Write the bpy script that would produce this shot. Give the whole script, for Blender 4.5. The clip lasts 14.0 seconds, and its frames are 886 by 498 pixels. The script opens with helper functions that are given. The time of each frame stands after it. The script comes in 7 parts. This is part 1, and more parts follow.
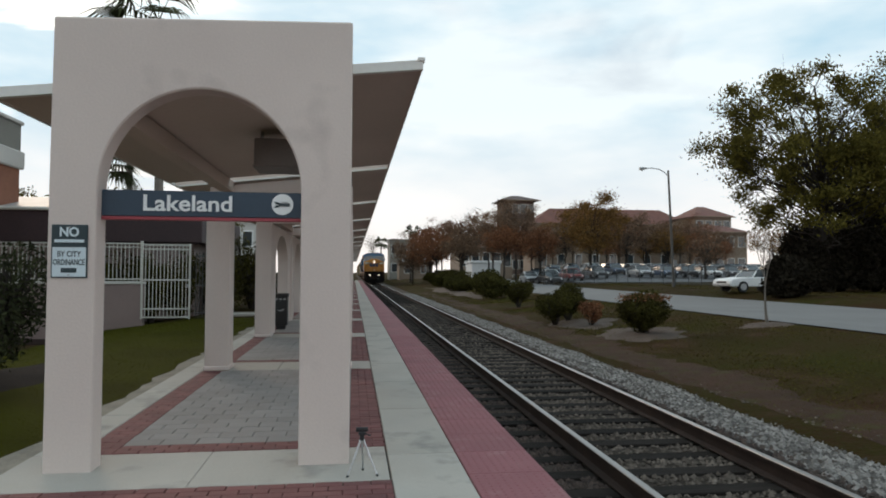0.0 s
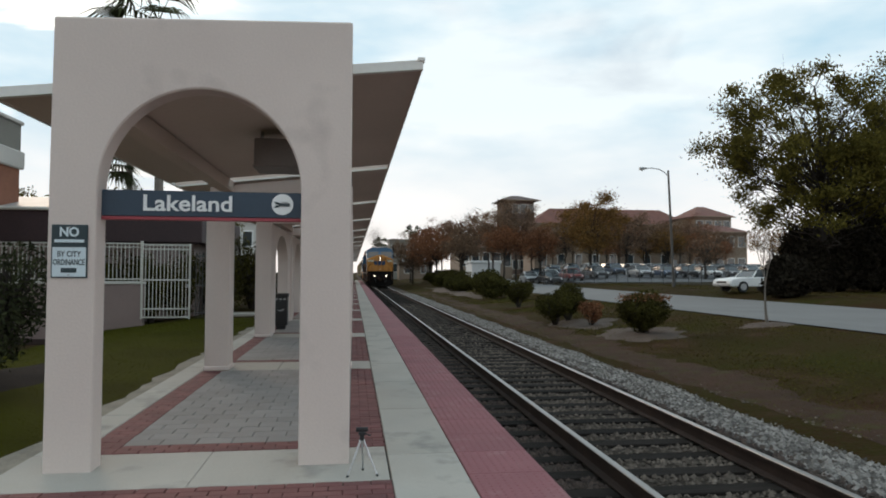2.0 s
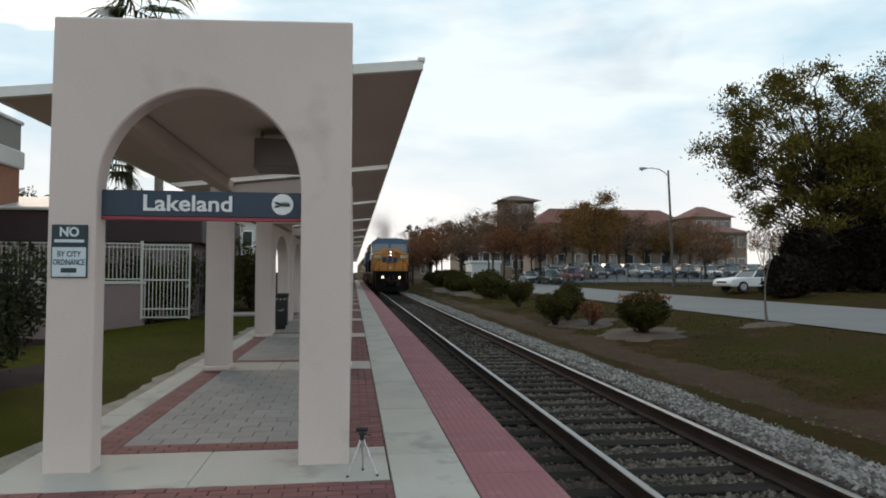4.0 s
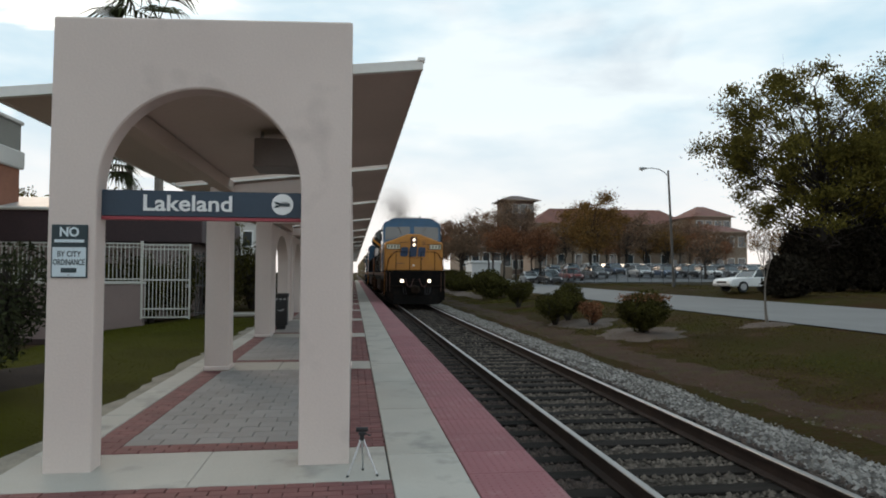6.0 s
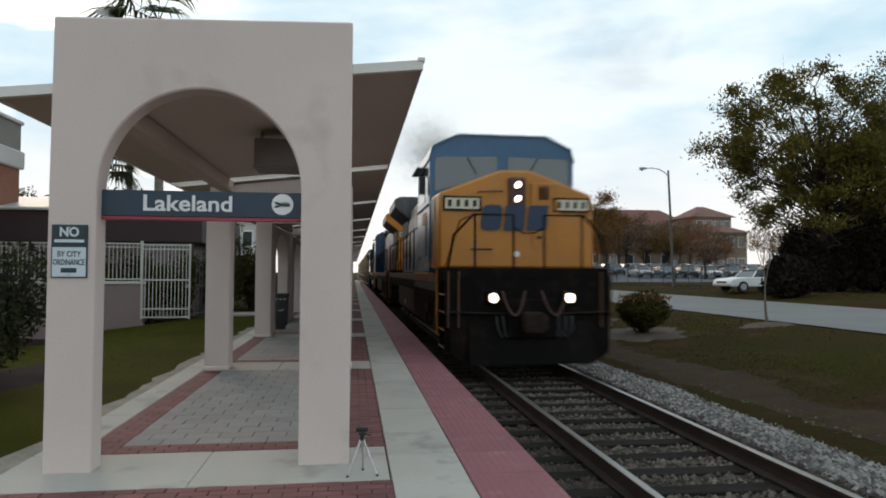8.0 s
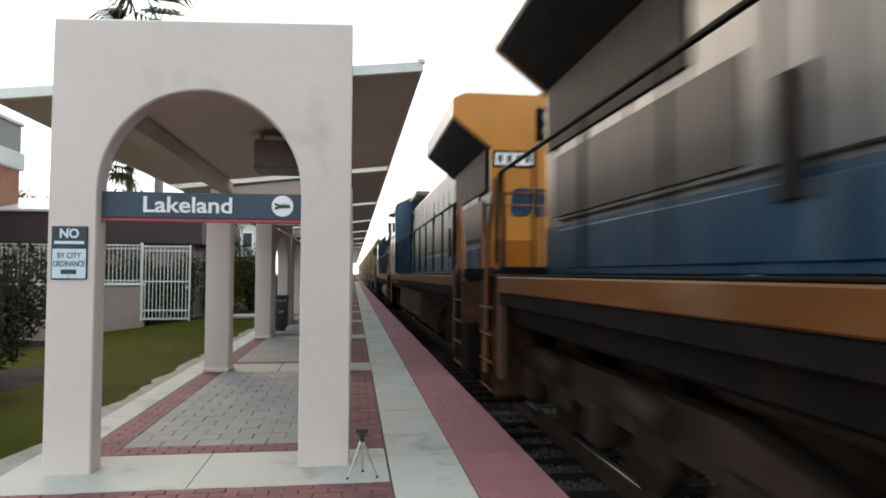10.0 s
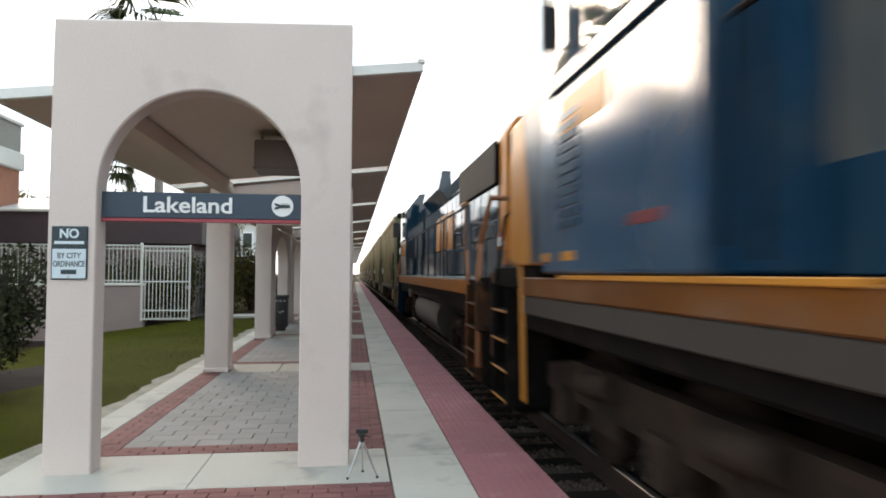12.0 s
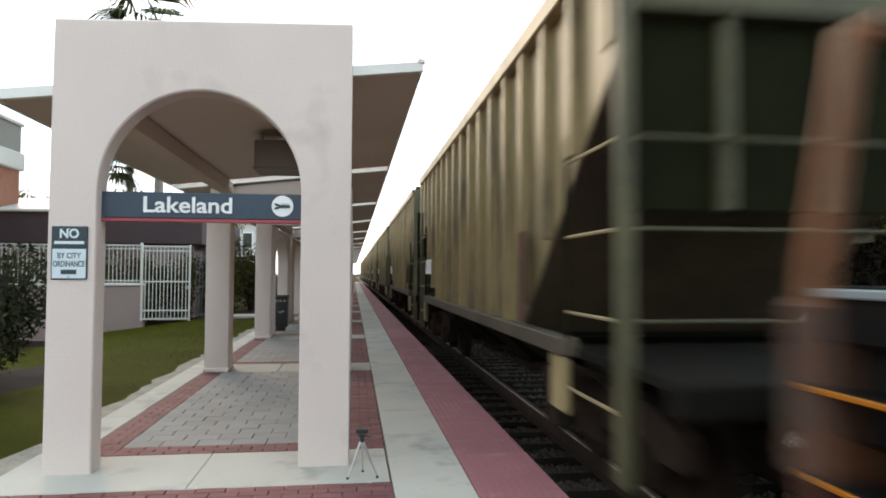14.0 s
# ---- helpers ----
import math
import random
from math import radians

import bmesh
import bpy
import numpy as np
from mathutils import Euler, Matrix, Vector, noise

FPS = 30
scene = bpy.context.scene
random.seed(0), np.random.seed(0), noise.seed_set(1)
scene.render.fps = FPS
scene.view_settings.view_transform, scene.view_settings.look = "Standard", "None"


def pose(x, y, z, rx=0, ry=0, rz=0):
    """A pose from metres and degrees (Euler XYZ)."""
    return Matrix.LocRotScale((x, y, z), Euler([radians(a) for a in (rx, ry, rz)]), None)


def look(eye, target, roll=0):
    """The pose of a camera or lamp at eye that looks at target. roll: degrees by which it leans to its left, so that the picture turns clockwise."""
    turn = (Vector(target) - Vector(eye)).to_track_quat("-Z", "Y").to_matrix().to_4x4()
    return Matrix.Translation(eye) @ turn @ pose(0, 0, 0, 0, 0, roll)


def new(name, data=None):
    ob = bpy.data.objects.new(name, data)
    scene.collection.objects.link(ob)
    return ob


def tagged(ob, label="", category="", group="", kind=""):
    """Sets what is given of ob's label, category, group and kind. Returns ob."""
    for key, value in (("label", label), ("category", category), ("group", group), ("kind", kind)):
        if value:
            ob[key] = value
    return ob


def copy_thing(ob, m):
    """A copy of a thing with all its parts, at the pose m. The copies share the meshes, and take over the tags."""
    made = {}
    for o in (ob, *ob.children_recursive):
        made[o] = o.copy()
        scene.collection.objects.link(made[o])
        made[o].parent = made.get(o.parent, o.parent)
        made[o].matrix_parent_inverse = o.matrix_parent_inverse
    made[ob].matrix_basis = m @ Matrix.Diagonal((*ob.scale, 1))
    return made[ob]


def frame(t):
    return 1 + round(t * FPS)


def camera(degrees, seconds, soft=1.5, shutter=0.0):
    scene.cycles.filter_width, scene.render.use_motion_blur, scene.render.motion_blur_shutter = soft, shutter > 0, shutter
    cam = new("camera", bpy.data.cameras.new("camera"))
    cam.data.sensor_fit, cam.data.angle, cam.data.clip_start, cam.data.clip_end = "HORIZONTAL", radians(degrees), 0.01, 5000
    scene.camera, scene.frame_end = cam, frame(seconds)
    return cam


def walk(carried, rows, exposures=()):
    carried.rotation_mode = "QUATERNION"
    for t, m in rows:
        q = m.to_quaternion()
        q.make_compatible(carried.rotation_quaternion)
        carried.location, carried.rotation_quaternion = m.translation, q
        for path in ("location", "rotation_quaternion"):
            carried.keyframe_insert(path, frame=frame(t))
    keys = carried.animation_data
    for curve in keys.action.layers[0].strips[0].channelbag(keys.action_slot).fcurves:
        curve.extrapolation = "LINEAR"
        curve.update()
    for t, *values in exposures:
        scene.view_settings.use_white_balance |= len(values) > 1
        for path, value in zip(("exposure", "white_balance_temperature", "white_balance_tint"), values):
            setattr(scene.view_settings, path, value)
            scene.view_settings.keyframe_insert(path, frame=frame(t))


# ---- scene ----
# World: x across the track, y along it (away from the camera), z = 0 on the platform.
TRACK_X, RAIL_Z = 3.08, -0.20          # track centre line, top of rail
EDGE_X, LEFT_X = 1.46, -2.56           # platform edges
BAY0, BAY, N_BAYS = 5.32, 5.17, 21     # canopy bays along y
EYE = Vector((0.0, 0.0, 1.5))
YAW, PITCH, ROLL = 7.65, 2.0, 0.25


def aim(pitch, yaw=YAW, roll=ROLL):
    a, b = radians(yaw), radians(pitch)
    return look(EYE, EYE + Vector((math.sin(a) * math.cos(b), math.cos(a) * math.cos(b), math.sin(b))), roll)


cam = camera(67.2, 14.0, soft=1.85, shutter=0.7)
walk(cam, [(0.0, aim(PITCH)), (8.2, aim(PITCH)), (10.3, aim(PITCH + 0.14)), (14.0, aim(PITCH + 0.14))],
     exposures=[(0.0, -0.12, 6850, 15), (6.5, -0.12, 6850, 15), (8.2, -0.04, 6850, 15), (8.9, 0.3, 6850, 15), (10.3, 1.06, 6850, 15), (14.0, 1.10, 6850, 15)])

# ---- light: soft late light through broken cloud ----
SUN_EL, SUN_AZ = radians(20), radians(-25)   # azimuth from +y towards +x
world = bpy.data.worlds.new("sky")
scene.world = world
world.use_nodes = True


def sky_nodes():
    nt = world.node_tree
    nt.nodes.clear()
    out, bg = nt.nodes.new("ShaderNodeOutputWorld"), nt.nodes.new("ShaderNodeBackground")
    sky = nt.nodes.new("ShaderNodeTexSky")
    sky.sky_type, sky.sun_disc = "NISHITA", False
    sky.sun_elevation, sky.sun_rotation = SUN_EL, SUN_AZ
    sky.air_density, sky.dust_density, sky.ozone_density = 1.0, 2.0, 1.5
    co, mp = nt.nodes.new("ShaderNodeTexCoord"), nt.nodes.new("ShaderNodeMapping")
    mp.inputs["Scale"].default_value = (1.1, 1.1, 3.4)
    mp.inputs["Rotation"].default_value = (0, radians(8), radians(20))
    no = nt.nodes.new("ShaderNodeTexNoise")
    no.inputs["Scale"].default_value, no.inputs["Detail"].default_value = 2.6, 7
    no.inputs["Roughness"].default_value, no.inputs["Distortion"].default_value = 0.5, 0.35
    ramp = nt.nodes.new("ShaderNodeValToRGB")
    ramp.color_ramp.elements[0].position, ramp.color_ramp.elements[1].position = 0.05, 0.42
    no2 = nt.nodes.new("ShaderNodeTexNoise")
    no2.inputs["Scale"].default_value, no2.inputs["Detail"].default_value = 2.1, 6
    cl = nt.nodes.new("ShaderNodeMixRGB")
    cl.inputs[1].default_value, cl.inputs[2].default_value = CLOUD_DIM, CLOUD_LIT
    mix = nt.nodes.new("ShaderNodeMixRGB")
    sep, low = nt.nodes.new("ShaderNodeSeparateXYZ"), nt.nodes.new("ShaderNodeMapRange")
    low.inputs["From Min"].default_value, low.inputs["From Max"].default_value = 0.02, 0.24
    low.inputs["To Min"].default_value, low.inputs["To Max"].default_value = 1.0, 0.0
    mx = nt.nodes.new("ShaderNodeMath")
    mx.operation = "MAXIMUM"
    ln = nt.links.new
    ln(co.outputs["Generated"], mp.inputs["Vector"])
    ln(mp.outputs["Vector"], no.inputs["Vector"]), ln(mp.outputs["Vector"], no2.inputs["Vector"])
    band = nt.nodes.new("ShaderNodeMapRange")
    band.inputs["From Min"].default_value, band.inputs["From Max"].default_value = 0.38, 0.58
    ln(no2.outputs["Fac"], band.inputs["Value"])
    ln(no.outputs["Fac"], ramp.inputs["Fac"]), ln(band.outputs["Result"], cl.inputs["Fac"])
    ln(co.outputs["Generated"], sep.inputs[0]), ln(sep.outputs["Z"], low.inputs["Value"])
    ln(ramp.outputs["Color"], mx.inputs[0]), ln(low.outputs["Result"], mx.inputs[1])
    pale = nt.nodes.new("ShaderNodeMixRGB")
    pale.inputs[2].default_value = HORIZON
    ln(low.outputs["Result"], pale.inputs["Fac"]), ln(cl.outputs["Color"], pale.inputs[1])
    ln(mx.outputs[0], mix.inputs["Fac"]), ln(sky.outputs["Color"], mix.inputs[1]), ln(pale.outputs["Color"], mix.inputs[2])
    ln(mix.outputs["Color"], bg.inputs["Color"])
    bg.inputs["Strength"].default_value = 0.12
    ln(bg.outputs[0], out.inputs["Surface"])


CLOUD_DIM, CLOUD_LIT = (3.8, 6.4, 8.0, 1), (7.8, 9.2, 9.7, 1)
HORIZON = (9.6, 9.5, 9.2, 1)
sky_nodes()
sun_data = bpy.data.lights.new("sun", "SUN")
sun_data.energy, sun_data.angle, sun_data.color = 1.3, radians(20), (1.0, 0.84, 0.66)
sun = new("sun", sun_data)
sun.matrix_world = look((0, 0, 60), Vector((0, 0, 60)) - Vector((math.sin(SUN_AZ) * math.cos(SUN_EL), math.cos(SUN_AZ) * math.cos(SUN_EL), math.sin(SUN_EL))))


# ---- materials ----
def surf(name, c1, c2=None, rough=0.7, metal=0.0, scale=1.5, fine=40.0, bump=0.15, dist=0.01, var=0.0, spec=0.5, stretch=(1, 1, 1), dirt=None, dirt_at=0.62, island=False):
    """A surface of two close colours in stains and grain, with fine relief; var: how much single pieces differ."""
    m = bpy.data.materials.new(name)
    m.use_nodes = True
    nt = m.node_tree
    bs = nt.nodes["Principled BSDF"]
    ln = nt.links.new
    c2 = c2 or tuple(v * 0.78 for v in c1)
    co, mp = nt.nodes.new("ShaderNodeTexCoord"), nt.nodes.new("ShaderNodeMapping")
    mp.inputs["Scale"].default_value = stretch
    info = nt.nodes.new("ShaderNodeObjectInfo")
    ln(co.outputs["Object"], mp.inputs["Vector"])
    shift = nt.nodes.new("ShaderNodeVectorMath")
    shift.operation = "MULTIPLY_ADD"
    comb = nt.nodes.new("ShaderNodeCombineXYZ")
    for k in range(3):
        ln(info.outputs["Random"], comb.inputs[k])
    shift.inputs[1].default_value = (37, 53, 71)
    ln(comb.outputs[0], shift.inputs[0]), ln(mp.outputs["Vector"], shift.inputs[2])
    big, small = nt.nodes.new("ShaderNodeTexNoise"), nt.nodes.new("ShaderNodeTexNoise")
    big.inputs["Scale"].default_value, big.inputs["Detail"].default_value = scale, 5
    small.inputs["Scale"].default_value, small.inputs["Detail"].default_value = fine, 4
    for n in (big, small):
        ln(shift.outputs[0], n.inputs["Vector"])
    fac = nt.nodes.new("ShaderNodeMath")
    fac.operation = "MULTIPLY_ADD"
    fac.inputs[1].default_value = 0.6
    half = nt.nodes.new("ShaderNodeMath")
    half.operation = "MULTIPLY"
    half.inputs[1].default_value = 0.4
    ln(small.outputs["Fac"], half.inputs[0]), ln(big.outputs["Fac"], fac.inputs[0]), ln(half.outputs[0], fac.inputs[2])
    st = nt.nodes.new("ShaderNodeMapRange")
    st.inputs["From Min"].default_value, st.inputs["From Max"].default_value = 0.36, 0.64
    ln(fac.outputs[0], st.inputs["Value"])
    mix = nt.nodes.new("ShaderNodeMixRGB")
    mix.inputs[1].default_value, mix.inputs[2].default_value = (*c2, 1), (*c1, 1)
    ln(st.outputs["Result"], mix.inputs["Fac"])
    col = mix.outputs["Color"]
    if dirt:
        dn, dr, dm = nt.nodes.new("ShaderNodeTexNoise"), nt.nodes.new("ShaderNodeMapRange"), nt.nodes.new("ShaderNodeMixRGB")
        dn.inputs["Scale"].default_value, dn.inputs["Detail"].default_value = scale * 2.3, 6
        dr.inputs["From Min"].default_value, dr.inputs["From Max"].default_value = dirt_at - 0.1, dirt_at + 0.1
        dm.inputs[2].default_value = (*dirt, 1)
        ln(shift.outputs[0], dn.inputs["Vector"]), ln(dn.outputs["Fac"], dr.inputs["Value"])
        ln(dr.outputs["Result"], dm.inputs["Fac"]), ln(col, dm.inputs[1])
        col = dm.outputs["Color"]
    if var:
        hs, mr = nt.nodes.new("ShaderNodeHueSaturation"), nt.nodes.new("ShaderNodeMapRange")
        mr.inputs["To Min"].default_value, mr.inputs["To Max"].default_value = 1 - var, 1 + var
        if island:
            geo = nt.nodes.new("ShaderNodeNewGeometry")
            ln(geo.outputs["Random Per Island"], mr.inputs["Value"])
        else:
            ln(info.outputs["Random"], mr.inputs["Value"])
        ln(mr.outputs["Result"], hs.inputs["Value"]), ln(col, hs.inputs["Color"])
        col = hs.outputs["Color"]
    ln(col, bs.inputs["Base Color"])
    bs.inputs["Roughness"].default_value, bs.inputs["Metallic"].default_value = rough, metal
    bs.inputs["Specular IOR Level"].default_value = 0.12 if rough >= 0.93 and spec == 0.5 else spec
    if bump:
        bp = nt.nodes.new("ShaderNodeBump")
        bp.inputs["Strength"].default_value, bp.inputs["Distance"].default_value = bump, dist
        ln(small.outputs["Fac"], bp.inputs["Height"]), ln(bp.outputs[0], bs.inputs["Normal"])
    return m


def glow(name, colour, strength):
    m = bpy.data.materials.new(name)
    m.use_nodes = True
    bs = m.node_tree.nodes["Principled BSDF"]
    bs.inputs["Base Color"].default_value = (*colour, 1)
    bs.inputs["Emission Color"].default_value, bs.inputs["Emission Strength"].default_value = (*colour, 1), strength
    return m


def glass(name, tint=(0.03, 0.04, 0.045), rough=0.04):
    """Dark glazing that mirrors the sky, as windows of a dark room do by day."""
    m = bpy.data.materials.new(name)
    m.use_nodes = True
    bs = m.node_tree.nodes["Principled BSDF"]
    bs.inputs["Base Color"].default_value, bs.inputs["Roughness"].default_value = (*tint, 1), rough
    bs.inputs["Specular IOR Level"].default_value = 0.9
    return m


STUCCO = surf("stucco", (0.67, 0.565, 0.515), (0.61, 0.512, 0.468), 0.9, scale=0.9, fine=55, bump=0.3, dist=0.005, dirt=(0.50, 0.42, 0.385), dirt_at=0.70)
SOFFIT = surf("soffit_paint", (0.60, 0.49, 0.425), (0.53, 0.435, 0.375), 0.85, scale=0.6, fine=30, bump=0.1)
FASCIA = surf("fascia_paint", (0.74, 0.72, 0.68), (0.66, 0.63, 0.59), 0.6, fine=20, bump=0.08)
CONCRETE = surf("concrete", (0.43, 0.395, 0.35), (0.36, 0.33, 0.292), 0.92, scale=1.1, fine=90, bump=0.3, dist=0.004, var=0.07, dirt=(0.22, 0.21, 0.19), dirt_at=0.68)
PAVER = surf("grey_paver", (0.31, 0.284, 0.27), (0.255, 0.234, 0.222), 0.93, scale=1.7, fine=80, bump=0.3, dist=0.004, var=0.06)
BRICK = surf("brick_paver", (0.185, 0.066, 0.062), (0.135, 0.050, 0.048), 0.88, scale=3, fine=80, bump=0.35, dist=0.005, var=0.16)
TACTILE = surf("tactile_tile", (0.285, 0.098, 0.108), (0.225, 0.078, 0.086), 0.8, scale=1.6, fine=70, bump=0.3, dist=0.005, var=0.07, dirt=(0.30, 0.145, 0.145), dirt_at=0.66)
JOINT = surf("joint_sand", (0.14, 0.12, 0.11), (0.09, 0.08, 0.072), 0.95, fine=70)
BALLAST = surf("ballast_bed", (0.095, 0.075, 0.062), (0.040, 0.032, 0.027), 0.95, scale=1.2, fine=26, bump=1.0, dist=0.05)
STONE = surf("ballast_stone", (0.26, 0.24, 0.222), (0.125, 0.112, 0.102), 0.93, scale=4, fine=40, bump=0.3, var=0.6, island=True)
STONE_DARK = surf("oily_ballast_stone", (0.078, 0.052, 0.042), (0.038, 0.027, 0.022), 0.9, scale=4, fine=40, bump=0.3, var=0.45, island=True)
TIE = surf("tie_wood", (0.024, 0.019, 0.016), (0.011, 0.009, 0.008), 0.95, scale=2, fine=18, bump=0.7, dist=0.012, stretch=(0.25, 2, 2), var=0.3)
RAIL = surf("rail_rust", (0.046, 0.028, 0.022), (0.026, 0.017, 0.014), 0.8, spec=0.2, scale=3, fine=50, bump=0.3)
RAIL_TOP = surf("rail_polished", (0.36, 0.345, 0.33), (0.24, 0.23, 0.22), 0.38, metal=0.9, scale=2, fine=60, bump=0.03, stretch=(6, 0.2, 1))
GRASS_GROUND = surf("turf", (0.026, 0.0275, 0.0035), (0.036, 0.0175, 0.008), 0.97, scale=0.36, fine=14, bump=0.9, dist=0.05, dirt=(0.058, 0.032, 0.020), dirt_at=0.63, spec=0.04)
LAWN = surf("lawn_turf", (0.052, 0.052, 0.004), (0.036, 0.034, 0.0035), 0.95, scale=0.6, fine=22, bump=0.9, dist=0.04, spec=0.04)
ROAD = surf("pale_asphalt", (0.15, 0.15, 0.148), (0.115, 0.115, 0.114), 0.9, scale=0.5, fine=30, bump=0.2)
LOT = surf("lot_asphalt", (0.12, 0.125, 0.13), (0.09, 0.094, 0.098), 0.9, scale=0.5, fine=30, bump=0.2)
SAND = surf("bare_sand", (0.115, 0.086, 0.07), (0.07, 0.053, 0.044), 0.95, scale=2, fine=30, bump=0.5)
SIGN_BLUE = surf("sign_blue", (0.022, 0.045, 0.074), (0.019, 0.039, 0.064), 0.45, scale=2, bump=0)
SIGN_RED = surf("sign_red", (0.33, 0.045, 0.06), (0.28, 0.04, 0.05), 0.5, bump=0)
WHITE = surf("white_paint", (0.80, 0.80, 0.79), (0.74, 0.74, 0.73), 0.5, bump=0.02)
SIGN_WHITE = surf("sign_white", (0.62, 0.70, 0.74), (0.57, 0.66, 0.70), 0.5, bump=0)
SIGN_DARK = surf("sign_dark", (0.022, 0.042, 0.050), (0.019, 0.036, 0.043), 0.5, bump=0)
BLACK = surf("black_metal", (0.020, 0.020, 0.022), (0.014, 0.014, 0.015), 0.55, bump=0.05)
CHROME = surf("silver_metal", (0.62, 0.62, 0.63), (0.5, 0.5, 0.51), 0.3, metal=0.9, bump=0)
GALV = surf("galvanised_metal", (0.38, 0.38, 0.38), (0.30, 0.30, 0.30), 0.55, metal=0.4, bump=0.05)
# train
LOCO_YELLOW = surf("train_yellow", (0.46, 0.175, 0.012), (0.37, 0.135, 0.010), 0.45, scale=1.3, fine=30, bump=0.04, dirt=(0.33, 0.15, 0.05), dirt_at=0.7)
LOCO_ORANGE = surf("train_orange", (0.34, 0.108, 0.003), (0.255, 0.078, 0.0028), 0.5, scale=1.3, fine=30, bump=0.04, dirt=(0.26, 0.11, 0.05), dirt_at=0.66, spec=0.2)
LOCO_GREY = surf("train_grey", (0.088, 0.096, 0.10), (0.052, 0.056, 0.058), 0.42, spec=0.2, scale=1.0, fine=12, bump=0.03, stretch=(1, 2.2, 0.35), dirt=(0.14, 0.125, 0.11), dirt_at=0.62)
LOCO_BLUE = surf("train_blue", (0.0045, 0.034, 0.068), (0.0033, 0.024, 0.048), 0.34, spec=0.25, scale=1.0, fine=14, bump=0.03, stretch=(1, 2.2, 0.35), dirt=(0.035, 0.06, 0.085), dirt_at=0.64)
LOCO_NAVY = surf("train_dark_blue", (0.005, 0.025, 0.044), (0.0038, 0.019, 0.033), 0.06, scale=1.0, fine=2.0, bump=0.09, dist=0.03, spec=0.6, stretch=(1, 1.0, 0.6), dirt=(0.03, 0.045, 0.05), dirt_at=0.68)
LOCO_BLACK = surf("train_black", (0.0075, 0.0065, 0.006), (0.005, 0.0043, 0.004), 0.7, scale=2, fine=30, bump=0.15, spec=0.06, dirt=(0.019, 0.012, 0.009), dirt_at=0.62)
RUST = surf("truck_grime", (0.040, 0.026, 0.019), (0.015, 0.011, 0.009), 0.8, spec=0.06, scale=2.5, fine=30, bump=0.25)
TANK = surf("tank_grime", (0.070, 0.045, 0.033), (0.042, 0.027, 0.020), 0.75, spec=0.1, scale=1.2, fine=25, bump=0.1)
HOPPER = surf("hopper_tan", (0.31, 0.228, 0.105), (0.20, 0.146, 0.073), 0.6, scale=0.8, fine=16, bump=0.06, stretch=(1, 1.6, 0.4), dirt=(0.11, 0.083, 0.05), dirt_at=0.6)
# Near black: shade of the car's ends and underside is put into the colour.
HOPPER_SHADED = surf("hopper_shaded_dark", (0.013, 0.011, 0.008), (0.008, 0.007, 0.006), 0.85, spec=0.06, scale=1.5, fine=22, bump=0.1)
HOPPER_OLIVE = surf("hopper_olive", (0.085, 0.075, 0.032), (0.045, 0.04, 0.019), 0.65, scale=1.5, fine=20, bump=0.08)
# Green of the end sheets, darkened to carry the shade there.
HOPPER_SHADED_GREEN = surf("hopper_shaded_green", (0.013, 0.0145, 0.005), (0.008, 0.009, 0.004), 0.75, spec=0.05, scale=1.5, fine=22, bump=0.08)
SILL = surf("train_sill_orange", (0.15, 0.046, 0.0035), (0.082, 0.026, 0.003), 0.5, scale=1.2, fine=20, bump=0.04, stretch=(1, 0.6, 1), dirt=(0.14, 0.068, 0.035), dirt_at=0.60, spec=0.2)
TANK_BLACK = surf("tank_black", (0.030, 0.028, 0.027), (0.018, 0.017, 0.016), 0.38, scale=1.5, fine=20, bump=0.05, dirt=(0.05, 0.04, 0.033), dirt_at=0.64)
# Cab front and roof: the cab's blue, lightened to carry the light on them.
CAB_LIT_BLUE = surf("cab_lit_blue", (0.022, 0.10, 0.20), (0.016, 0.075, 0.15), 0.35, scale=1.2, fine=14, bump=0.02, dirt=(0.04, 0.08, 0.12), dirt_at=0.66)
EMBLEM_BLUE = surf("emblem_blue", (0.012, 0.032, 0.075), (0.009, 0.025, 0.058), 0.5, bump=0.02)
BOARD_CREAM = surf("board_cream", (0.66, 0.60, 0.45), (0.58, 0.53, 0.40), 0.5, bump=0.02)
RAIL_ORANGE = surf("rail_orange", (0.22, 0.070, 0.014), (0.14, 0.046, 0.012), 0.55, scale=3, fine=25, bump=0.05)
BATTERY = surf("battery_grey", (0.13, 0.125, 0.11), (0.08, 0.075, 0.068), 0.6, scale=3, fine=20, bump=0.1)
WALK_GREY = surf("walkway_grey", (0.22, 0.25, 0.26), (0.14, 0.16, 0.165), 0.5, scale=2, fine=20, bump=0.1)
# Cab sides: same blue at half brightness, their shade put into the colour.
CAB_SHADED_BLUE = surf("cab_shaded_blue", (0.011, 0.052, 0.105), (0.008, 0.037, 0.074), 0.22, scale=1.2, fine=2.2, bump=0.06, dist=0.02, dirt=(0.03, 0.055, 0.08), dirt_at=0.62)
LAMP_FRAME = surf("lamp_frame", (0.09, 0.03, 0.02), (0.06, 0.02, 0.014), 0.5, bump=0.05)
LAMP_ON = glow("lit_lamp", (1.0, 0.86, 0.66), 4.0)
GLASS = glass("dark_glass")
CAB_GLASS = glass("cab_glass", (0.085, 0.105, 0.115), 0.12)


# ---- mesh helpers ----
def box(bm, x0, x1, y0, y1, z0, z1):
    v = [bm.verts.new((x, y, z)) for z in (z0, z1) for y in (y0, y1) for x in (x0, x1)]
    for a in ((0, 2, 3, 1), (4, 5, 7, 6), (0, 1, 5, 4), (2, 6, 7, 3), (0, 4, 6, 2), (1, 3, 7, 5)):
        bm.faces.new([v[i] for i in a])
    return bm


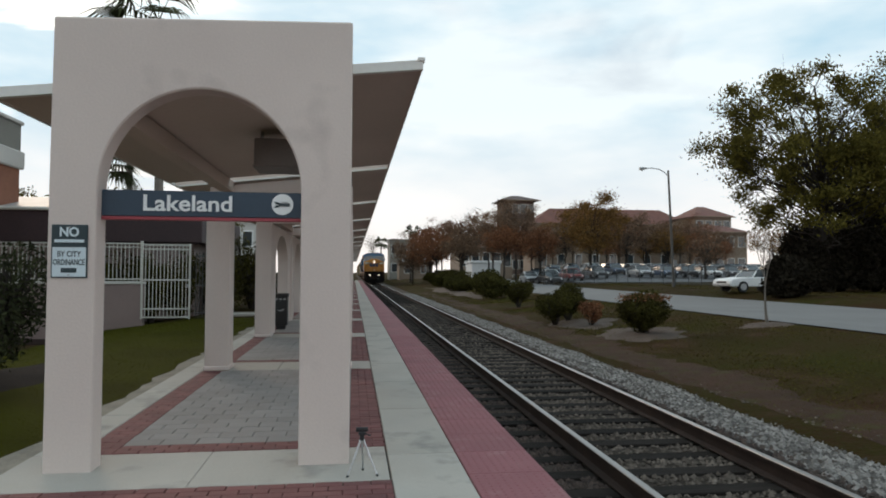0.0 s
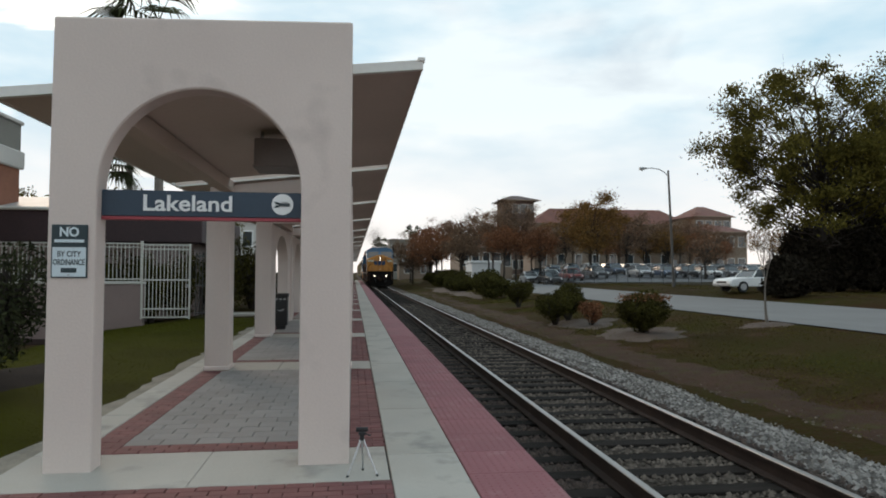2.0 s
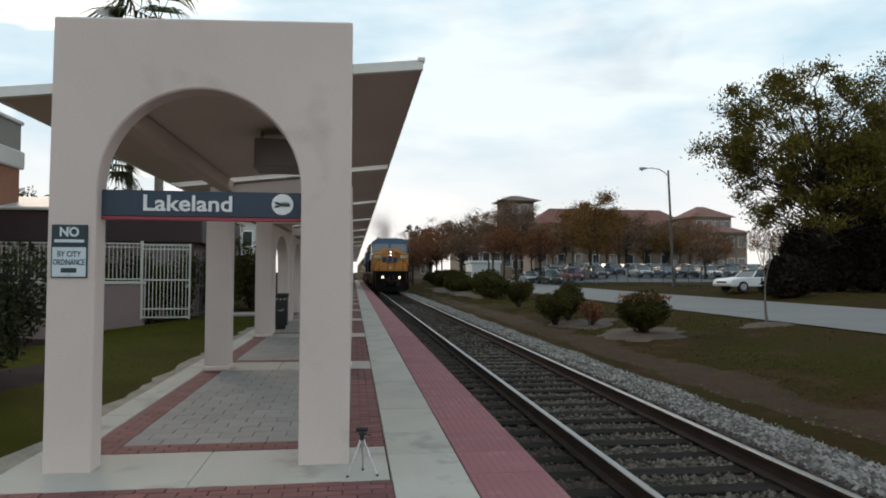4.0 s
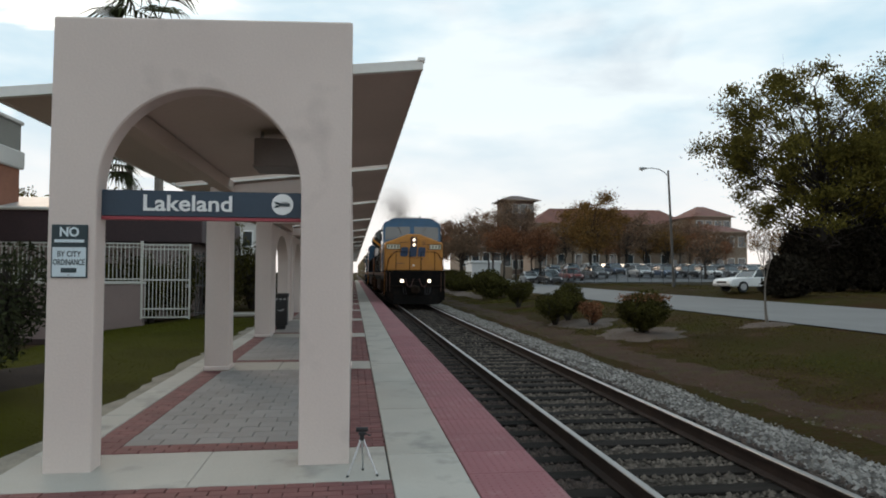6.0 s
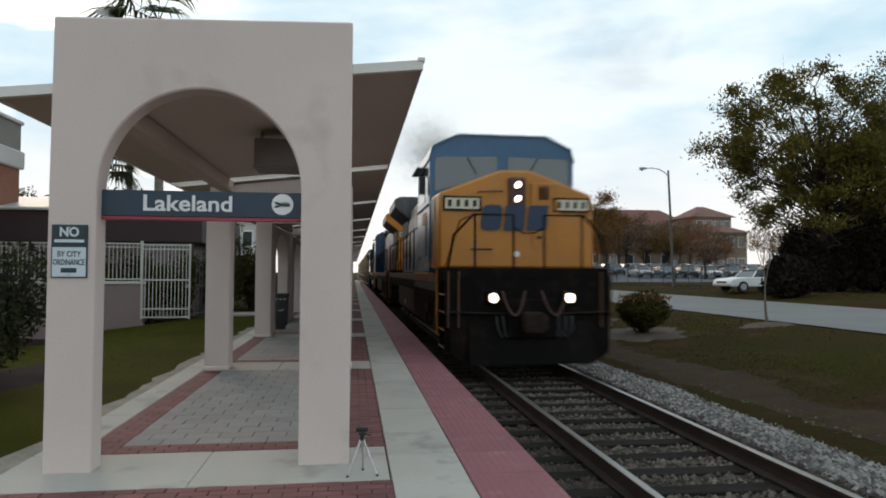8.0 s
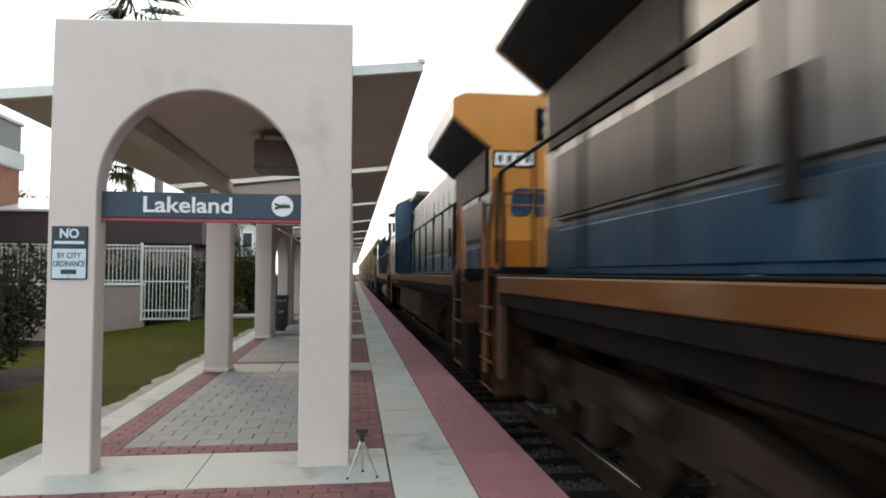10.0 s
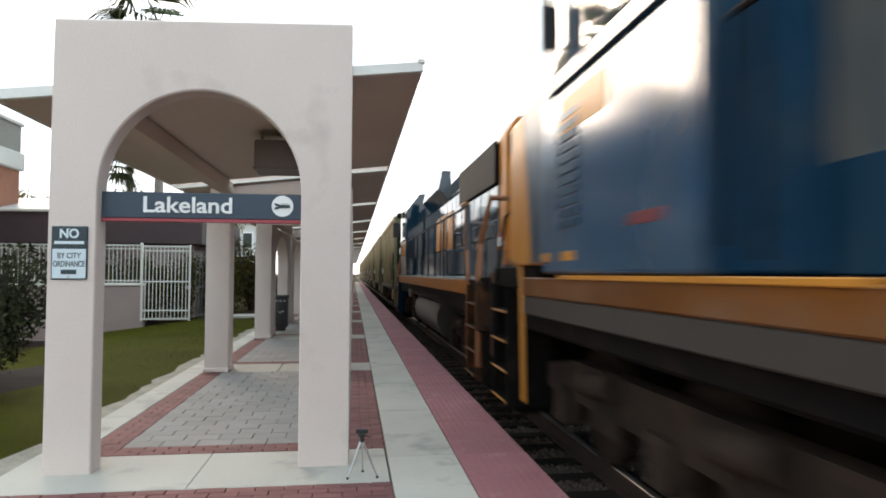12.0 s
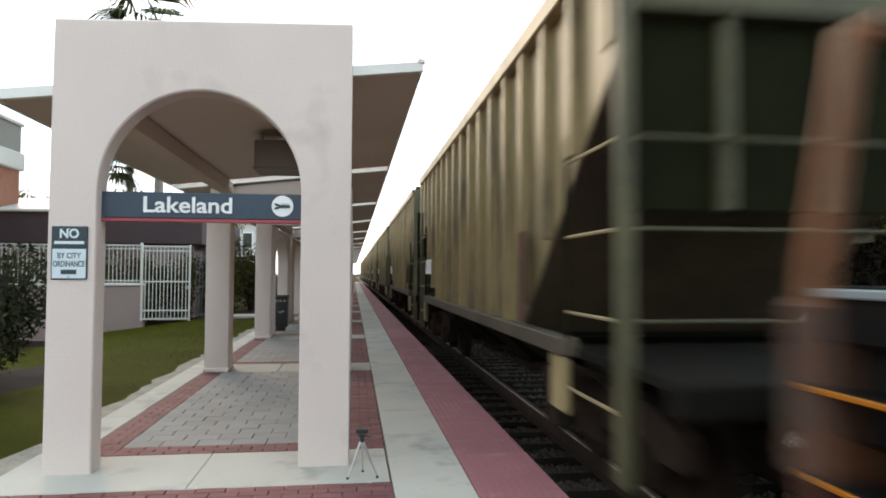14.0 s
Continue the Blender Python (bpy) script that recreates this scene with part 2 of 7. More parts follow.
def rbox(x0, x1, y0, y1, z0, z1, r=0.02, seg=1):
    bm = box(bmesh.new(), x0, x1, y0, y1, z0, z1)
    bmesh.ops.bevel(bm, geom=bm.edges[:], offset=r, segments=seg, affect="EDGES", profile=0.5)
    return bm


def tube(bm, p, q, r, seg=8, r2=None):
    p, q = Vector(p), Vector(q)
    w = (q - p).normalized()
    u = w.orthogonal().normalized()
    s = w.cross(u)
    r2 = r if r2 is None else r2
    rings = [[bm.verts.new(c + (u * math.cos(a) + s * math.sin(a)) * k) for a in [2 * math.pi * i / seg for i in range(seg)]] for c, k in ((p, r), (q, r2))]
    for i in range(seg):
        j = (i + 1) % seg
        bm.faces.new((rings[0][i], rings[0][j], rings[1][j], rings[1][i]))
    bm.faces.new(rings[0][::-1]), bm.faces.new(rings[1])
    return bm


def path_tube(bm, pts, r, seg=8):
    """One bent tube through the points."""
    pts = [Vector(p) for p in pts]
    rings, u = [], None
    for i, p in enumerate(pts):
        d = (pts[min(i + 1, len(pts) - 1)] - pts[max(i - 1, 0)]).normalized()
        u = d.orthogonal().normalized() if u is None else (u - d * u.dot(d)).normalized()
        s = d.cross(u)
        rings.append([bm.verts.new(p + (u * math.cos(2 * math.pi * k / seg) + s * math.sin(2 * math.pi * k / seg)) * r) for k in range(seg)])
    for a, b in zip(rings, rings[1:]):
        for k in range(seg):
            j = (k + 1) % seg
            bm.faces.new((a[k], a[j], b[j], b[k]))
    bm.faces.new(rings[0][::-1]), bm.faces.new(rings[-1])
    return bm


def prism(bm, pts, axis, a, b):
    """The outline pts, in the two other axes in their order, drawn out along axis from a to b."""
    def at(p, w):
        c = list(p)
        c.insert("xyz".index(axis), w)
        return bm.verts.new(c)
    lo, hi = [at(p, a) for p in pts], [at(p, b) for p in pts]
    n = len(pts)
    fs = [bm.faces.new(lo), bm.faces.new(hi)]
    for i in range(n):
        bm.faces.new((lo[i], lo[(i + 1) % n], hi[(i + 1) % n], hi[i]))
    bm.normal_update()
    bmesh.ops.triangulate(bm, faces=[f for f in fs if n > 4])
    bmesh.ops.recalc_face_normals(bm, faces=bm.faces[:])
    return bm


def data(name, bm, material, smooth=True):
    me = bpy.data.meshes.new(name)
    bmesh.ops.recalc_face_normals(bm, faces=bm.faces[:])
    bm.to_mesh(me)
    bm.free()
    me.materials.append(material)
    if smooth:
        me.shade_smooth()
        me.set_sharp_from_angle(angle=radians(32))
    return me


def part(name, bm, material, parent=None, label="", bevel=0.0):
    ob = new(name, bm if isinstance(bm, bpy.types.Mesh) else data(name, bm, material))
    if parent:
        ob.parent = parent
    if label:
        ob["label"] = label
    if bevel:
        mod = ob.modifiers.new("bevel", "BEVEL")
        mod.width, mod.segments, mod.limit_method = bevel, 2, "ANGLE"
    return ob


def thing(name, m, label, category, group="", kind=""):
    ob = new(name)
    ob.empty_display_size = 0.2
    ob.matrix_basis = m
    return tagged(ob, label, category, group, kind)


def words(name, text, height, m, material, parent, depth=0.004, label="", width=None, bold=0.0):
    """Raised lettering of that capital height; m is its middle, in its parent's space."""
    cu = bpy.data.curves.new(name, "FONT")
    cu.body, cu.align_x, cu.align_y, cu.extrude, cu.size = text, "CENTER", "CENTER", depth, height / 0.70
    cu.offset = bold
    tmp = bpy.data.objects.new("tmp", cu)
    me = bpy.data.meshes.new_from_object(tmp)
    bpy.data.objects.remove(tmp)
    me.materials.clear()
    me.materials.append(material)
    ob = new(name, me)
    ob.parent, ob.matrix_basis = parent, m
    if width:
        xs = [v.co.x for v in me.vertices]
        k = width / (max(xs) - min(xs))
        for v in me.vertices:
            v.co.x *= k
    if label:
        ob["label"] = label
    return ob


def smooth01(t):
    t = min(1.0, max(0.0, t))
    return t * t * (3 - 2 * t)


def lerp_table(table, x):
    if x <= table[0][0]:
        return table[0][1]
    for (a, u), (b, v) in zip(table, table[1:]):
        if x <= b:
            return u + (v - u) * (x - a) / (b - a)
    return table[-1][1]


# ---- ground ----
PROFILE = [(-60, -0.9), (-11, -0.9), (-8, -0.45), (-5.3, -0.12), (-2.7, -0.07), (-2.3, -0.07), (-2.2, -0.62), (5.2, -0.62), (5.5, -0.50), (7.0, -0.38), (9.0, -0.16), (10.8, 0.12), (11.6, 0.18), (500, 0.18)]


def road_x(y):
    """Near and far edge of the street."""
    bend = 0.0011 * max(0.0, y - 35) ** 2
    return 11.5 + bend, 19.3 + bend * 1.25


def ground_z(x, y):
    z = lerp_table(PROFILE, x)
    if y > 125 and -2.7 < x < 5.2:
        z = max(z, -0.5)
    if 5.4 < x < 11:
        z += 0.07 * noise.noise((x * 0.55, y * 0.4, 0))
    z += 0.26 * smooth01((x - road_x(y)[1] - 0.7) / 2.0)
    if x > 22 and y > 50:
        z += 0.95 * smooth01((y - 55) / 35) * smooth01((x - 22 - max(0, (y - 60) * 0.10)) / 6)
    return z


def build_ground():
    xs = [-400, -150, -60, -30, -18, -14, -12, -11, -10, -9, -8, -7, -6, -5.3, -4, -2.7, -2.3, -2.2, 1, 4, 5.2] + [5.5 + 0.4 * i for i in range(16)] + [12.5, 14, 16, 18, 20, 22, 24, 26, 28, 31, 34, 38, 44, 52, 65, 90, 150, 300, 700]
    ys = [-60, -20, -8, -2] + [0.75 * i for i in range(1, 60)] + [46, 48, 50, 53, 56, 60, 64, 68, 73, 78, 84, 90, 100, 110, 125, 126, 150, 200, 300, 500, 900, 1800]
    me = bpy.data.meshes.new("ground")
    vs = [(x, y, ground_z(x, y)) for y in ys for x in xs]
    n = len(xs)
    fs = [(j * n + i, j * n + i + 1, (j + 1) * n + i + 1, (j + 1) * n + i) for j in range(len(ys) - 1) for i in range(n - 1)]
    me.from_pydata(vs, [], fs)
    me.shade_smooth()
    me.materials.append(GRASS_GROUND)
    tagged(new("ground", me), "patchy winter turf and bare soil beside the railway", "ground", kind="structure")
    bm = bmesh.new()
    rows = []
    for y in [-40, -10] + [5 * i for i in range(0, 30)] + [170, 210, 260]:
        a, b = road_x(y)
        rows.append([bm.verts.new((x, y, ground_z(x, y) + 0.03)) for x in (a, a + 0.3, (a + b) / 2, b - 0.3, b)])
    for r, s in zip(rows, rows[1:]):
        for i in range(4):
            bm.faces.new((r[i], r[i + 1], s[i + 1], s[i]))
    tagged(part("road", bm, ROAD), "pale worn asphalt street beyond the railway bank", "road", kind="structure")


build_ground()


# ---- platform ----
def inst(name, me, parent, x, y, z, rz=0.0, s=None):
    ob = new(name, me)
    ob.parent = parent
    ob.matrix_basis = pose(x, y, z, 0, 0, rz)
    if s:
        ob.scale = s
    return ob


def slab_mesh(name, w, l, h, material, r=0.006):
    """A slab with eased upper edges, its top at z = 0."""
    bm = bmesh.new()
    lo = [bm.verts.new((x, y, -h)) for x, y in ((-w / 2, -l / 2), (w / 2, -l / 2), (w / 2, l / 2), (-w / 2, l / 2))]
    mid = [bm.verts.new((x, y, -r)) for x, y in ((-w / 2, -l / 2), (w / 2, -l / 2), (w / 2, l / 2), (-w / 2, l / 2))]
    up = [bm.verts.new((x, y, 0)) for x, y in ((-w / 2 + r, -l / 2 + r), (w / 2 - r, -l / 2 + r), (w / 2 - r, l / 2 - r), (-w / 2 + r, l / 2 - r))]
    bm.faces.new(up)
    for i in range(4):
        j = (i + 1) % 4
        bm.faces.new((lo[i], lo[j], mid[j], mid[i])), bm.faces.new((mid[i], mid[j], up[j], up[i]))
    return data(name, bm, material, smooth=False)


P_END = 118.0
STRIP0, STRIP1 = 0.29, 0.86           # concrete strip before the tactile edge


def build_platform():
    base = part("platform", rbox(LEFT_X, EDGE_X - 0.02, -14, P_END, -0.62, -0.055, 0.01), JOINT)
    tagged(base, "low station platform of concrete and brick bands", "platform", kind="structure")
    part("edge_face", rbox(EDGE_X - 0.09, EDGE_X, -14, P_END, -0.60, -0.062, 0.012), CONCRETE, base, "concrete platform edge with grime")
    return base


platform = build_platform()


# ---- track ----
TIE_STEP, TIE_TOP = 0.535, RAIL_Z - 0.185


def rail_profile(head=False):
    if head:
        return [(-0.034, -0.006), (0.034, -0.006), (0.030, 0.0), (-0.030, 0.0)]
    return [(-0.07, -0.172), (0.07, -0.172), (0.07, -0.160), (0.012, -0.140), (0.010, -0.045), (0.036, -0.036), (0.036, -0.007), (-0.036, -0.007), (-0.036, -0.036), (-0.010, -0.045), (-0.012, -0.140), (-0.07, -0.160)]


def build_track():
    track = thing("railway_track", Matrix.Translation((TRACK_X, 0, RAIL_Z)), "single railway track with rusty rails and dark wooden ties", "track", kind="structure")
    for sx in (-0.755, 0.755):
        r = part("rail", prism(bmesh.new(), [(x + sx, z) for x, z in rail_profile()], "y", -14, 420), RAIL, track, "rusty steel rail")
        part("railhead", prism(bmesh.new(), [(x + sx, z) for x, z in rail_profile(True)], "y", -14, 420), RAIL_TOP, r, "polished running surface")
    bm = bmesh.new()
    pts = [(-1.64, -0.42), (-1.64, -0.235), (-1.3, -0.215), (1.45, -0.215), (1.85, -0.225), (2.7, -0.345), (2.95, -0.44)]
    prism(bm, pts, "y", -14, 420)
    part("ballast_bed", bm, BALLAST, track, "packed dirty ballast")
    rng = random.Random(4)
    tie = rbox(-1.29, 1.29, -0.11, 0.11, -0.18, 0, 0.008)
    tie_me = data("tie", tie, TIE, smooth=False)
    for i in range(225):
        t = inst("tie", tie_me, track, rng.uniform(-0.04, 0.04), -3 + TIE_STEP * i, -0.185 + rng.uniform(-0.012, 0.006), rng.uniform(-0.9, 0.9))
    return track


track = build_track()


def stones(name, label, count, area, size, material, seed, height, parent, clear=None):
    """Broken stones strewn over an area (x0, x1, y0, y1), denser near y0."""
    rng = random.Random(seed)
    base = [(0, 0, 1), (0.9, 0, 0.1), (0.2, 0.85, 0), (-0.8, 0.4, 0.1), (-0.6, -0.7, 0), (0.4, -0.85, 0.1)]
    tri = [(0, 1, 2), (0, 2, 3), (0, 3, 4), (0, 4, 5), (0, 5, 1)]
    vs, fs = [], []
    x0, x1, y0, y1 = area
    for _ in range(count):
        x, y = rng.uniform(x0, x1), y0 + (y1 - y0) * rng.random() ** 1.7
        if clear and clear(y):
            continue
        s, a = size * rng.uniform(0.45, 1.5), rng.uniform(0, 6.28)
        z = height(x, y) - 0.1 * s
        k = len(vs)
        c, d = math.cos(a), math.sin(a)
        for p in base:
            q = [w * s * rng.uniform(0.75, 1.25) for w in p]
            vs.append((x + q[0] * c - q[1] * d, y + q[0] * d + q[1] * c, z + q[2] * 0.8))
        fs += [tuple(i + k for i in t) for t in tri]
    me = bpy.data.meshes.new(name)
    me.from_pydata(vs, [], fs)
    me.materials.append(material)
    ob = new(name, me)
    ob.parent = parent
    return tagged(ob, label, kind="stuff")


def shoulder_z(x, y):
    return RAIL_Z + lerp_table([(-1.64, -0.235), (-1.3, -0.215), (1.45, -0.215), (1.85, -0.225), (2.7, -0.345), (3.1, -0.40)], x - TRACK_X) - 0.0


def crib_ok(x, y):
    return shoulder_z(x, y) + 0.015


def on_tie(y):
    """Whether y lies on one of the ties."""
    u = (y + 3) / TIE_STEP + 0.5
    return abs(u - math.floor(u) - 0.5) * TIE_STEP < 0.105


def local(f):
    return lambda x, y: f(x + TRACK_X, y) - RAIL_Z


STONE_MID = surf("dull_ballast_stone", (0.16, 0.13, 0.108), (0.066, 0.053, 0.043), 0.95, scale=4, fine=40, bump=0.3, var=0.5, island=True)
stones("ballast_stones", "pale grey broken ballast stones along the track shoulder", 26000, (1.36, 2.95, 2.5, 60), 0.034, STONE, 11, local(shoulder_z), track)
stones("ballast_stones", "dull ballast stones between the ties", 13000, (-0.68, 0.68, 2.5, 40), 0.028, STONE_MID, 12, local(crib_ok), track, on_tie)
stones("ballast_stones", "oily dark ballast stones against the platform", 9000, (-1.6, -0.84, 2.5, 36), 0.030, STONE_DARK, 13, local(crib_ok), track, on_tie)
stones("ballast_stones", "dark ballast stones outside the far rail", 3500, (0.83, 1.42, 2.5, 36), 0.028, STONE_DARK, 14, local(crib_ok), track)
stones("ballast_stones", "stray ballast stones in the dead grass", 650, (2.8, 3.3, 2.5, 48), 0.026, STONE_MID, 15, lambda x, y: ground_z(x + TRACK_X, y) - RAIL_Z, track)


# ---- station portal and canopy ----
PX0, PX1, PX2, PX3 = -2.265, -1.925, -0.412, -0.02     # pillar faces
ROOF0, ROOF_SLOPE = 3.105, 0.112                       # canopy underside at x = 0 and its fall


def roof_z(x):
    return ROOF0 + ROOF_SLOPE * x


def build_portal():
    por = thing("entrance_portal", Matrix.Translation((0, 0, 0)), "beige stucco portal with a round arch at the platform's end", "portal", kind="structure")
    cx, hw, sp, n = (PX1 + PX2) / 2, (PX2 - PX1) / 2, 2.12, 36
    arch = [(PX1, 0.0), (PX1, sp * 0.5)] + [(cx - hw * math.cos(math.pi * i / n), sp + 0.79 * math.sin(math.pi * i / n)) for i in range(n + 1)] + [(PX2, sp * 0.5), (PX2, 0.0)]

    def top(x):
        return 3.425 + (3.50 - 3.425) * (x - PX0) / (PX3 - PX0)
    outer = [(PX0, 0.0), (PX0, sp * 0.5), (PX0, sp)] + [(x, top(x)) for x, z in arch[3:-3]] + [(PX3, sp), (PX3, sp * 0.5), (PX3, 0.0)]
    outer[3] = (PX0 + 0.01, top(PX0))
    outer[-4] = (PX3, top(PX3))
    bm = bmesh.new()
    grid = [[bm.verts.new((x, y, z)) for x, z in line] for y in (BAY0, BAY0 + 0.21) for line in (outer, arch)]
    for i in range(len(arch) - 1):
        for a, b in ((0, 1), (2, 3), (0, 2), (1, 3)):
            bm.faces.new((grid[a][i], grid[a][i + 1], grid[b][i + 1], grid[b][i]))
    wall = part("arch_wall", bm, STUCCO, por, bevel=0.016)
    return por


portal = build_portal()


def build_pillars():
    for side, (x0, x1) in enumerate(((PX0 + 0.05, PX1 + 0.06), (PX2, PX3))):
        for k in range(1, N_BAYS):
            y = BAY0 + BAY * k
            p = thing("canopy_pillar", Matrix.Translation(((x0 + x1) / 2, y, 0)), "square beige stucco pillar carrying the platform canopy", "pillar", "canopy pillars")
            w = (x1 - x0) / 2
            part("shaft", rbox(-w, w, 0, 0.40, 0, roof_z(x0) - 0.22, 0.015, 2), STUCCO, p)
            part("plinth", rbox(-w - 0.015, w + 0.015, -0.02, 0.42, -0.002, 0.07, 0.015), STUCCO, p)


build_pillars()


def build_canopy():
    can = thing("platform_canopy", Matrix.Identity(4), "long beige platform canopy with white fascia, sloping away from the track", "canopy", kind="structure")
    xl, xr, th = -2.70, 0.535, 0.045
    for k in range(N_BAYS - 1):
        y0, y1 = BAY0 + 0.06 + BAY * k, BAY0 + 0.06 + BAY * (k + 1) - 0.26
        pts = [(xl, roof_z(xl)), (xr, roof_z(xr)), (xr, roof_z(xr) + th), (xl, roof_z(xl) + th)]
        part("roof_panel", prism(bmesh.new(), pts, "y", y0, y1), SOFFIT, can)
        if k:
            low = 0.03
            pts = [(xl + 0.02, roof_z(xl) - low), (xr - 0.015, roof_z(xr) - low), (xr - 0.015, roof_z(xr) - 0.003), (xl + 0.02, roof_z(xl) - 0.003)]
            # Pale strip added to stand in for daylight through the gap between panels.
            part("cross_batten", prism(bmesh.new(), pts, "y", y0 - 0.03, y0 + 0.03), FASCIA, can, "white strip across the soffit, standing in for light through the roof gap")
        # beam across the pillars
        if k:
            pts = [(PX0 + 0.08, roof_z(PX0) - 0.235), (PX3 - 0.03, roof_z(PX0) - 0.235), (PX3 - 0.03, roof_z(PX3) - 0.06), (PX0 + 0.08, roof_z(PX0) - 0.06)]
            part("cross_beam", prism(bmesh.new(), pts, "y", y0 + 0.035, y0 + 0.30), STUCCO, can)
    y0, y1 = BAY0 + 0.05, BAY0 + 0.06 + BAY * (N_BAYS - 1)
    fz = 0.066
    part("end_fascia", prism(bmesh.new(), [(xl, roof_z(xl) - 0.012), (xr + 0.015, roof_z(xr) - 0.012), (xr + 0.015, roof_z(xr) + fz), (xl, roof_z(xl) + fz)], "y", y0 - 0.02, y0 + 0.035), FASCIA, can)
    for x in (xl, xr):
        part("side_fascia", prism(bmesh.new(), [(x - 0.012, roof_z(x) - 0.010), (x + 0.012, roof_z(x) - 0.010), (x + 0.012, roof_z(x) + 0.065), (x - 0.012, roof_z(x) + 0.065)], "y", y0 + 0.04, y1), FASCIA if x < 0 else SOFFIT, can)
    part("gutter_end", rbox(xr - 0.03, xr + 0.03, y0 - 0.03, y0 + 0.04, roof_z(xr) + 0.05, roof_z(xr) + 0.085, 0.006), FASCIA, can)
    for x in (-1.93, -0.25):
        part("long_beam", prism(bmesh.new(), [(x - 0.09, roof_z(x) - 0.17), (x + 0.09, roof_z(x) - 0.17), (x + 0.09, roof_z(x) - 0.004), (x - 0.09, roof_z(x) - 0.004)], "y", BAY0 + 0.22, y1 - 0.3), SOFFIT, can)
    return can


canopy = build_canopy()


def build_arcade():
    """Arched walls between the farther pillars on the lawn side."""
    for k in range(2, 9):
        y0, y1 = BAY0 + BAY * k + 0.40, BAY0 + BAY * (k + 1)
        cy, hw, spring = (y0 + y1) / 2, (y1 - y0) / 2 - 0.9, 1.75
        z1 = roof_z(PX0) - 0.23
        pts = [(y0, 0.0), (y0, z1), (y1, z1), (y1, 0.0), (cy + hw, 0.0), (cy + hw, spring)]
        for i in range(1, 16):
            a = math.pi * i / 16
            pts.append((cy + hw * math.cos(a), spring + 0.72 * math.sin(a)))
        pts += [(cy - hw, spring), (cy - hw, 0.0)]
        w = part("arcade_wall", prism(bmesh.new(), pts, "x", PX0 + 0.08, PX1 + 0.02), STUCCO)
        tagged(w, "beige stucco wall with an arched opening between two pillars", "wall", kind="structure")


build_arcade()


def build_signs():
    y = BAY0 + 0.10
    s = thing("station_sign", Matrix.Translation(((PX1 + PX2) / 2, y, 2.0)), "dark blue station name sign with white lettering, hung in the arch", "sign")
    w = (PX2 - PX1) / 2
    part("sign_panel", rbox(-w, w, 0, 0.06, -0.075, 0.127, 0.004), SIGN_BLUE, s)
    part("red_band", rbox(-w + 0.002, w - 0.002, -0.004, 0.056, -0.104, -0.078, 0.003), SIGN_RED, s, "red band under the sign")
    words("name_lettering", "Lakeland", 0.122, pose(-1.285 - (PX1 + PX2) / 2, -0.006, 0.023, 90), WHITE, s, width=0.665, bold=0.0028, label="white letters reading Lakeland")
    bm = bmesh.new()
    tube(bm, (0.605, -0.006, 0.033), (0.605, 0.004, 0.033), 0.084, 36)
    part("round_emblem", bm, WHITE, s, "white disc with a plain dark arrow shape")
    bm = bmesh.new()
    for pts in ([(-0.055, 0.012), (-0.035, 0.012), (0.058, 0.012), (0.058, -0.012), (-0.02, -0.012), (-0.034, 0.0)], [(-0.068, 0.026), (-0.030, 0.020), (-0.012, 0.006), (-0.05, 0.004)], [(-0.068, -0.026), (-0.030, -0.020), (-0.012, -0.006), (-0.05, -0.004)]):
        prism(bm, [(x + 0.605, z + 0.03) for x, z in pts], "y", -0.011, -0.007)
    part("emblem_arrow", bm, SIGN_DARK, s)
    part("emblem_bar", box(bmesh.new(), 0.592, 0.652, -0.010, -0.007, 0.047, 0.054), GALV, s)

    n = thing("notice_sign", Matrix.Translation((-2.105, BAY0 - 0.012, 1.645)), "small blue and white notice plate screwed to the stucco pillar", "sign")
    part("plate", rbox(-0.128, 0.128, 0, 0.010, -0.20, 0.20, 0.004), SIGN_DARK, n)
    part("upper_field", rbox(-0.118, 0.118, -0.003, 0.002, 0.052, 0.190, 0.001), SIGN_DARK, n)
    part("lower_field", rbox(-0.118, 0.118, -0.003, 0.002, -0.190, 0.030, 0.001), SIGN_WHITE, n)
    words("notice_word", "NO", 0.066, pose(-0.002, -0.004, 0.142, 90), SIGN_WHITE, n, 0.001, width=0.135, bold=0.003)
    part("word_bar", box(bmesh.new(), -0.105, 0.105, -0.0045, -0.002, 0.066, 0.088), SIGN_WHITE, n)
    words("notice_words", "BY CITY", 0.040, pose(0, -0.004, -0.022, 90), SIGN_DARK, n, 0.001, width=0.165, bold=0.001)
    words("notice_words", "ORDINANCE", 0.042, pose(0, -0.004, -0.084, 90), SIGN_DARK, n, 0.001, width=0.222, bold=0.001)
    part("number_bar", box(bmesh.new(), -0.055, 0.055, -0.0045, -0.002, -0.160, -0.125), SIGN_DARK, n)
    for x, z in ((0, 0.18), (0, -0.18)):
        part("screw", tube(bmesh.new(), (x, -0.006, z), (x, 0, z), 0.007, 8), GALV, n)


build_signs()


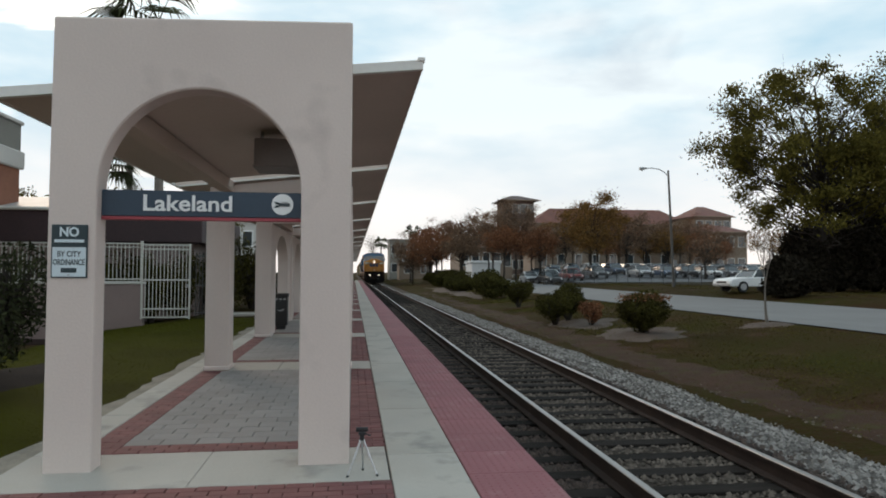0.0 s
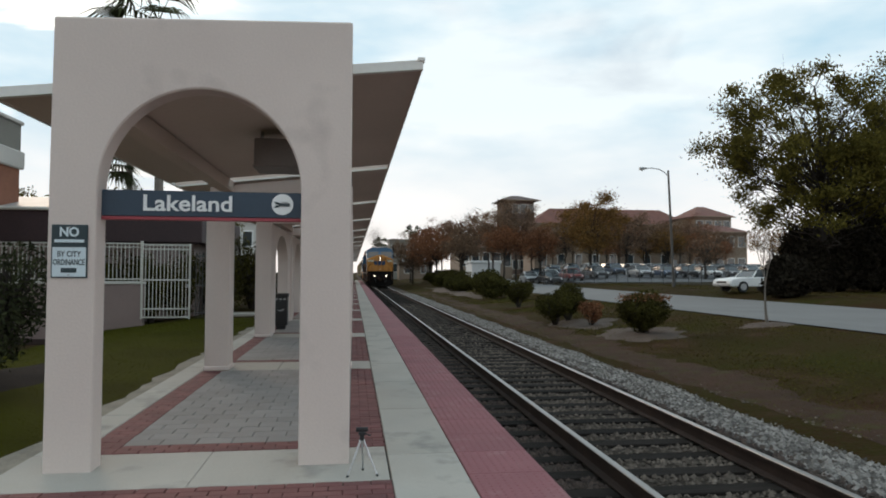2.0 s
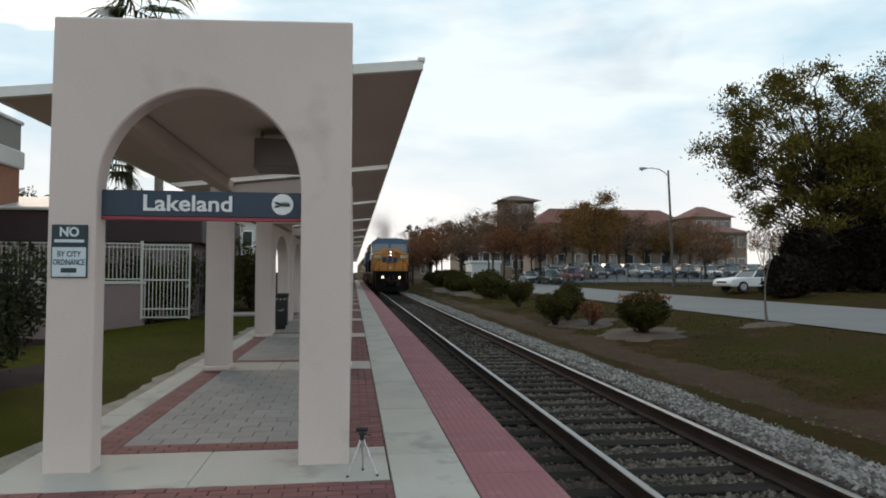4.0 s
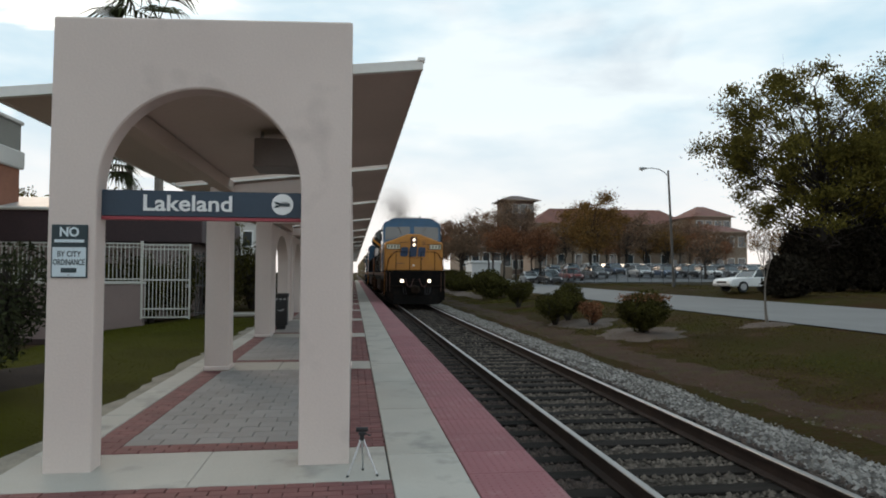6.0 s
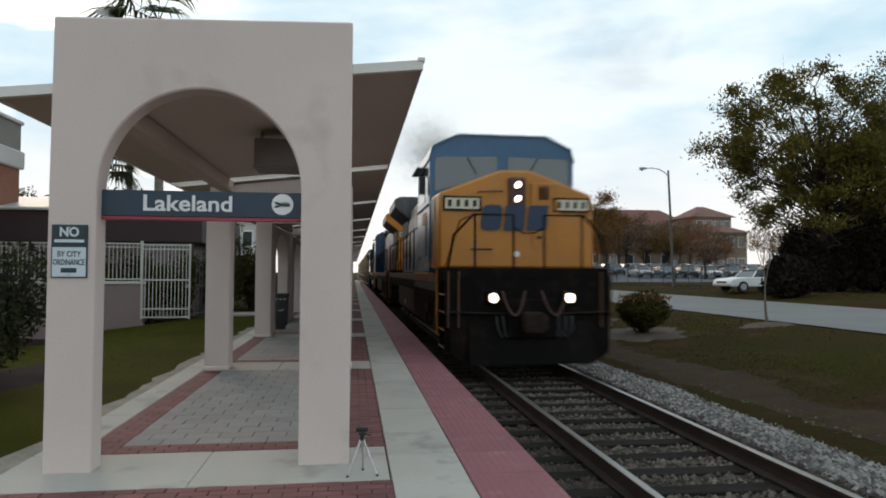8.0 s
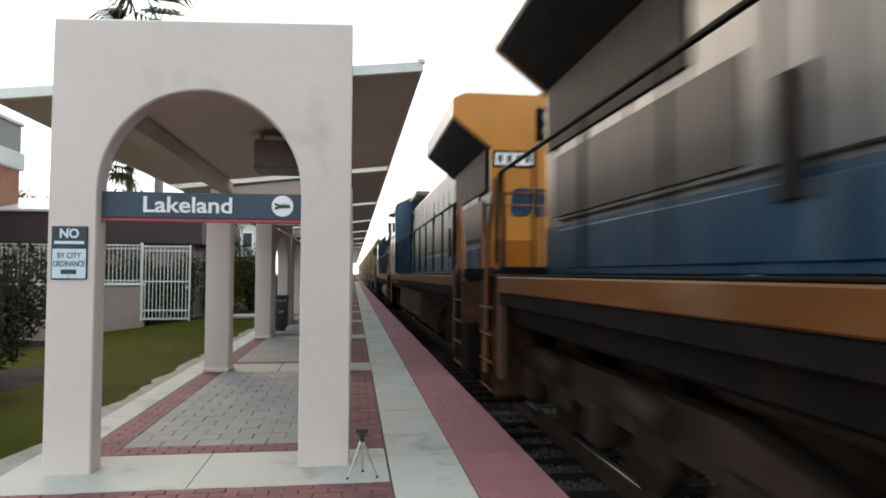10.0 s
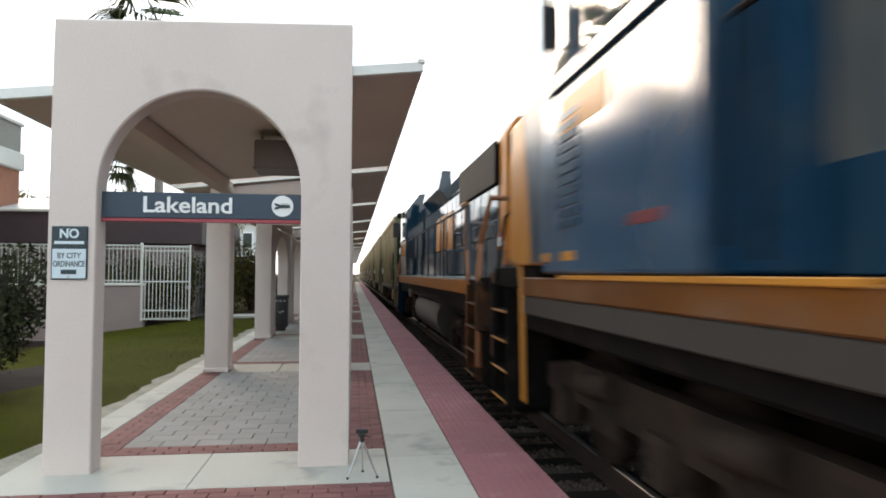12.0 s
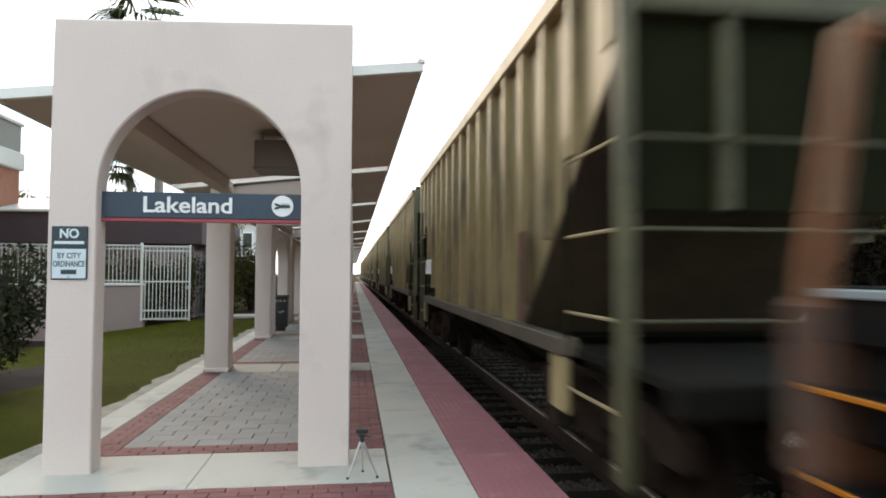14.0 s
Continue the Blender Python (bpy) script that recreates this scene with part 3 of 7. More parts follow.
def build_tripod():
    t = thing("mini_tripod", Matrix.Translation((0.075, 5.02, 0)), "small silver tripod with a black camera head on the platform", "tripod")
    for x, y in ((-0.105, -0.05), (0.115, -0.045), (0.01, 0.12)):
        leg = part("leg", tube(bmesh.new(), (x * 0.05, y * 0.05, 0.27), (x * 0.55, y * 0.55, 0.125), 0.0085, 10), CHROME, t)
        part("lower_leg", tube(bmesh.new(), (x * 0.55, y * 0.55, 0.125), (x * 0.97, y * 0.97, 0.012), 0.006, 10), CHROME, leg)
        part("rubber_foot", tube(bmesh.new(), (x * 0.96, y * 0.96, 0.016), (x, y, 0.0), 0.009, 10), BLACK, leg)
    part("hub", tube(bmesh.new(), (0, 0, 0.255), (0, 0, 0.295), 0.018, 12), BLACK, t)
    part("pan_head", rbox(-0.026, 0.026, -0.02, 0.02, 0.293, 0.318, 0.005), BLACK, t)
    part("camera_body", rbox(-0.045, 0.045, -0.014, 0.016, 0.319, 0.350, 0.006, 2), BLACK, t, "small black camera")
    part("pan_handle", tube(bmesh.new(), (0.02, 0, 0.305), (0.062, -0.03, 0.293), 0.005, 8), BLACK, t)


build_tripod()


HEATER = surf("heater_enamel", (0.21, 0.185, 0.17), (0.17, 0.15, 0.14), 0.6, bump=0.05)


def build_ceiling_box():
    b = thing("ceiling_heater", Matrix.Translation((-0.78, 7.3, 0)), "grey-brown box unit fixed under the canopy", "heater")
    z = roof_z(-0.80)
    part("housing", rbox(-0.25, 0.25, -0.25, 0.25, z - 0.42, z - 0.13, 0.02, 2), HEATER, b)
    part("lower_lip", rbox(-0.26, 0.26, -0.26, 0.26, z - 0.435, z - 0.415, 0.006), HEATER, b)
    for x in (-0.2, 0.2):
        part("hanger", rbox(x - 0.015, x + 0.015, -0.02, 0.02, z - 0.17, z + 0.0, 0.004), GALV, b)


build_ceiling_box()


# ---- the train ----
def train_nose(t):
    """Where the leading nose stands along y."""
    v0, v1 = 10.9, 11.12
    if t <= 8.2:
        return 99.5 - v0 * t
    return 99.5 - v0 * 8.2 - v1 * (t - 8.2)


NOSE = 1.1
L1, L2, L3, LH = 19.9, 21.15, 17.35, 13.9


def wheelset(truck, y, r, sx=0.755):
    ax = part("wheelset", tube(bmesh.new(), (-sx, 0, 0), (sx, 0, 0), 0.09, 10), RUST, truck)
    ax.location = (0, y, r)
    for s in (-1, 1):
        bm = tube(bmesh.new(), (s * (sx - 0.06), 0, 0), (s * (sx + 0.07), 0, 0), r, 28)
        tube(bm, (s * (sx + 0.07), 0, 0), (s * (sx + 0.085), 0, 0), r * 0.78, 24)
        for k in range(4):
            a = k * math.pi / 2
            tube(bm, (s * (sx + 0.08), r * 0.5 * math.cos(a), r * 0.5 * math.sin(a)), (s * (sx + 0.095), r * 0.5 * math.cos(a), r * 0.5 * math.sin(a)), 0.06, 8)
        part("wheel", bm, RUST, ax)
    WHEELS.append((ax, y, r))
    return ax


WHEELS = []


def truck(parent, yc, axles, r):
    """A truck: side frames, springs, journal boxes and its wheelsets."""
    t = part("truck", rbox(-0.5, 0.5, yc - 0.35, yc + 0.35, r + 0.05, r + 0.35, 0.04), RUST, parent, "grimy steel truck")
    half = max(abs(a) for a in axles) + 0.55
    for s in (-1, 1):
        x0, x1 = s * 1.02, s * 1.17
        pts = [(yc - half, r + 0.08), (yc - half, r + 0.30), (yc - half * 0.7, r + 0.42), (yc + half * 0.7, r + 0.42), (yc + half, r + 0.30), (yc + half, r + 0.08)]
        for a in sorted(axles, reverse=True):
            pts += [(yc + a + 0.28, r + 0.08), (yc + a + 0.2, r - 0.12), (yc + a - 0.2, r - 0.12), (yc + a - 0.28, r + 0.08)]
        bm = prism(bmesh.new(), pts, "x", min(x0, x1), max(x0, x1))
        part("side_frame", bm, RUST, t)
        for a in axles:
            part("journal_box", rbox(min(s * 1.10, s * 1.26), max(s * 1.10, s * 1.26), yc + a - 0.15, yc + a + 0.15, r - 0.15, r + 0.18, 0.03), RUST, t)
        mids = [(p + q) / 2 for p, q in zip(sorted(axles), sorted(axles)[1:])]
        for m_ in mids:
            bm = bmesh.new()
            for k in (-0.14, 0.14):
                tube(bm, (s * 1.16, yc + m_ + k, r - 0.02), (s * 1.16, yc + m_ + k, r + 0.32), 0.09, 10)
            part("spring_pack", bm, RUST, t)
            part("brake_cylinder", tube(bmesh.new(), (s * 1.24, yc + m_ - 0.28, r + 0.30), (s * 1.24, yc + m_ + 0.28, r + 0.36), 0.10, 12), RUST, t)
    for a in axles:
        wheelset(parent, yc + a, r)
    return t


def handrail(parent, s, y0, y1, z0, h, material, posts, x=1.47, label=""):
    part("handrail", path_tube(bmesh.new(), [(s * x, y0, z0 + 0.05), (s * x, y0 + 0.12, z0 + h), (s * x, y1 - 0.12, z0 + h), (s * x, y1, z0 + 0.05)], 0.021, 8), material, parent, label)
    for k in range(posts):
        y = y0 + 0.3 + (y1 - y0 - 0.6) * k / max(1, posts - 1)
        part("stanchion", tube(bmesh.new(), (s * x, y, z0 - 0.02), (s * x, y, z0 + h), 0.018, 8), material, parent)


def emblem(parent, m, w, h, material, depth=0.006, fill=0.86):
    """The line's mark as three plain slanted blocks with softened corners."""
    for i in range(3):
        x0, x1, k = -w / 2 + (w / 3) * i, -w / 2 + (w / 3) * (i + fill), 0.10 * w / 3
        c = h * 0.2 if i == 0 else h * 0.06
        pts = []
        for cx, cz, a0 in ((x1 - c, h / 2 - c, 0), (x0 + c, h / 2 - c, 90), (x0 + c, -h / 2 + c, 180), (x1 - c, -h / 2 + c, 270)):
            for q in range(5):
                a = radians(a0 + 22.5 * q)
                z = cz + c * math.sin(a)
                pts.append((cx + c * math.cos(a) + k * z / h, z))
        ob = part("emblem_block", prism(bmesh.new(), pts, "z", 0, depth), material, parent, "plain painted block of the line's mark")
        ob.matrix_basis = m


def number_bars(parent, m, w, h, plate, ink):
    bm = bmesh.new()
    box(bm, -w / 2, w / 2, -h / 2, h / 2, 0, 0.02)
    ob = part("number_board", bm, plate, parent, "cream number board in a dark frame")
    ob.matrix_basis = m
    for x0, x1, z0, z1 in ((-w / 2 - 0.03, w / 2 + 0.03, h / 2, h / 2 + 0.03), (-w / 2 - 0.03, w / 2 + 0.03, -h / 2 - 0.03, -h / 2), (-w / 2 - 0.03, -w / 2, -h / 2, h / 2), (w / 2, w / 2 + 0.03, -h / 2, h / 2)):
        part("board_frame", box(bmesh.new(), x0, x1, z0, z1, 0, 0.03), LOCO_BLACK, ob)
    if ink:
        for i in range(4):
            x = -w * 0.36 + w * 0.24 * i
            part("number_bar", box(bmesh.new(), x - w * 0.055, x + w * 0.055, -h * 0.30, h * 0.30, 0.021, 0.025), ink, ob, "dark plain bar")


def facing_front(x, y, z):
    return pose(x, y, z, 90, 0, 0)


def facing_rear(x, y, z):
    return pose(x, y, z, 90, 0, 180)


def facing_side(s, x, y, z):
    return pose(s * x, y, z, 90, 0, 90 if s > 0 else -90)


def steps(parent, s, y, material, tread, facing):
    """A corner step well: two side plates and four treads."""
    w = part("step_well", rbox(min(s * 0.98, s * 1.0), max(s * 0.98, s * 1.0), y - 0.33, y + 0.33, 0.42, 1.55, 0.008), LOCO_BLACK, parent)
    for y_ in (y - 0.34, y + 0.34):
        part("step_side", rbox(min(s * 1.0, s * 1.5), max(s * 1.0, s * 1.5), y_ - 0.02, y_ + 0.02, 0.32, 1.55, 0.008), material, w)
    for k in range(4):
        z = 0.36 + 0.31 * k
        part("tread", rbox(min(s * 1.0, s * 1.50), max(s * 1.0, s * 1.50), y - 0.32, y + 0.32, z, z + 0.03, 0.006), LOCO_BLACK, w)
        part("tread_edge", rbox(min(s * 1.50, s * 1.52), max(s * 1.50, s * 1.52), y - 0.32, y + 0.32, z + 0.008, z + 0.028, 0.004), tread, w)


def coupler(parent, y, sgn):
    c = part("coupler", rbox(-0.16, 0.16, min(y, y + sgn * 0.75), max(y, y + sgn * 0.75), 0.72, 1.0, 0.05, 2), RUST, parent, "rusty knuckle coupler")
    part("knuckle", rbox(-0.26, 0.12, min(y, y + sgn * 0.24), max(y, y + sgn * 0.24), 0.68, 1.04, 0.07, 2), RUST, c)
    part("coupler_plate", rbox(-0.45, 0.45, y + sgn * 0.52 - 0.03, y + sgn * 0.52 + 0.03, 0.55, 1.25, 0.03), LOCO_BLACK, c)


def pilot(parent, y, sgn, sill=None):
    pts = [(-1.42, 0.95), (-1.42, 0.30), (-1.15, 0.10), (1.15, 0.10), (1.42, 0.30), (1.42, 0.95)]
    p = part("pilot_plow", prism(bmesh.new(), pts, "y", y, y + sgn * 0.10), LOCO_BLACK, parent, "black steel snow plow")
    part("plow_fin", prism(bmesh.new(), [(y, 0.12), (y - sgn * 0.16, 0.12), (y, 0.85)], "x", -1.1, 1.1), LOCO_BLACK, p)
    part("end_sill", rbox(-1.5, 1.5, min(y, y + sgn * 0.2), max(y, y + sgn * 0.2), 0.95, 1.62, 0.03), sill or LOCO_BLACK, parent, "dirty rust-coloured end sill" if sill else "black end sill")
    for x in (-0.62, -0.5, 0.5, 0.62, 0.74):
        bm = path_tube(bmesh.new(), [(x, y - sgn * 0.03, 0.95), (x * 0.97, y - sgn * 0.10, 0.72), (x * 0.86, y - sgn * 0.08, 0.58), (x * 0.72, y - sgn * 0.06, 0.66)], 0.022, 7)
        part("air_hose", bm, BLACK, p)
    part("uncoupling_lever", path_tube(bmesh.new(), [(-1.45, y - sgn * 0.06, 1.02), (-0.4, y - sgn * 0.06, 0.98), (-0.28, y - sgn * 0.06, 1.1), (0.28, y - sgn * 0.06, 1.1), (0.4, y - sgn * 0.06, 0.98), (1.45, y - sgn * 0.06, 1.02)], 0.016, 7), RUST, p)


def lamp(parent, x, y, z, r, sgn, lit=True):
    h = part("lamp_housing", tube(bmesh.new(), (x, y, z), (x, y - sgn * 0.08, z), r * 1.25, 18), LOCO_BLACK, parent)
    part("lens", tube(bmesh.new(), (x, y - sgn * 0.06, z), (x, y - sgn * 0.092, z), r, 18), LAMP_ON if lit else GLASS, h, "lit lamp" if lit else "")


SKIRT = surf("skirt_dust", (0.036, 0.023, 0.015), (0.02, 0.0135, 0.0095), 0.75, scale=1.6, fine=25, bump=0.1)
STENCIL_RED = surf("stencil_red", (0.13, 0.011, 0.014), (0.10, 0.009, 0.011), 0.6, bump=0)
GREY_BROWN = surf("grey_brown_panel", (0.030, 0.028, 0.026), (0.017, 0.016, 0.015), 0.6, spec=0.15, scale=1.2, fine=14, bump=0.04, stretch=(1, 2, 0.4))
RUST_BROWN = surf("rusty_brown", (0.045, 0.022, 0.012), (0.022, 0.013, 0.009), 0.75, spec=0.08, scale=2, fine=20, bump=0.1, dirt=(0.10, 0.038, 0.012), dirt_at=0.64)
RUST_ORANGE = surf("rusty_orange", (0.115, 0.036, 0.010), (0.052, 0.019, 0.008), 0.7, scale=2, fine=20, bump=0.1, dirt=(0.05, 0.03, 0.02), dirt_at=0.55)
PILOT = 0.18       # front face of the leading end
HOSE = surf("hose_rubber", (0.085, 0.03, 0.026), (0.05, 0.02, 0.018), 0.7, bump=0.05)


def wide_cab_loco(L, label, lit):
    """A six-axle freight engine with a wide cab; its front is at y = 0, towards -y. Rail top is z = 0."""
    o = thing("locomotive", Matrix.Identity(4), label, "locomotive", "train engines")
    e = L
    part("deck_frame", rbox(-1.37, 1.37, 0.75, e - 0.75, 1.15, 1.67, 0.03), LOCO_BLACK, o)
    for s in (-1, 1):
        part("side_sill", rbox(min(s * 1.39, s * 1.50), max(s * 1.39, s * 1.50), 1.65, e - 1.65, 1.50, 1.672, 0.012), SILL, o, "dirty orange side sill")
        part("lower_sill", rbox(min(s * 1.38, s * 1.485), max(s * 1.38, s * 1.485), 6.2, e - 1.65, 1.36, 1.498, 0.012), LOCO_BLACK, o, "black lower sill")
        part("cab_skirt", rbox(min(s * 1.38, s * 1.49), max(s * 1.38, s * 1.49), 1.65, 6.19, 1.33, 1.498, 0.012), SKIRT, o, "dusty tan skirt under the cab")
        part("sill_stripe", rbox(min(s * 1.40, s * 1.515), max(s * 1.40, s * 1.515), 2.8, 6.0, 1.66, 1.695, 0.006), LOCO_YELLOW, o, "clean yellow stripe")
        for y_, z_, w_, h_, m_ in ((2.95, 1.80, 0.30, 0.07, LOCO_YELLOW), (2.45, 1.80, 0.20, 0.07, LOCO_YELLOW), (4.2, 1.98, 0.42, 0.07, STENCIL_RED)):
            part("stencil_bar", rbox(min(s * 1.525, s * 1.533), max(s * 1.525, s * 1.533), y_, y_ + w_, z_, z_ + h_, 0.002), m_, o, "plain painted bar in place of small writing")
        part("walkway_edge", rbox(min(s * 1.05, s * 1.48), max(s * 1.05, s * 1.48), 5.0, e - 0.8, 1.674, 1.695, 0.006), LOCO_BLACK, o)
    # nose
    y0 = NOSE
    nose = bmesh.new()
    lo = [(-1.50, 1.78), (1.50, 1.78), (1.50, 3.20), (0.30, 3.66), (-0.30, 3.66), (-1.50, 3.20)]
    f = [nose.verts.new((x, y0 + 0.06 * (z - 1.78), z)) for x, z in lo]
    b = [nose.verts.new((x * 1.0, 2.75, z + (0.05 if z > 2 else 0))) for x, z in lo]
    nose.faces.new(f), nose.faces.new(b[::-1])
    for i in range(6):
        j = (i + 1) % 6
        nose.faces.new((f[i], f[j], b[j], b[i]))
    n = part("nose", nose, LOCO_YELLOW, o, "orange-yellow nose", bevel=0.05)
    for s in (-1, 1):
        part("nose_side", rbox(min(s * 1.495, s * 1.512), max(s * 1.495, s * 1.512), 1.75, 2.74, 1.80, 3.18, 0.004), LOCO_BLUE, n, "blue side of the nose")
    for s in (-1, 1):
        part("nose_wedge", prism(bmesh.new(), [(1.72, 1.80), (2.05, 1.80), (1.76, 3.18), (1.72, 3.18)], "x", min(s * 1.505, s * 1.516), max(s * 1.505, s * 1.516)), LOCO_YELLOW, n)
    part("nose_door", rbox(0.26, 0.82, y0 + 0.02, y0 + 0.10, 1.85, 3.42, 0.02), LOCO_YELLOW, n)
    part("door_window", rbox(0.36, 0.67, y0 + 0.02, y0 + 0.13, 3.04, 3.40, 0.05, 3), GLASS, n)
    part("door_latch", rbox(0.38, 0.46, y0 - 0.03, y0 + 0.05, 2.35, 2.40, 0.01), BLACK, n)
    part("light_box", rbox(-0.17, 0.17, y0 + 0.02, y0 + 0.15, 2.95, 3.52, 0.03), LAMP_FRAME, n)
    for z in (3.10, 3.36):
        lamp(n, 0, y0 + 0.06, z, 0.062, 1, lit)
    for x in (-1.06, 1.06):
        number_bars(n, facing_front(x, y0 + 0.045, 3.0), 0.66, 0.21, BOARD_CREAM, BLACK)
    emblem(n, facing_front(-0.02, y0 + 0.012, 2.74), 1.34, 0.48, EMBLEM_BLUE)
    part("small_lamp", tube(bmesh.new(), (-0.02, y0 + 0.01, 2.05), (-0.02, y0 - 0.03, 2.05), 0.055, 12), WHITE, n)
    for pts in ([(-0.9, 2.14), (-0.5, 2.14)], [(-0.75, 3.22), (-0.30, 3.24)]):
        part("grab_iron", path_tube(bmesh.new(), [(pts[0][0], y0 + 0.08, pts[0][1]), (pts[0][0], y0 - 0.02, pts[0][1]), (pts[1][0], y0 - 0.02, pts[1][1]), (pts[1][0], y0 + 0.08, pts[1][1])], 0.014, 6), BLACK, n)
    # front platform rail
    for xs in ((-1.35, -0.28), (0.28, 1.35)):
        a, b2 = xs
        inner, outer = (b2, a) if a < 0 else (a, b2)
        part("front_railing", path_tube(bmesh.new(), [(inner, PILOT + 0.1, 1.62), (inner, PILOT + 0.1, 2.72), (outer * 0.74, PILOT + 0.1, 2.72), (outer, PILOT + 0.12, 2.35), (outer * 1.08, PILOT + 0.18, 1.62)], 0.022, 8), LOCO_BLACK, o, "black front railing")
        part("stanchion", tube(bmesh.new(), (outer * 0.72, PILOT + 0.1, 1.62), (outer * 0.72, PILOT + 0.1, 2.72), 0.020, 8), LOCO_BLACK, o)
    part("front_chain", path_tube(bmesh.new(), [(-0.28, PILOT + 0.1, 2.5), (-0.1, PILOT + 0.1, 2.40), (0.1, PILOT + 0.1, 2.40), (0.28, PILOT + 0.1, 2.5)], 0.012, 6), LOCO_BLACK, o)
    part("front_deck", rbox(-1.45, 1.45, PILOT, 2.0, 1.56, 1.785, 0.02), LOCO_BLACK, o)
    # cab
    c0, c1 = 2.45, 5.0
    outline = [(-1.53, 1.70), (1.53, 1.70), (1.53, 4.02), (1.47, 4.30), (0.94, 4.56), (-0.94, 4.56), (-1.47, 4.30), (-1.53, 4.02)]
    cab = part("cab", prism(bmesh.new(), [p for p in outline], "y", c0, c1), CAB_SHADED_BLUE, o, "blue operating cab", bevel=0.03)
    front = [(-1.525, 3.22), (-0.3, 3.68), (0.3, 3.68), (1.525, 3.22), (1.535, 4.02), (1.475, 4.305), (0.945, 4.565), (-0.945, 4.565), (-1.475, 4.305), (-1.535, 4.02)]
    part("cab_front", prism(bmesh.new(), front, "y", c0 - 0.02, c0 + 0.05), CAB_LIT_BLUE, cab, "blue cab front")
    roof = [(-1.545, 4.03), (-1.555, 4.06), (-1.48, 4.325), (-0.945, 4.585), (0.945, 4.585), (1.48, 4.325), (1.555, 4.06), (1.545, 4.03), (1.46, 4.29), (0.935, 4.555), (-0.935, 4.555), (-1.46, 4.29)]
    part("cab_roof", prism(bmesh.new(), roof, "y", c0 - 0.06, c1 + 0.02), CAB_LIT_BLUE, cab, "blue cab roof")
    for s in (-1, 1):
        pts = [(s * 0.12, 3.72), (s * 0.40, 3.66), (s * 1.42, 3.38), (s * 1.42, 4.04), (s * 1.32, 4.10), (s * 0.12, 4.12)]
        wind = part("windshield", prism(bmesh.new(), pts, "y", c0 - 0.035, c0 - 0.018), CAB_GLASS, cab, "grey reflecting windshield")
        part("wiper", tube(bmesh.new(), (s * 0.75, c0 - 0.05, 4.1), (s * 0.55, c0 - 0.05, 3.75), 0.012, 6), BLACK, wind)
        part("side_window", rbox(min(s * 1.51, s * 1.535), max(s * 1.51, s * 1.535), 3.35, 4.55, 3.25, 3.92, 0.01), GLASS, cab)
        part("side_window", rbox(min(s * 1.51, s * 1.535), max(s * 1.51, s * 1.535), 2.72, 3.2, 3.25, 3.85, 0.01), GLASS, cab)
        part("sun_visor", rbox(min(s * 1.5, s * 1.72), max(s * 1.5, s * 1.72), 3.3, 4.6, 3.97, 4.0, 0.006), LOCO_BLUE, cab)
        part("mirror", rbox(min(s * 1.56, s * 1.70), max(s * 1.56, s * 1.70), 2.98, 3.03, 3.36, 3.76, 0.012), BLACK, cab)
        bm = bmesh.new()
        for k in range(11):
            box(bm, min(s * 1.515, s * 1.54), max(s * 1.515, s * 1.54), 2.9, 3.35, 2.05 + 0.08 * k, 2.10 + 0.08 * k)
        part("louvre", bm, LOCO_BLUE, cab)
        part("cab_ledge", rbox(min(s * 1.5, s * 1.56), max(s * 1.5, s * 1.56), 2.7, 5.0, 3.10, 3.14, 0.008), LOCO_BLUE, cab)
        part("letter_bar", box(bmesh.new(), min(s * 1.53, s * 1.534), max(s * 1.53, s * 1.534), 2.95, 3.9, 2.75, 3.0), LOCO_YELLOW, cab, "plain yellow bar in place of digits")
    part("cab_antenna", path_tube(bmesh.new(), [(-0.25, c0 + 0.5, 4.57), (-0.23, c0 + 0.5, 4.66), (0.23, c0 + 0.5, 4.66), (0.25, c0 + 0.5, 4.57)], 0.016, 6), GALV, cab)
    part("air_horn", tube(bmesh.new(), (0.5, c0 + 1.5, 4.68), (0.5, c0 + 0.9, 4.70), 0.03, 8, 0.08), GALV, cab)
    # long hood
    h0, h1, hw = 5.0, e - 1.55, 0.90
    hood = part("long_hood", prism(bmesh.new(), [(-hw, 1.70), (hw, 1.70), (hw, 4.02), (hw - 0.28, 4.36), (-hw + 0.28, 4.36), (-hw, 4.02)], "y", h0, h1), LOCO_GREY, o, "grey engine hood", bevel=0.03)
    for s in (-1, 1):
        part("blue_band", rbox(min(s * (hw - .01), s * (hw + .012)), max(s * (hw - .01), s * (hw + .012)), h0 + 0.02, h1 - 0.01, 1.705, 2.22, 0.004), LOCO_BLUE, hood, "blue lower band")
        k, y = 0, h0 + 0.9
        while y < h1 - 1.0:
            w = 0.92
            part("hood_door", rbox(min(s * (hw + .002), s * (hw + .035)), max(s * (hw + .002), s * (hw + .035)), y, y + w - 0.06, 2.26, 3.62, 0.012), LOCO_GREY, hood)
            part("lower_door", rbox(min(s * (hw + .002), s * (hw + .03)), max(s * (hw + .002), s * (hw + .03)), y, y + w - 0.06, 1.76, 2.17, 0.012), LOCO_BLUE, hood)
            if k % 3 == 1:
                part("door_handle", tube(bmesh.new(), (s * (hw + 0.05), y + 0.12, 3.05), (s * (hw + 0.05), y + 0.12, 3.3), 0.015, 6), BLACK, hood)
            y += w
            k += 1
        part("intake_screen", rbox(min(s * (hw + .03), s * (hw + .06)), max(s * (hw + .03), s * (hw + .06)), e - 6.02, e - 5.76, 2.07, 2.72, 0.01), LOCO_BLACK, hood)
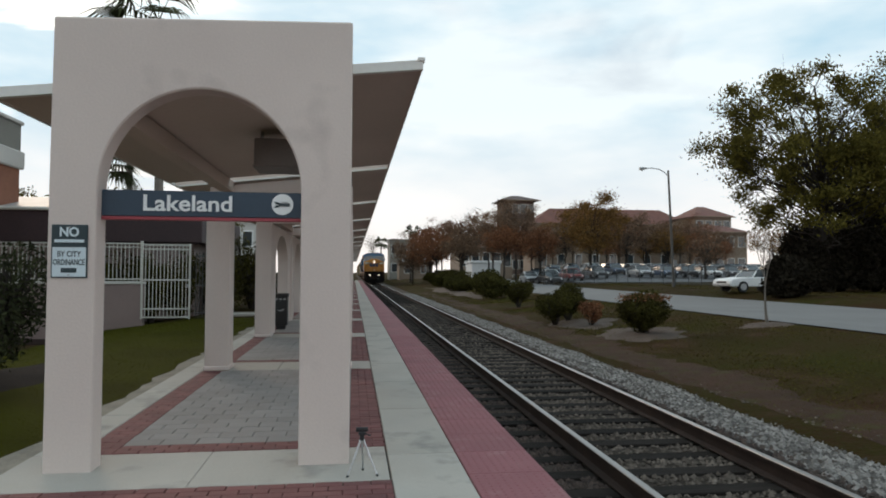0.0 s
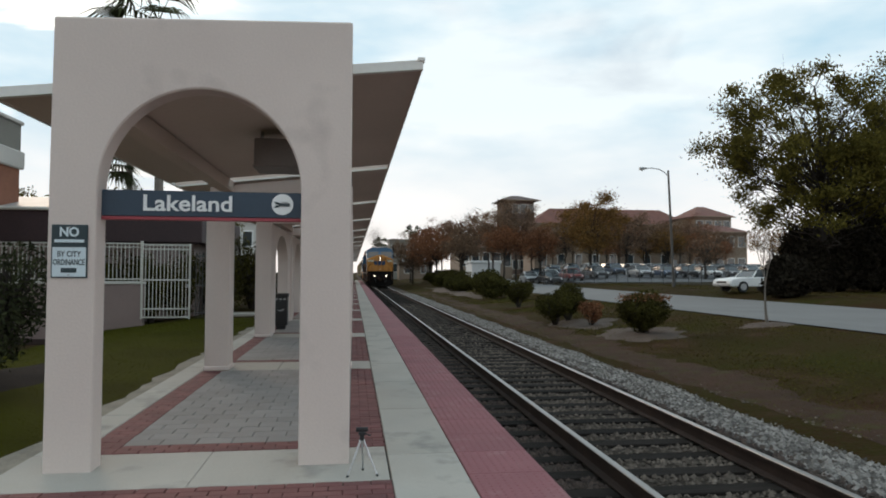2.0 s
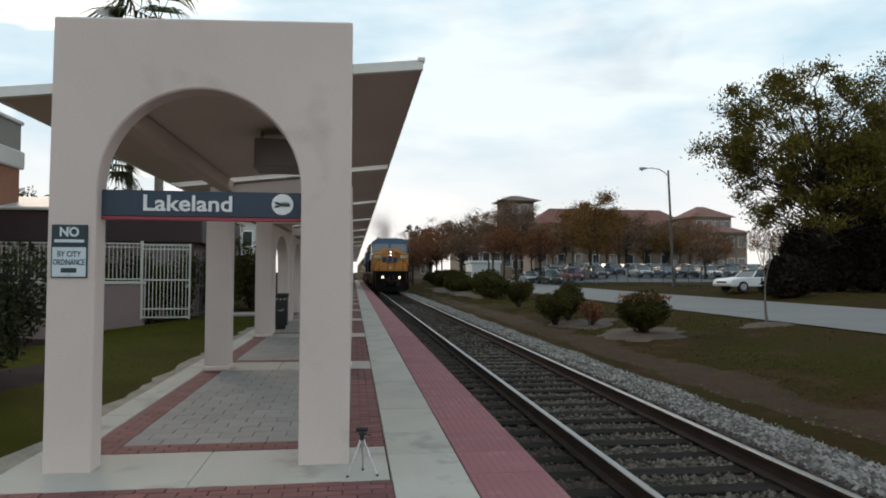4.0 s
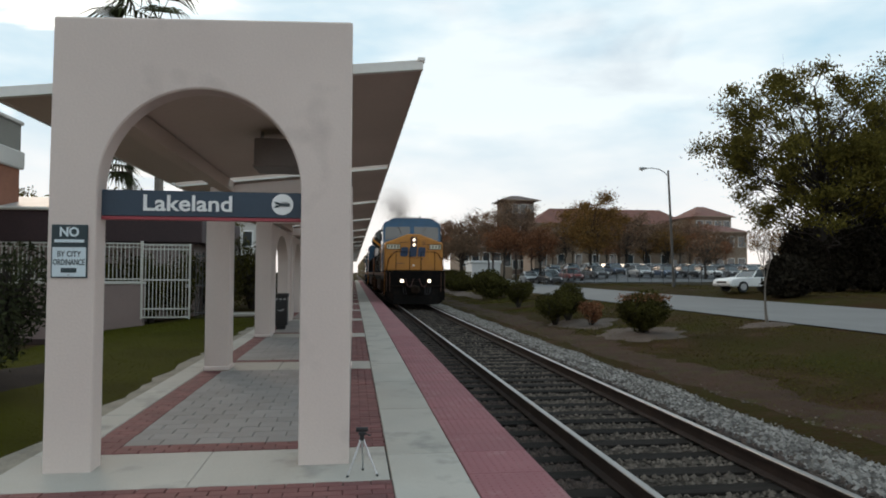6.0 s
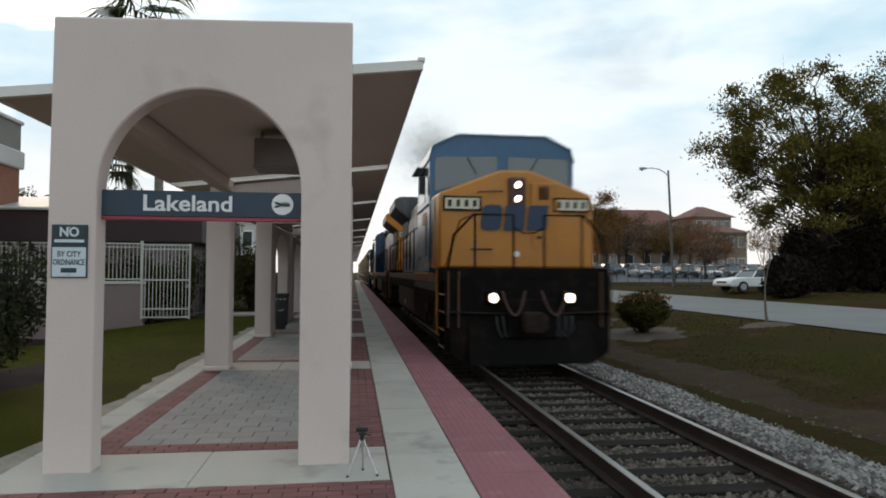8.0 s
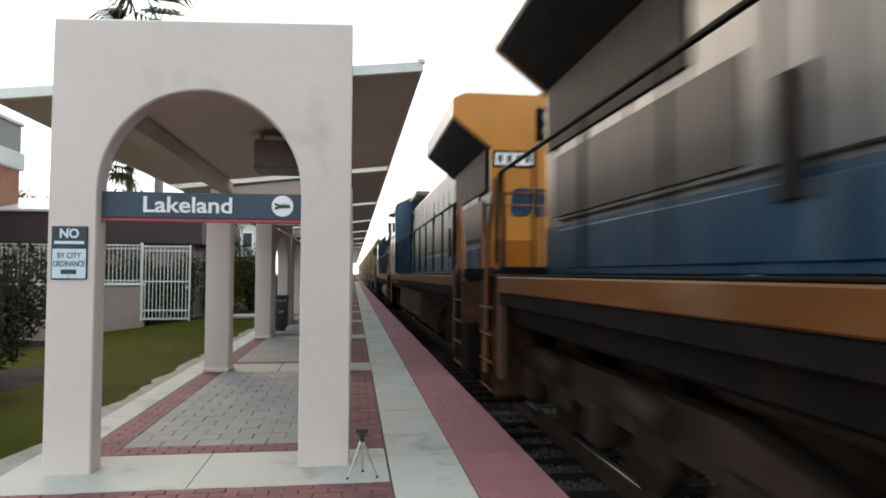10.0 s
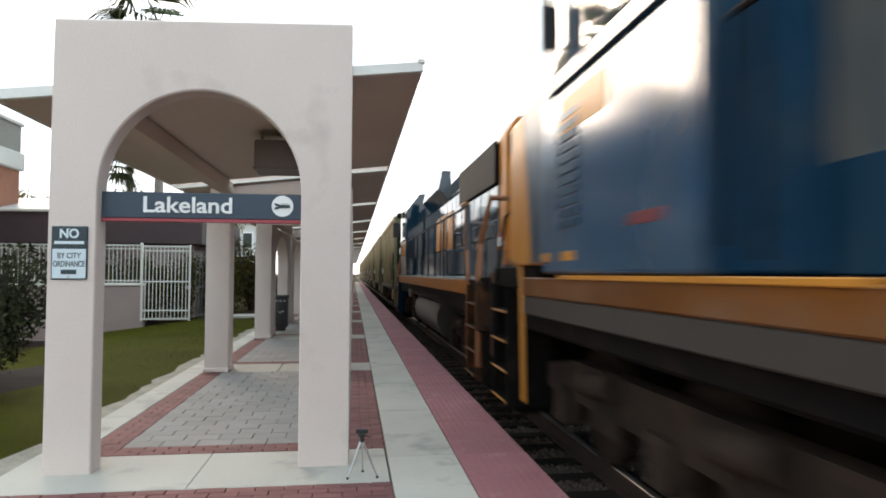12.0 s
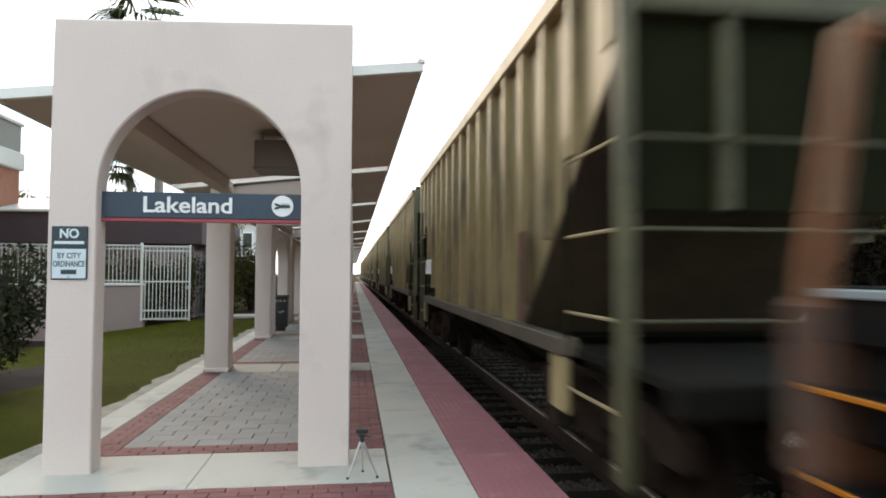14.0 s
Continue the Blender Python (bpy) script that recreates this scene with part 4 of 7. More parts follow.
        part("dusty_panel", rbox(min(s * (hw + .036), s * (hw + .05)), max(s * (hw + .036), s * (hw + .05)), e - 5.5, e - 2.0, 2.30, 2.95, 0.008), GREY_BROWN, hood, "dark grey-brown panel")
        part("intake_screen", rbox(min(s * (hw + .03), s * (hw + .06)), max(s * (hw + .03), s * (hw + .06)), h0 + 0.3, h0 + 0.85, 2.9, 3.9, 0.01), LOCO_BLACK, hood)
        handrail(o, s, 5.05, e - 1.5, 1.78, 1.05, LOCO_BLACK, 11, label="black side handrail")
        part("radiator_screen", rbox(min(s * (hw + .02), s * (hw + .06)), max(s * (hw + .02), s * (hw + .06)), e - 4.9, e - 1.75, 3.05, 3.78, 0.01), LOCO_BLACK, hood)
        emblem(hood, facing_side(s, hw + 0.04, 11.0, 3.2), 2.6, 0.85, LOCO_BLUE)
    wing = [(-0.90, 3.72), (0.90, 3.72), (1.52, 4.22), (1.52, 4.52), (1.3, 4.62), (-1.3, 4.62), (-1.52, 4.52), (-1.52, 4.22)]
    part("radiator_wing", prism(bmesh.new(), wing, "y", e - 5.4, e - 1.62), LOCO_GREY, hood, "overhanging radiator housing", bevel=0.02)
    for s in (-1, 1):
        part("wing_grille", prism(bmesh.new(), [(s * 0.95, 3.755), (s * 1.49, 4.19), (s * 1.505, 4.175), (s * 0.965, 3.74)], "y", e - 5.3, e - 1.7), LOCO_BLACK, hood)
    part("exhaust_stack", rbox(-0.35, 0.35, 9.2, 9.9, 4.34, 4.55, 0.03), LOCO_BLACK, hood)
    part("dynamic_brake_box", rbox(-1.0, 1.0, h0 + 0.2, h0 + 2.6, 4.33, 4.52, 0.04), LOCO_GREY, hood)
    # rear end
    r = h1
    rear = [(-0.905, 1.785), (0.905, 1.785), (0.905, 3.72), (1.525, 4.22), (1.525, 4.52), (1.305, 4.625), (-1.305, 4.625), (-1.525, 4.52), (-1.525, 4.22), (-0.905, 3.72)]
    rp = part("rear_panel", prism(bmesh.new(), rear, "y", r - 0.08, r + 0.03), LOCO_YELLOW, o, "orange-yellow rear end", bevel=0.02)
    emblem(rp, facing_rear(0, r + 0.03, 2.85), 1.15, 0.46, LOCO_BLUE)
    for x in (-0.54, 0.54):
        number_bars(rp, facing_rear(x, r + 0.032, 3.55), 0.62, 0.2, WHITE, BLACK)
    part("light_box", rbox(-0.17, 0.17, r + 0.0, r + 0.06, 3.85, 4.40, 0.02), LOCO_BLACK, rp)
    for z in (4.0, 4.25):
        lamp(rp, 0, r + 0.04, z, 0.09, -1, False)
    part("rear_door", rbox(-0.9, -0.3, r + 0.01, r + 0.05, 1.82, 2.5, 0.01), LOCO_YELLOW, rp)
    part("rear_locker", rbox(0.3, 0.95, r + 0.02, r + 0.3, 1.79, 2.25, 0.02), LOCO_ORANGE, rp)
    for s in (-1, 1):
        part("corner_rail", path_tube(bmesh.new(), [(s * 1.45, e - 1.45, 1.75), (s * 1.45, e - 1.3, 2.8), (s * 1.45, e - 0.95, 2.2), (s * 1.46, e - 0.85, 1.2), (s * 1.46, e - 0.8, 0.5)], 0.034, 8), RAIL_ORANGE, o, "dull orange grab rail")
        part("corner_rail", path_tube(bmesh.new(), [(s * 1.2, e - 0.72, 1.62), (s * 1.2, e - 0.72, 2.72), (s * 0.3, e - 0.72, 2.72), (s * 0.3, e - 0.72, 1.62)], 0.026, 8), RAIL_ORANGE, o)
        part("end_post", rbox(min(s * 0.62, s * 0.78), max(s * 0.62, s * 0.78), e - 0.64, e - 0.58, 0.75, 1.60, 0.01), RUST_ORANGE, o, "orange upright on the end sill")
        part("corner_post", rbox(min(s * 1.40, s * 1.49), max(s * 1.40, s * 1.49), e - 1.72, e - 1.60, 0.55, 1.70, 0.01), RUST_ORANGE, o, "orange corner post")
        part("corner_rail", path_tube(bmesh.new(), [(s * 1.47, 1.62, 0.5), (s * 1.48, 1.58, 1.6), (s * 1.48, 1.45, 2.1)], 0.024, 8), LOCO_YELLOW, o)
        steps(o, s, PILOT + 0.5, LOCO_BLACK, LOCO_YELLOW, 1)
        steps(o, s, e - 1.1, RUST_BROWN, SILL, -1)
        part("tank_pipe", tube(bmesh.new(), (s * 1.30, 6.4, 1.36), (s * 1.30, e - 6.4, 1.36), 0.05, 8), RUST, o)
        part("air_reservoir", tube(bmesh.new(), (s * 1.1, e - 7.0, 1.2), (s * 1.1, e - 5.7, 1.2), 0.17, 14), RUST, o)
    part("rear_deck", rbox(-1.45, 1.45, e - 1.6, e - 0.62, 1.56, 1.785, 0.02), LOCO_BLACK, o)
    # lights, pilots, running gear
    for x in (-0.68, 0.68):
        lamp(o, x, PILOT - 0.02, 1.26, 0.082, 1, lit)
        part("lamp_bracket", rbox(x - 0.14, x + 0.14, PILOT - 0.04, PILOT + 0.02, 1.12, 1.40, 0.02), LOCO_BLACK, o)
    for s in (-1, 1):
        part("slanted_rail", path_tube(bmesh.new(), [(s * 1.05, PILOT + 0.14, 2.70), (s * 1.22, PILOT + 0.22, 2.62), (s * 1.44, PILOT + 0.5, 1.80)], 0.022, 8), LOCO_ORANGE, o, "orange slanted handrail")
        for x in (1.28, 1.46):
            part("step_rail", tube(bmesh.new(), (s * x, PILOT - 0.03, 0.75), (s * x, PILOT - 0.03, 1.72), 0.020, 8), RUST_ORANGE, o, "dull orange upright rail")
    for x0, x1 in ((-0.52, -0.12), (0.18, 0.62)):
        pts = [(x0 + (x1 - x0) * k / 8, PILOT - 0.08 - 0.10 * math.sin(math.pi * k / 8), 1.38 - 0.42 * math.sin(math.pi * k / 8) ** 0.8) for k in range(9)]
        part("air_hose", path_tube(bmesh.new(), pts, 0.022, 8), HOSE, o, "dusty red rubber hose")
    pilot(o, PILOT, 1), pilot(o, e - 0.62, -1, RUST_BROWN)
    coupler(o, PILOT - 0.6, 1), coupler(o, e, -1)
    tk = part("fuel_tank", prism(bmesh.new(), [(-1.46, 1.24), (-1.46, 0.62), (-1.05, 0.30), (1.05, 0.30), (1.46, 0.62), (1.46, 1.24)], "y", 7.0, e - 7.3), TANK, o, "dusty brown fuel tank", bevel=0.04)
    part("tank_gauge", tube(bmesh.new(), (-1.48, 9.5, 0.8), (-1.45, 9.5, 0.8), 0.07, 12), GALV, tk)
    truck(o, 3.9, (-1.9, 0.0, 1.95), 0.53), truck(o, e - 3.9, (-1.95, 0.0, 1.9), 0.53)
    return o


def hood_loco(L, label):
    """A four-axle hood engine in dark blue; cab front at y = 0. Rail top is z = 0."""
    o = thing("locomotive", Matrix.Identity(4), label, "locomotive", "train engines")
    e = L
    part("deck_frame", rbox(-1.38, 1.38, 0.75, e - 0.75, 1.12, 1.52, 0.03), LOCO_BLACK, o)
    for s in (-1, 1):
        part("side_sill", rbox(min(s * 1.36, s * 1.48), max(s * 1.36, s * 1.48), 1.6, e - 1.6, 1.41, 1.62, 0.012), LOCO_ORANGE, o, "orange side sill")
        part("walkway_edge", rbox(min(s * 0.9, s * 1.47), max(s * 0.9, s * 1.47), 0.8, e - 0.8, 1.622, 1.655, 0.006), WALK_GREY, o, "pale worn walkway edge")
        part("blower_duct", rbox(min(s * 0.88, s * 1.22), max(s * 0.88, s * 1.22), 5.4, e - 5.5, 1.665, 2.2, 0.03), LOCO_NAVY, o)
    hw = 0.92
    h0, h1 = 5.0, e - 1.5
    hood = part("long_hood", prism(bmesh.new(), [(-hw, 1.66), (hw, 1.66), (hw, 3.72), (hw - 0.18, 3.98), (-hw + 0.18, 3.98), (-hw, 3.72)], "y", h0, h1), LOCO_NAVY, o, "dark blue engine hood", bevel=0.02)
    for s in (-1, 1):
        y = h0 + 0.3
        while y < h1 - 0.7:
            part("hood_door", rbox(min(s * (hw + .002), s * (hw + .03)), max(s * (hw + .002), s * (hw + .03)), y, y + 0.62, 2.26, 3.35, 0.012), LOCO_NAVY, hood)
            y += 0.68
        part("radiator_screen", rbox(min(s * (hw + .02), s * (hw + .08)), max(s * (hw + .02), s * (hw + .08)), e - 5.3, e - 1.9, 3.05, 3.70, 0.015), LOCO_BLACK, hood, "black radiator screen")
        part("brake_flare", prism(bmesh.new(), [(s * hw, 3.30), (s * (hw + 0.28), 3.62), (s * (hw + 0.20), 4.02), (s * hw, 4.02)], "y", 7.0, 10.4), LOCO_NAVY, hood, "flared dynamic brake housing")
        emblem(hood, facing_side(s, hw + 0.034, (h0 + h1) / 2 - 0.75, 2.62), 3.2, 0.92, LOCO_ORANGE, fill=0.7)
        handrail(o, s, 5.1, e - 1.45, 1.64, 1.05, LOCO_NAVY, 9, x=1.44, label="dark blue side handrail")
        part("lower_pipe", tube(bmesh.new(), (s * 1.36, 5.5, 1.22), (s * 1.36, e - 5.5, 1.22), 0.04, 8), RUST, o)
        steps(o, s, 1.1, LOCO_NAVY, LOCO_ORANGE, 1), steps(o, s, e - 1.1, RUST_BROWN, SILL, -1)
        part("corner_rail", path_tube(bmesh.new(), [(s * 1.46, e - 1.5, 0.5), (s * 1.46, e - 1.5, 1.7), (s * 1.42, e - 1.9, 2.2), (s * 1.42, e - 1.9, 2.75), (s * 1.42, e - 2.3, 2.75)], 0.042, 8), RAIL_ORANGE, o, "orange grab rail")
        part("corner_rail", path_tube(bmesh.new(), [(s * 1.46, e - 0.75, 0.5), (s * 1.46, e - 0.75, 1.7), (s * 1.40, e - 0.95, 2.1), (s * 1.30, e - 0.75, 2.7), (s * 0.3, e - 0.72, 2.7), (s * 0.3, e - 0.72, 1.6)], 0.042, 8), RAIL_ORANGE, o)
        part("corner_rail", path_tube(bmesh.new(), [(s * 1.46, 0.75, 0.5), (s * 1.46, 0.75, 1.7), (s * 1.30, 0.75, 2.6), (s * 0.3, 0.72, 2.6)], 0.042, 8), RAIL_ORANGE, o)
    for y in (h0 + 1.4, e - 4.6, e - 3.4, e - 2.3):
        part("roof_fan", tube(bmesh.new(), (0, y, 3.96), (0, y, 4.14), 0.55, 24), LOCO_NAVY, hood)
    part("exhaust_stack", rbox(-0.25, 0.25, e - 7.4, e - 6.7, 3.95, 4.25, 0.03), LOCO_BLACK, hood)
    # rear end (leads)
    r = h1
    rp = part("rear_panel", prism(bmesh.new(), [(-hw - .005, 1.665), (hw + .005, 1.665), (hw + .005, 3.725), (hw - 0.175, 3.99), (-hw + 0.175, 3.99), (-hw - .005, 3.725)], "y", r - 0.5, r + 0.03), LOCO_ORANGE, o, "orange rear end", bevel=0.02)
    part("lower_panel", rbox(-hw - 0.008, hw + 0.008, r - 0.5, r + 0.034, 1.67, 2.05, 0.01), LOCO_NAVY, rp)
    emblem(rp, facing_rear(0, r + 0.03, 2.72), 1.3, 0.5, EMBLEM_BLUE)
    for x in (-0.55, 0.55):
        number_bars(rp, facing_rear(x, r + 0.032, 3.55), 0.6, 0.22, WHITE, BLACK)
    for s in (-1, 1):
        part("flag_plate", rbox(min(s * (hw), s * (hw + 0.02)), max(s * hw, s * (hw + 0.02)), r - 0.45, r - 0.1, 2.12, 2.30, 0.004), WHITE, rp, "white plate with a red band")
        part("flag_band", rbox(min(s * (hw), s * (hw + 0.024)), max(s * hw, s * (hw + 0.024)), r - 0.45, r - 0.1, 2.24, 2.31, 0.003), SIGN_RED, rp)
    lamp(rp, 0, r + 0.03, 3.35, 0.08, -1, False)
    part("rear_deck", rbox(-1.45, 1.45, e - 1.6, e - 0.62, 1.46, 1.662, 0.02), LOCO_BLACK, o)
    part("end_toolbox", rbox(-0.8, -0.3, e - 1.4, e - 1.0, 1.6, 2.0, 0.02), LOCO_ORANGE, o)
    for s in (-1, 1):
        part("battery_box", rbox(min(s * 1.36, s * 1.45), max(s * 1.36, s * 1.45), 5.42, 5.80, 1.05, 1.25, 0.015), BATTERY, o, "pale grey box behind the truck")
        part("valve_box", rbox(min(s * 1.34, s * 1.44), max(s * 1.34, s * 1.44), 5.95, 6.2, 1.02, 1.18, 0.015), HOSE, o, "dull red box")
        part("door_seam", rbox(min(s * (hw + .03), s * (hw + .042)), max(s * (hw + .03), s * (hw + .042)), h0 + 0.1, e - 5.4, 3.40, 3.425, 0.004), LOCO_NAVY, hood)
    # cab and short hood
    outline = [(-1.50, 1.66), (1.50, 1.66), (1.50, 3.60), (1.1, 4.12), (0.4, 4.28), (-0.4, 4.28), (-1.1, 4.12), (-1.50, 3.60)]
    cab = part("cab", prism(bmesh.new(), outline, "y", 2.75, 4.98), LOCO_NAVY, o, "dark blue operating cab", bevel=0.02)
    for s in (-1, 1):
        part("side_window", rbox(min(s * 1.49, s * 1.515), max(s * 1.49, s * 1.515), 3.1, 4.6, 2.85, 3.50, 0.01), CAB_GLASS, cab)
        part("window_post", rbox(min(s * 1.50, s * 1.52), max(s * 1.50, s * 1.52), 3.82, 3.88, 2.85, 3.50, 0.006), LOCO_NAVY, cab)
        part("letter_bar", box(bmesh.new(), min(s * 1.50, s * 1.506), max(s * 1.50, s * 1.506), 3.15, 4.55, 2.28, 2.62), LOCO_ORANGE, cab, "plain orange bar in place of digits")
        part("sun_visor", rbox(min(s * 1.48, s * 1.74), max(s * 1.48, s * 1.74), 3.0, 4.7, 3.54, 3.57, 0.006), LOCO_NAVY, cab)
        part("cab_ledge", rbox(min(s * 1.49, s * 1.54), max(s * 1.49, s * 1.54), 2.76, 4.97, 2.74, 2.78, 0.008), LOCO_NAVY, cab)
        part("cab_rib", rbox(min(s * 1.49, s * 1.52), max(s * 1.49, s * 1.52), 2.76, 4.97, 2.12, 2.15, 0.006), LOCO_NAVY, cab)
        for x0, x1 in ((0.12, 0.62), (0.75, 1.25)):
            part("windshield", rbox(min(s * x0, s * x1), max(s * x0, s * x1), 2.735, 2.76, 3.1, 3.6, 0.008), CAB_GLASS, cab)
        part("mirror", rbox(min(s * 1.56, s * 1.78), max(s * 1.56, s * 1.78), 2.96, 3.0, 2.9, 3.4, 0.01), BLACK, cab)
        part("cab_lamp", tube(bmesh.new(), (s * 1.5, 2.95, 2.45), (s * 1.56, 2.95, 2.45), 0.10, 12), WHITE, cab)
    sh = part("short_hood", rbox(-0.92, 0.92, 1.35, 2.74, 1.66, 2.95, 0.06, 2), LOCO_NAVY, o, "dark blue short hood")
    part("hood_front", rbox(-0.80, 0.80, 1.335, 1.40, 1.75, 2.85, 0.02), RUST_ORANGE, sh)
    part("air_horn", tube(bmesh.new(), (0.3, 4.2, 4.40), (0.3, 3.7, 4.42), 0.03, 8, 0.08), GALV, cab)
    part("front_deck", rbox(-1.45, 1.45, 0.62, 1.6, 1.46, 1.662, 0.02), LOCO_BLACK, o)
    pilot(o, 0.62, 1, RUST_ORANGE), pilot(o, e - 0.62, -1, RUST_BROWN)
    coupler(o, 0.0, 1), coupler(o, e, -1)
    bm = bmesh.new()
    for s in (-1, 1):
        tube(bm, (s * 0.82, 6.1, 0.76), (s * 0.82, e - 6.2, 0.76), 0.50, 24)
    box(bm, -0.8, 0.8, 6.15, e - 6.25, 0.3, 1.15)
    part("fuel_tank", bm, TANK_BLACK, o, "black round-sided fuel tank")
    truck(o, 3.3, (-1.37, 1.37), 0.51), truck(o, e - 3.3, (-1.37, 1.37), 0.51)
    return o


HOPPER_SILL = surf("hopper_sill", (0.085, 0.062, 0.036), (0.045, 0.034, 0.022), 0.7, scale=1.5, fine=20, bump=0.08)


def hopper_car(L):
    o = thing("hopper_car", Matrix.Identity(4), "weathered tan covered hopper car with ribbed sides", "freight car", "hopper cars")
    e = L
    b0, b1, hw = 1.05, e - 1.05, 1.50
    run, cut = 2.6, 3.2
    z0, z1 = 1.12, 3.95
    # body with sloped ends: full height, its lower corners cut away
    pts = [(b0, z1), (b0, cut), (b0 + run, z0), (b1 - run, z0), (b1, cut), (b1, z1)]
    body = part("body", prism(bmesh.new(), pts, "x", -hw + 0.09, hw - 0.09), HOPPER, o, bevel=0.01)
    part("roof", prism(bmesh.new(), [(-hw + 0.05, z1), (hw - 0.05, z1), (hw - 0.45, z1 + 0.26), (-hw + 0.45, z1 + 0.26)], "y", b0, b1), HOPPER, body)
    part("running_board", rbox(-0.55, 0.55, b0 - 0.12, b1 + 0.12, z1 + 0.30, z1 + 0.33, 0.008), GALV, body)
    rib = data("rib", prism(bmesh.new(), [(-0.05, z0 + 0.02), (0.05, z0 + 0.02), (0.05, z1 - 0.02), (-0.05, z1 - 0.02)], "x", -0.05, 0.05), HOPPER)
    for s in (-1, 1):
        n = 17
        for k in range(n):
            y = b0 + 0.06 + (b1 - b0 - 0.12) * k / (n - 1)
            low = max(0.0, run - min(y - b0, b1 - y)) / run
            ob = inst("rib", rib, body, s * (hw - 0.045), y, 0)
            if low > 0.01:
                zl = z0 + (cut - z0) * low
                k_ = (z1 - zl) / (z1 - z0)
                ob.scale = (1, 1, k_)
                ob.location.z = z1 - k_ * z1
        part("top_chord", rbox(min(s * (hw - .09), s * (hw + .03)), max(s * (hw - .09), s * (hw + .03)), b0 - 0.03, b1 + 0.03, z1 - 0.14, z1 + 0.02, 0.012), HOPPER, body)
        part("side_sill", rbox(min(s * (hw - .12), s * (hw + .02)), max(s * (hw - .12), s * (hw + .02)), 1.95, e - 1.95, z0 - 0.04, z0 + 0.10, 0.012), HOPPER_SILL, o, "grimy side sill")
        for yy, sg in ((b0 - 0.09, 1), (b1 + 0.09, -1)):
            part("end_post", rbox(min(s * (hw - .11), s * (hw - .01)), max(s * (hw - .11), s * (hw - .01)), yy - 0.06, yy + 0.06, 0.42, z1, 0.01), HOPPER_OLIVE, o, "olive corner post")
            part("corner_plate", rbox(min(s * (hw - .05), s * (hw + .01)), max(s * (hw - .05), s * (hw + .01)), yy + sg * 1.16 - 0.17, yy + sg * 1.16 + 0.17, 0.66, z0 - 0.05, 0.01), HOPPER, o, "tan corner plate")
            lad = part("ladder", path_tube(bmesh.new(), [(s * (hw - 0.03), yy + sg * 1.02, 0.5), (s * (hw - 0.03), yy + sg * 1.02, 2.75)], 0.020, 6), HOPPER_SHADED_GREEN, o)
            for k in range(4):
                z = 0.85 + 0.565 * k
                part("rung", tube(bmesh.new(), (s * (hw - 0.03), yy + sg * 0.1, z), (s * (hw - 0.03), yy + sg * 1.02, z), 0.014, 6), HOPPER, lad)
        part("letter_bar", box(bmesh.new(), min(s * (hw + .006), s * (hw + .01)), max(s * (hw + .006), s * (hw + .01)), b0 + 2.0, b0 + 2.3, 1.25, 2.1), RUST_ORANGE, body, "rusty patch where markings were")
        part("data_panel", box(bmesh.new(), min(s * (hw + .006), s * (hw + .01)), max(s * (hw + .006), s * (hw + .01)), b1 - 2.3, b1 - 1.3, 1.7, 2.0), WHITE, body)
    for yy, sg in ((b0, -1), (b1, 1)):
        part("end_sheet", rbox(-hw + 0.07, hw - 0.07, min(yy, yy + sg * 0.03), max(yy, yy + sg * 0.03), 2.1, z1 + 0.1, 0.008), HOPPER_SHADED_GREEN, body, "greenish upper end sheet, darkened in colour for its shade")
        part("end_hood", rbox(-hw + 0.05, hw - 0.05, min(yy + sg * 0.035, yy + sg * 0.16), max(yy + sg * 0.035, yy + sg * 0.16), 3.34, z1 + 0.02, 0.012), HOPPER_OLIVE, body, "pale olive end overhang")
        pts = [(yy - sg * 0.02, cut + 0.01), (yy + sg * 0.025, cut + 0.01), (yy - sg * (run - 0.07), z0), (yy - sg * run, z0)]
        part("slope_sheet", prism(bmesh.new(), pts, "x", -hw + 0.1, hw - 0.1), HOPPER_SILL, body, "dark tan sloped end sheet")
        part("end_frame", rbox(-hw + 0.02, hw - 0.02, min(yy + sg * 0.70, yy + sg * 0.82), max(yy + sg * 0.70, yy + sg * 0.82), z0 - 0.16, z0 + 0.03, 0.02), HOPPER_SHADED, o)
        part("end_deck", rbox(-hw + 0.1, hw - 0.1, min(yy - sg * 1.2, yy + sg * 0.7), max(yy - sg * 1.2, yy + sg * 0.7), z0 - 0.05, z0 + 0.02, 0.01), HOPPER_SHADED, o)
        for z in (1.415, 1.98, 2.545):
            part("end_rail", tube(bmesh.new(), (-hw + 0.08, yy + sg * 0.13, z), (hw - 0.08, yy + sg * 0.13, z), 0.013, 6), HOPPER_OLIVE, o)
        for x in (-0.75, 0.0, 0.75):
            part("end_stake", rbox(x - 0.05, x + 0.05, min(yy + sg * 0.0, yy + sg * 0.1), max(yy + sg * 0.0, yy + sg * 0.1), 2.1, z1, 0.012), HOPPER_OLIVE, o)
    for k in range(3):
        y = b0 + 3.3 + (b1 - b0 - 6.6) * k / 2
        bm = bmesh.new()
        top = [bm.verts.new((x, y + d, z0)) for x, d in ((-1.3, -1.3), (1.3, -1.3), (1.3, 1.3), (-1.3, 1.3))]
        bot = [bm.verts.new((x, y + d, 0.42)) for x, d in ((-0.45, -0.35), (0.45, -0.35), (0.45, 0.35), (-0.45, 0.35))]
        bm.faces.new(top), bm.faces.new(bot[::-1])
        for i in range(4):
            bm.faces.new((top[i], top[(i + 1) % 4], bot[(i + 1) % 4], bot[i]))
        part("hopper_bay", bm, HOPPER_SHADED, o)
        part("outlet_gate", rbox(-0.55, 0.55, y - 0.42, y + 0.42, 0.30, 0.42, 0.02), RUST, o)
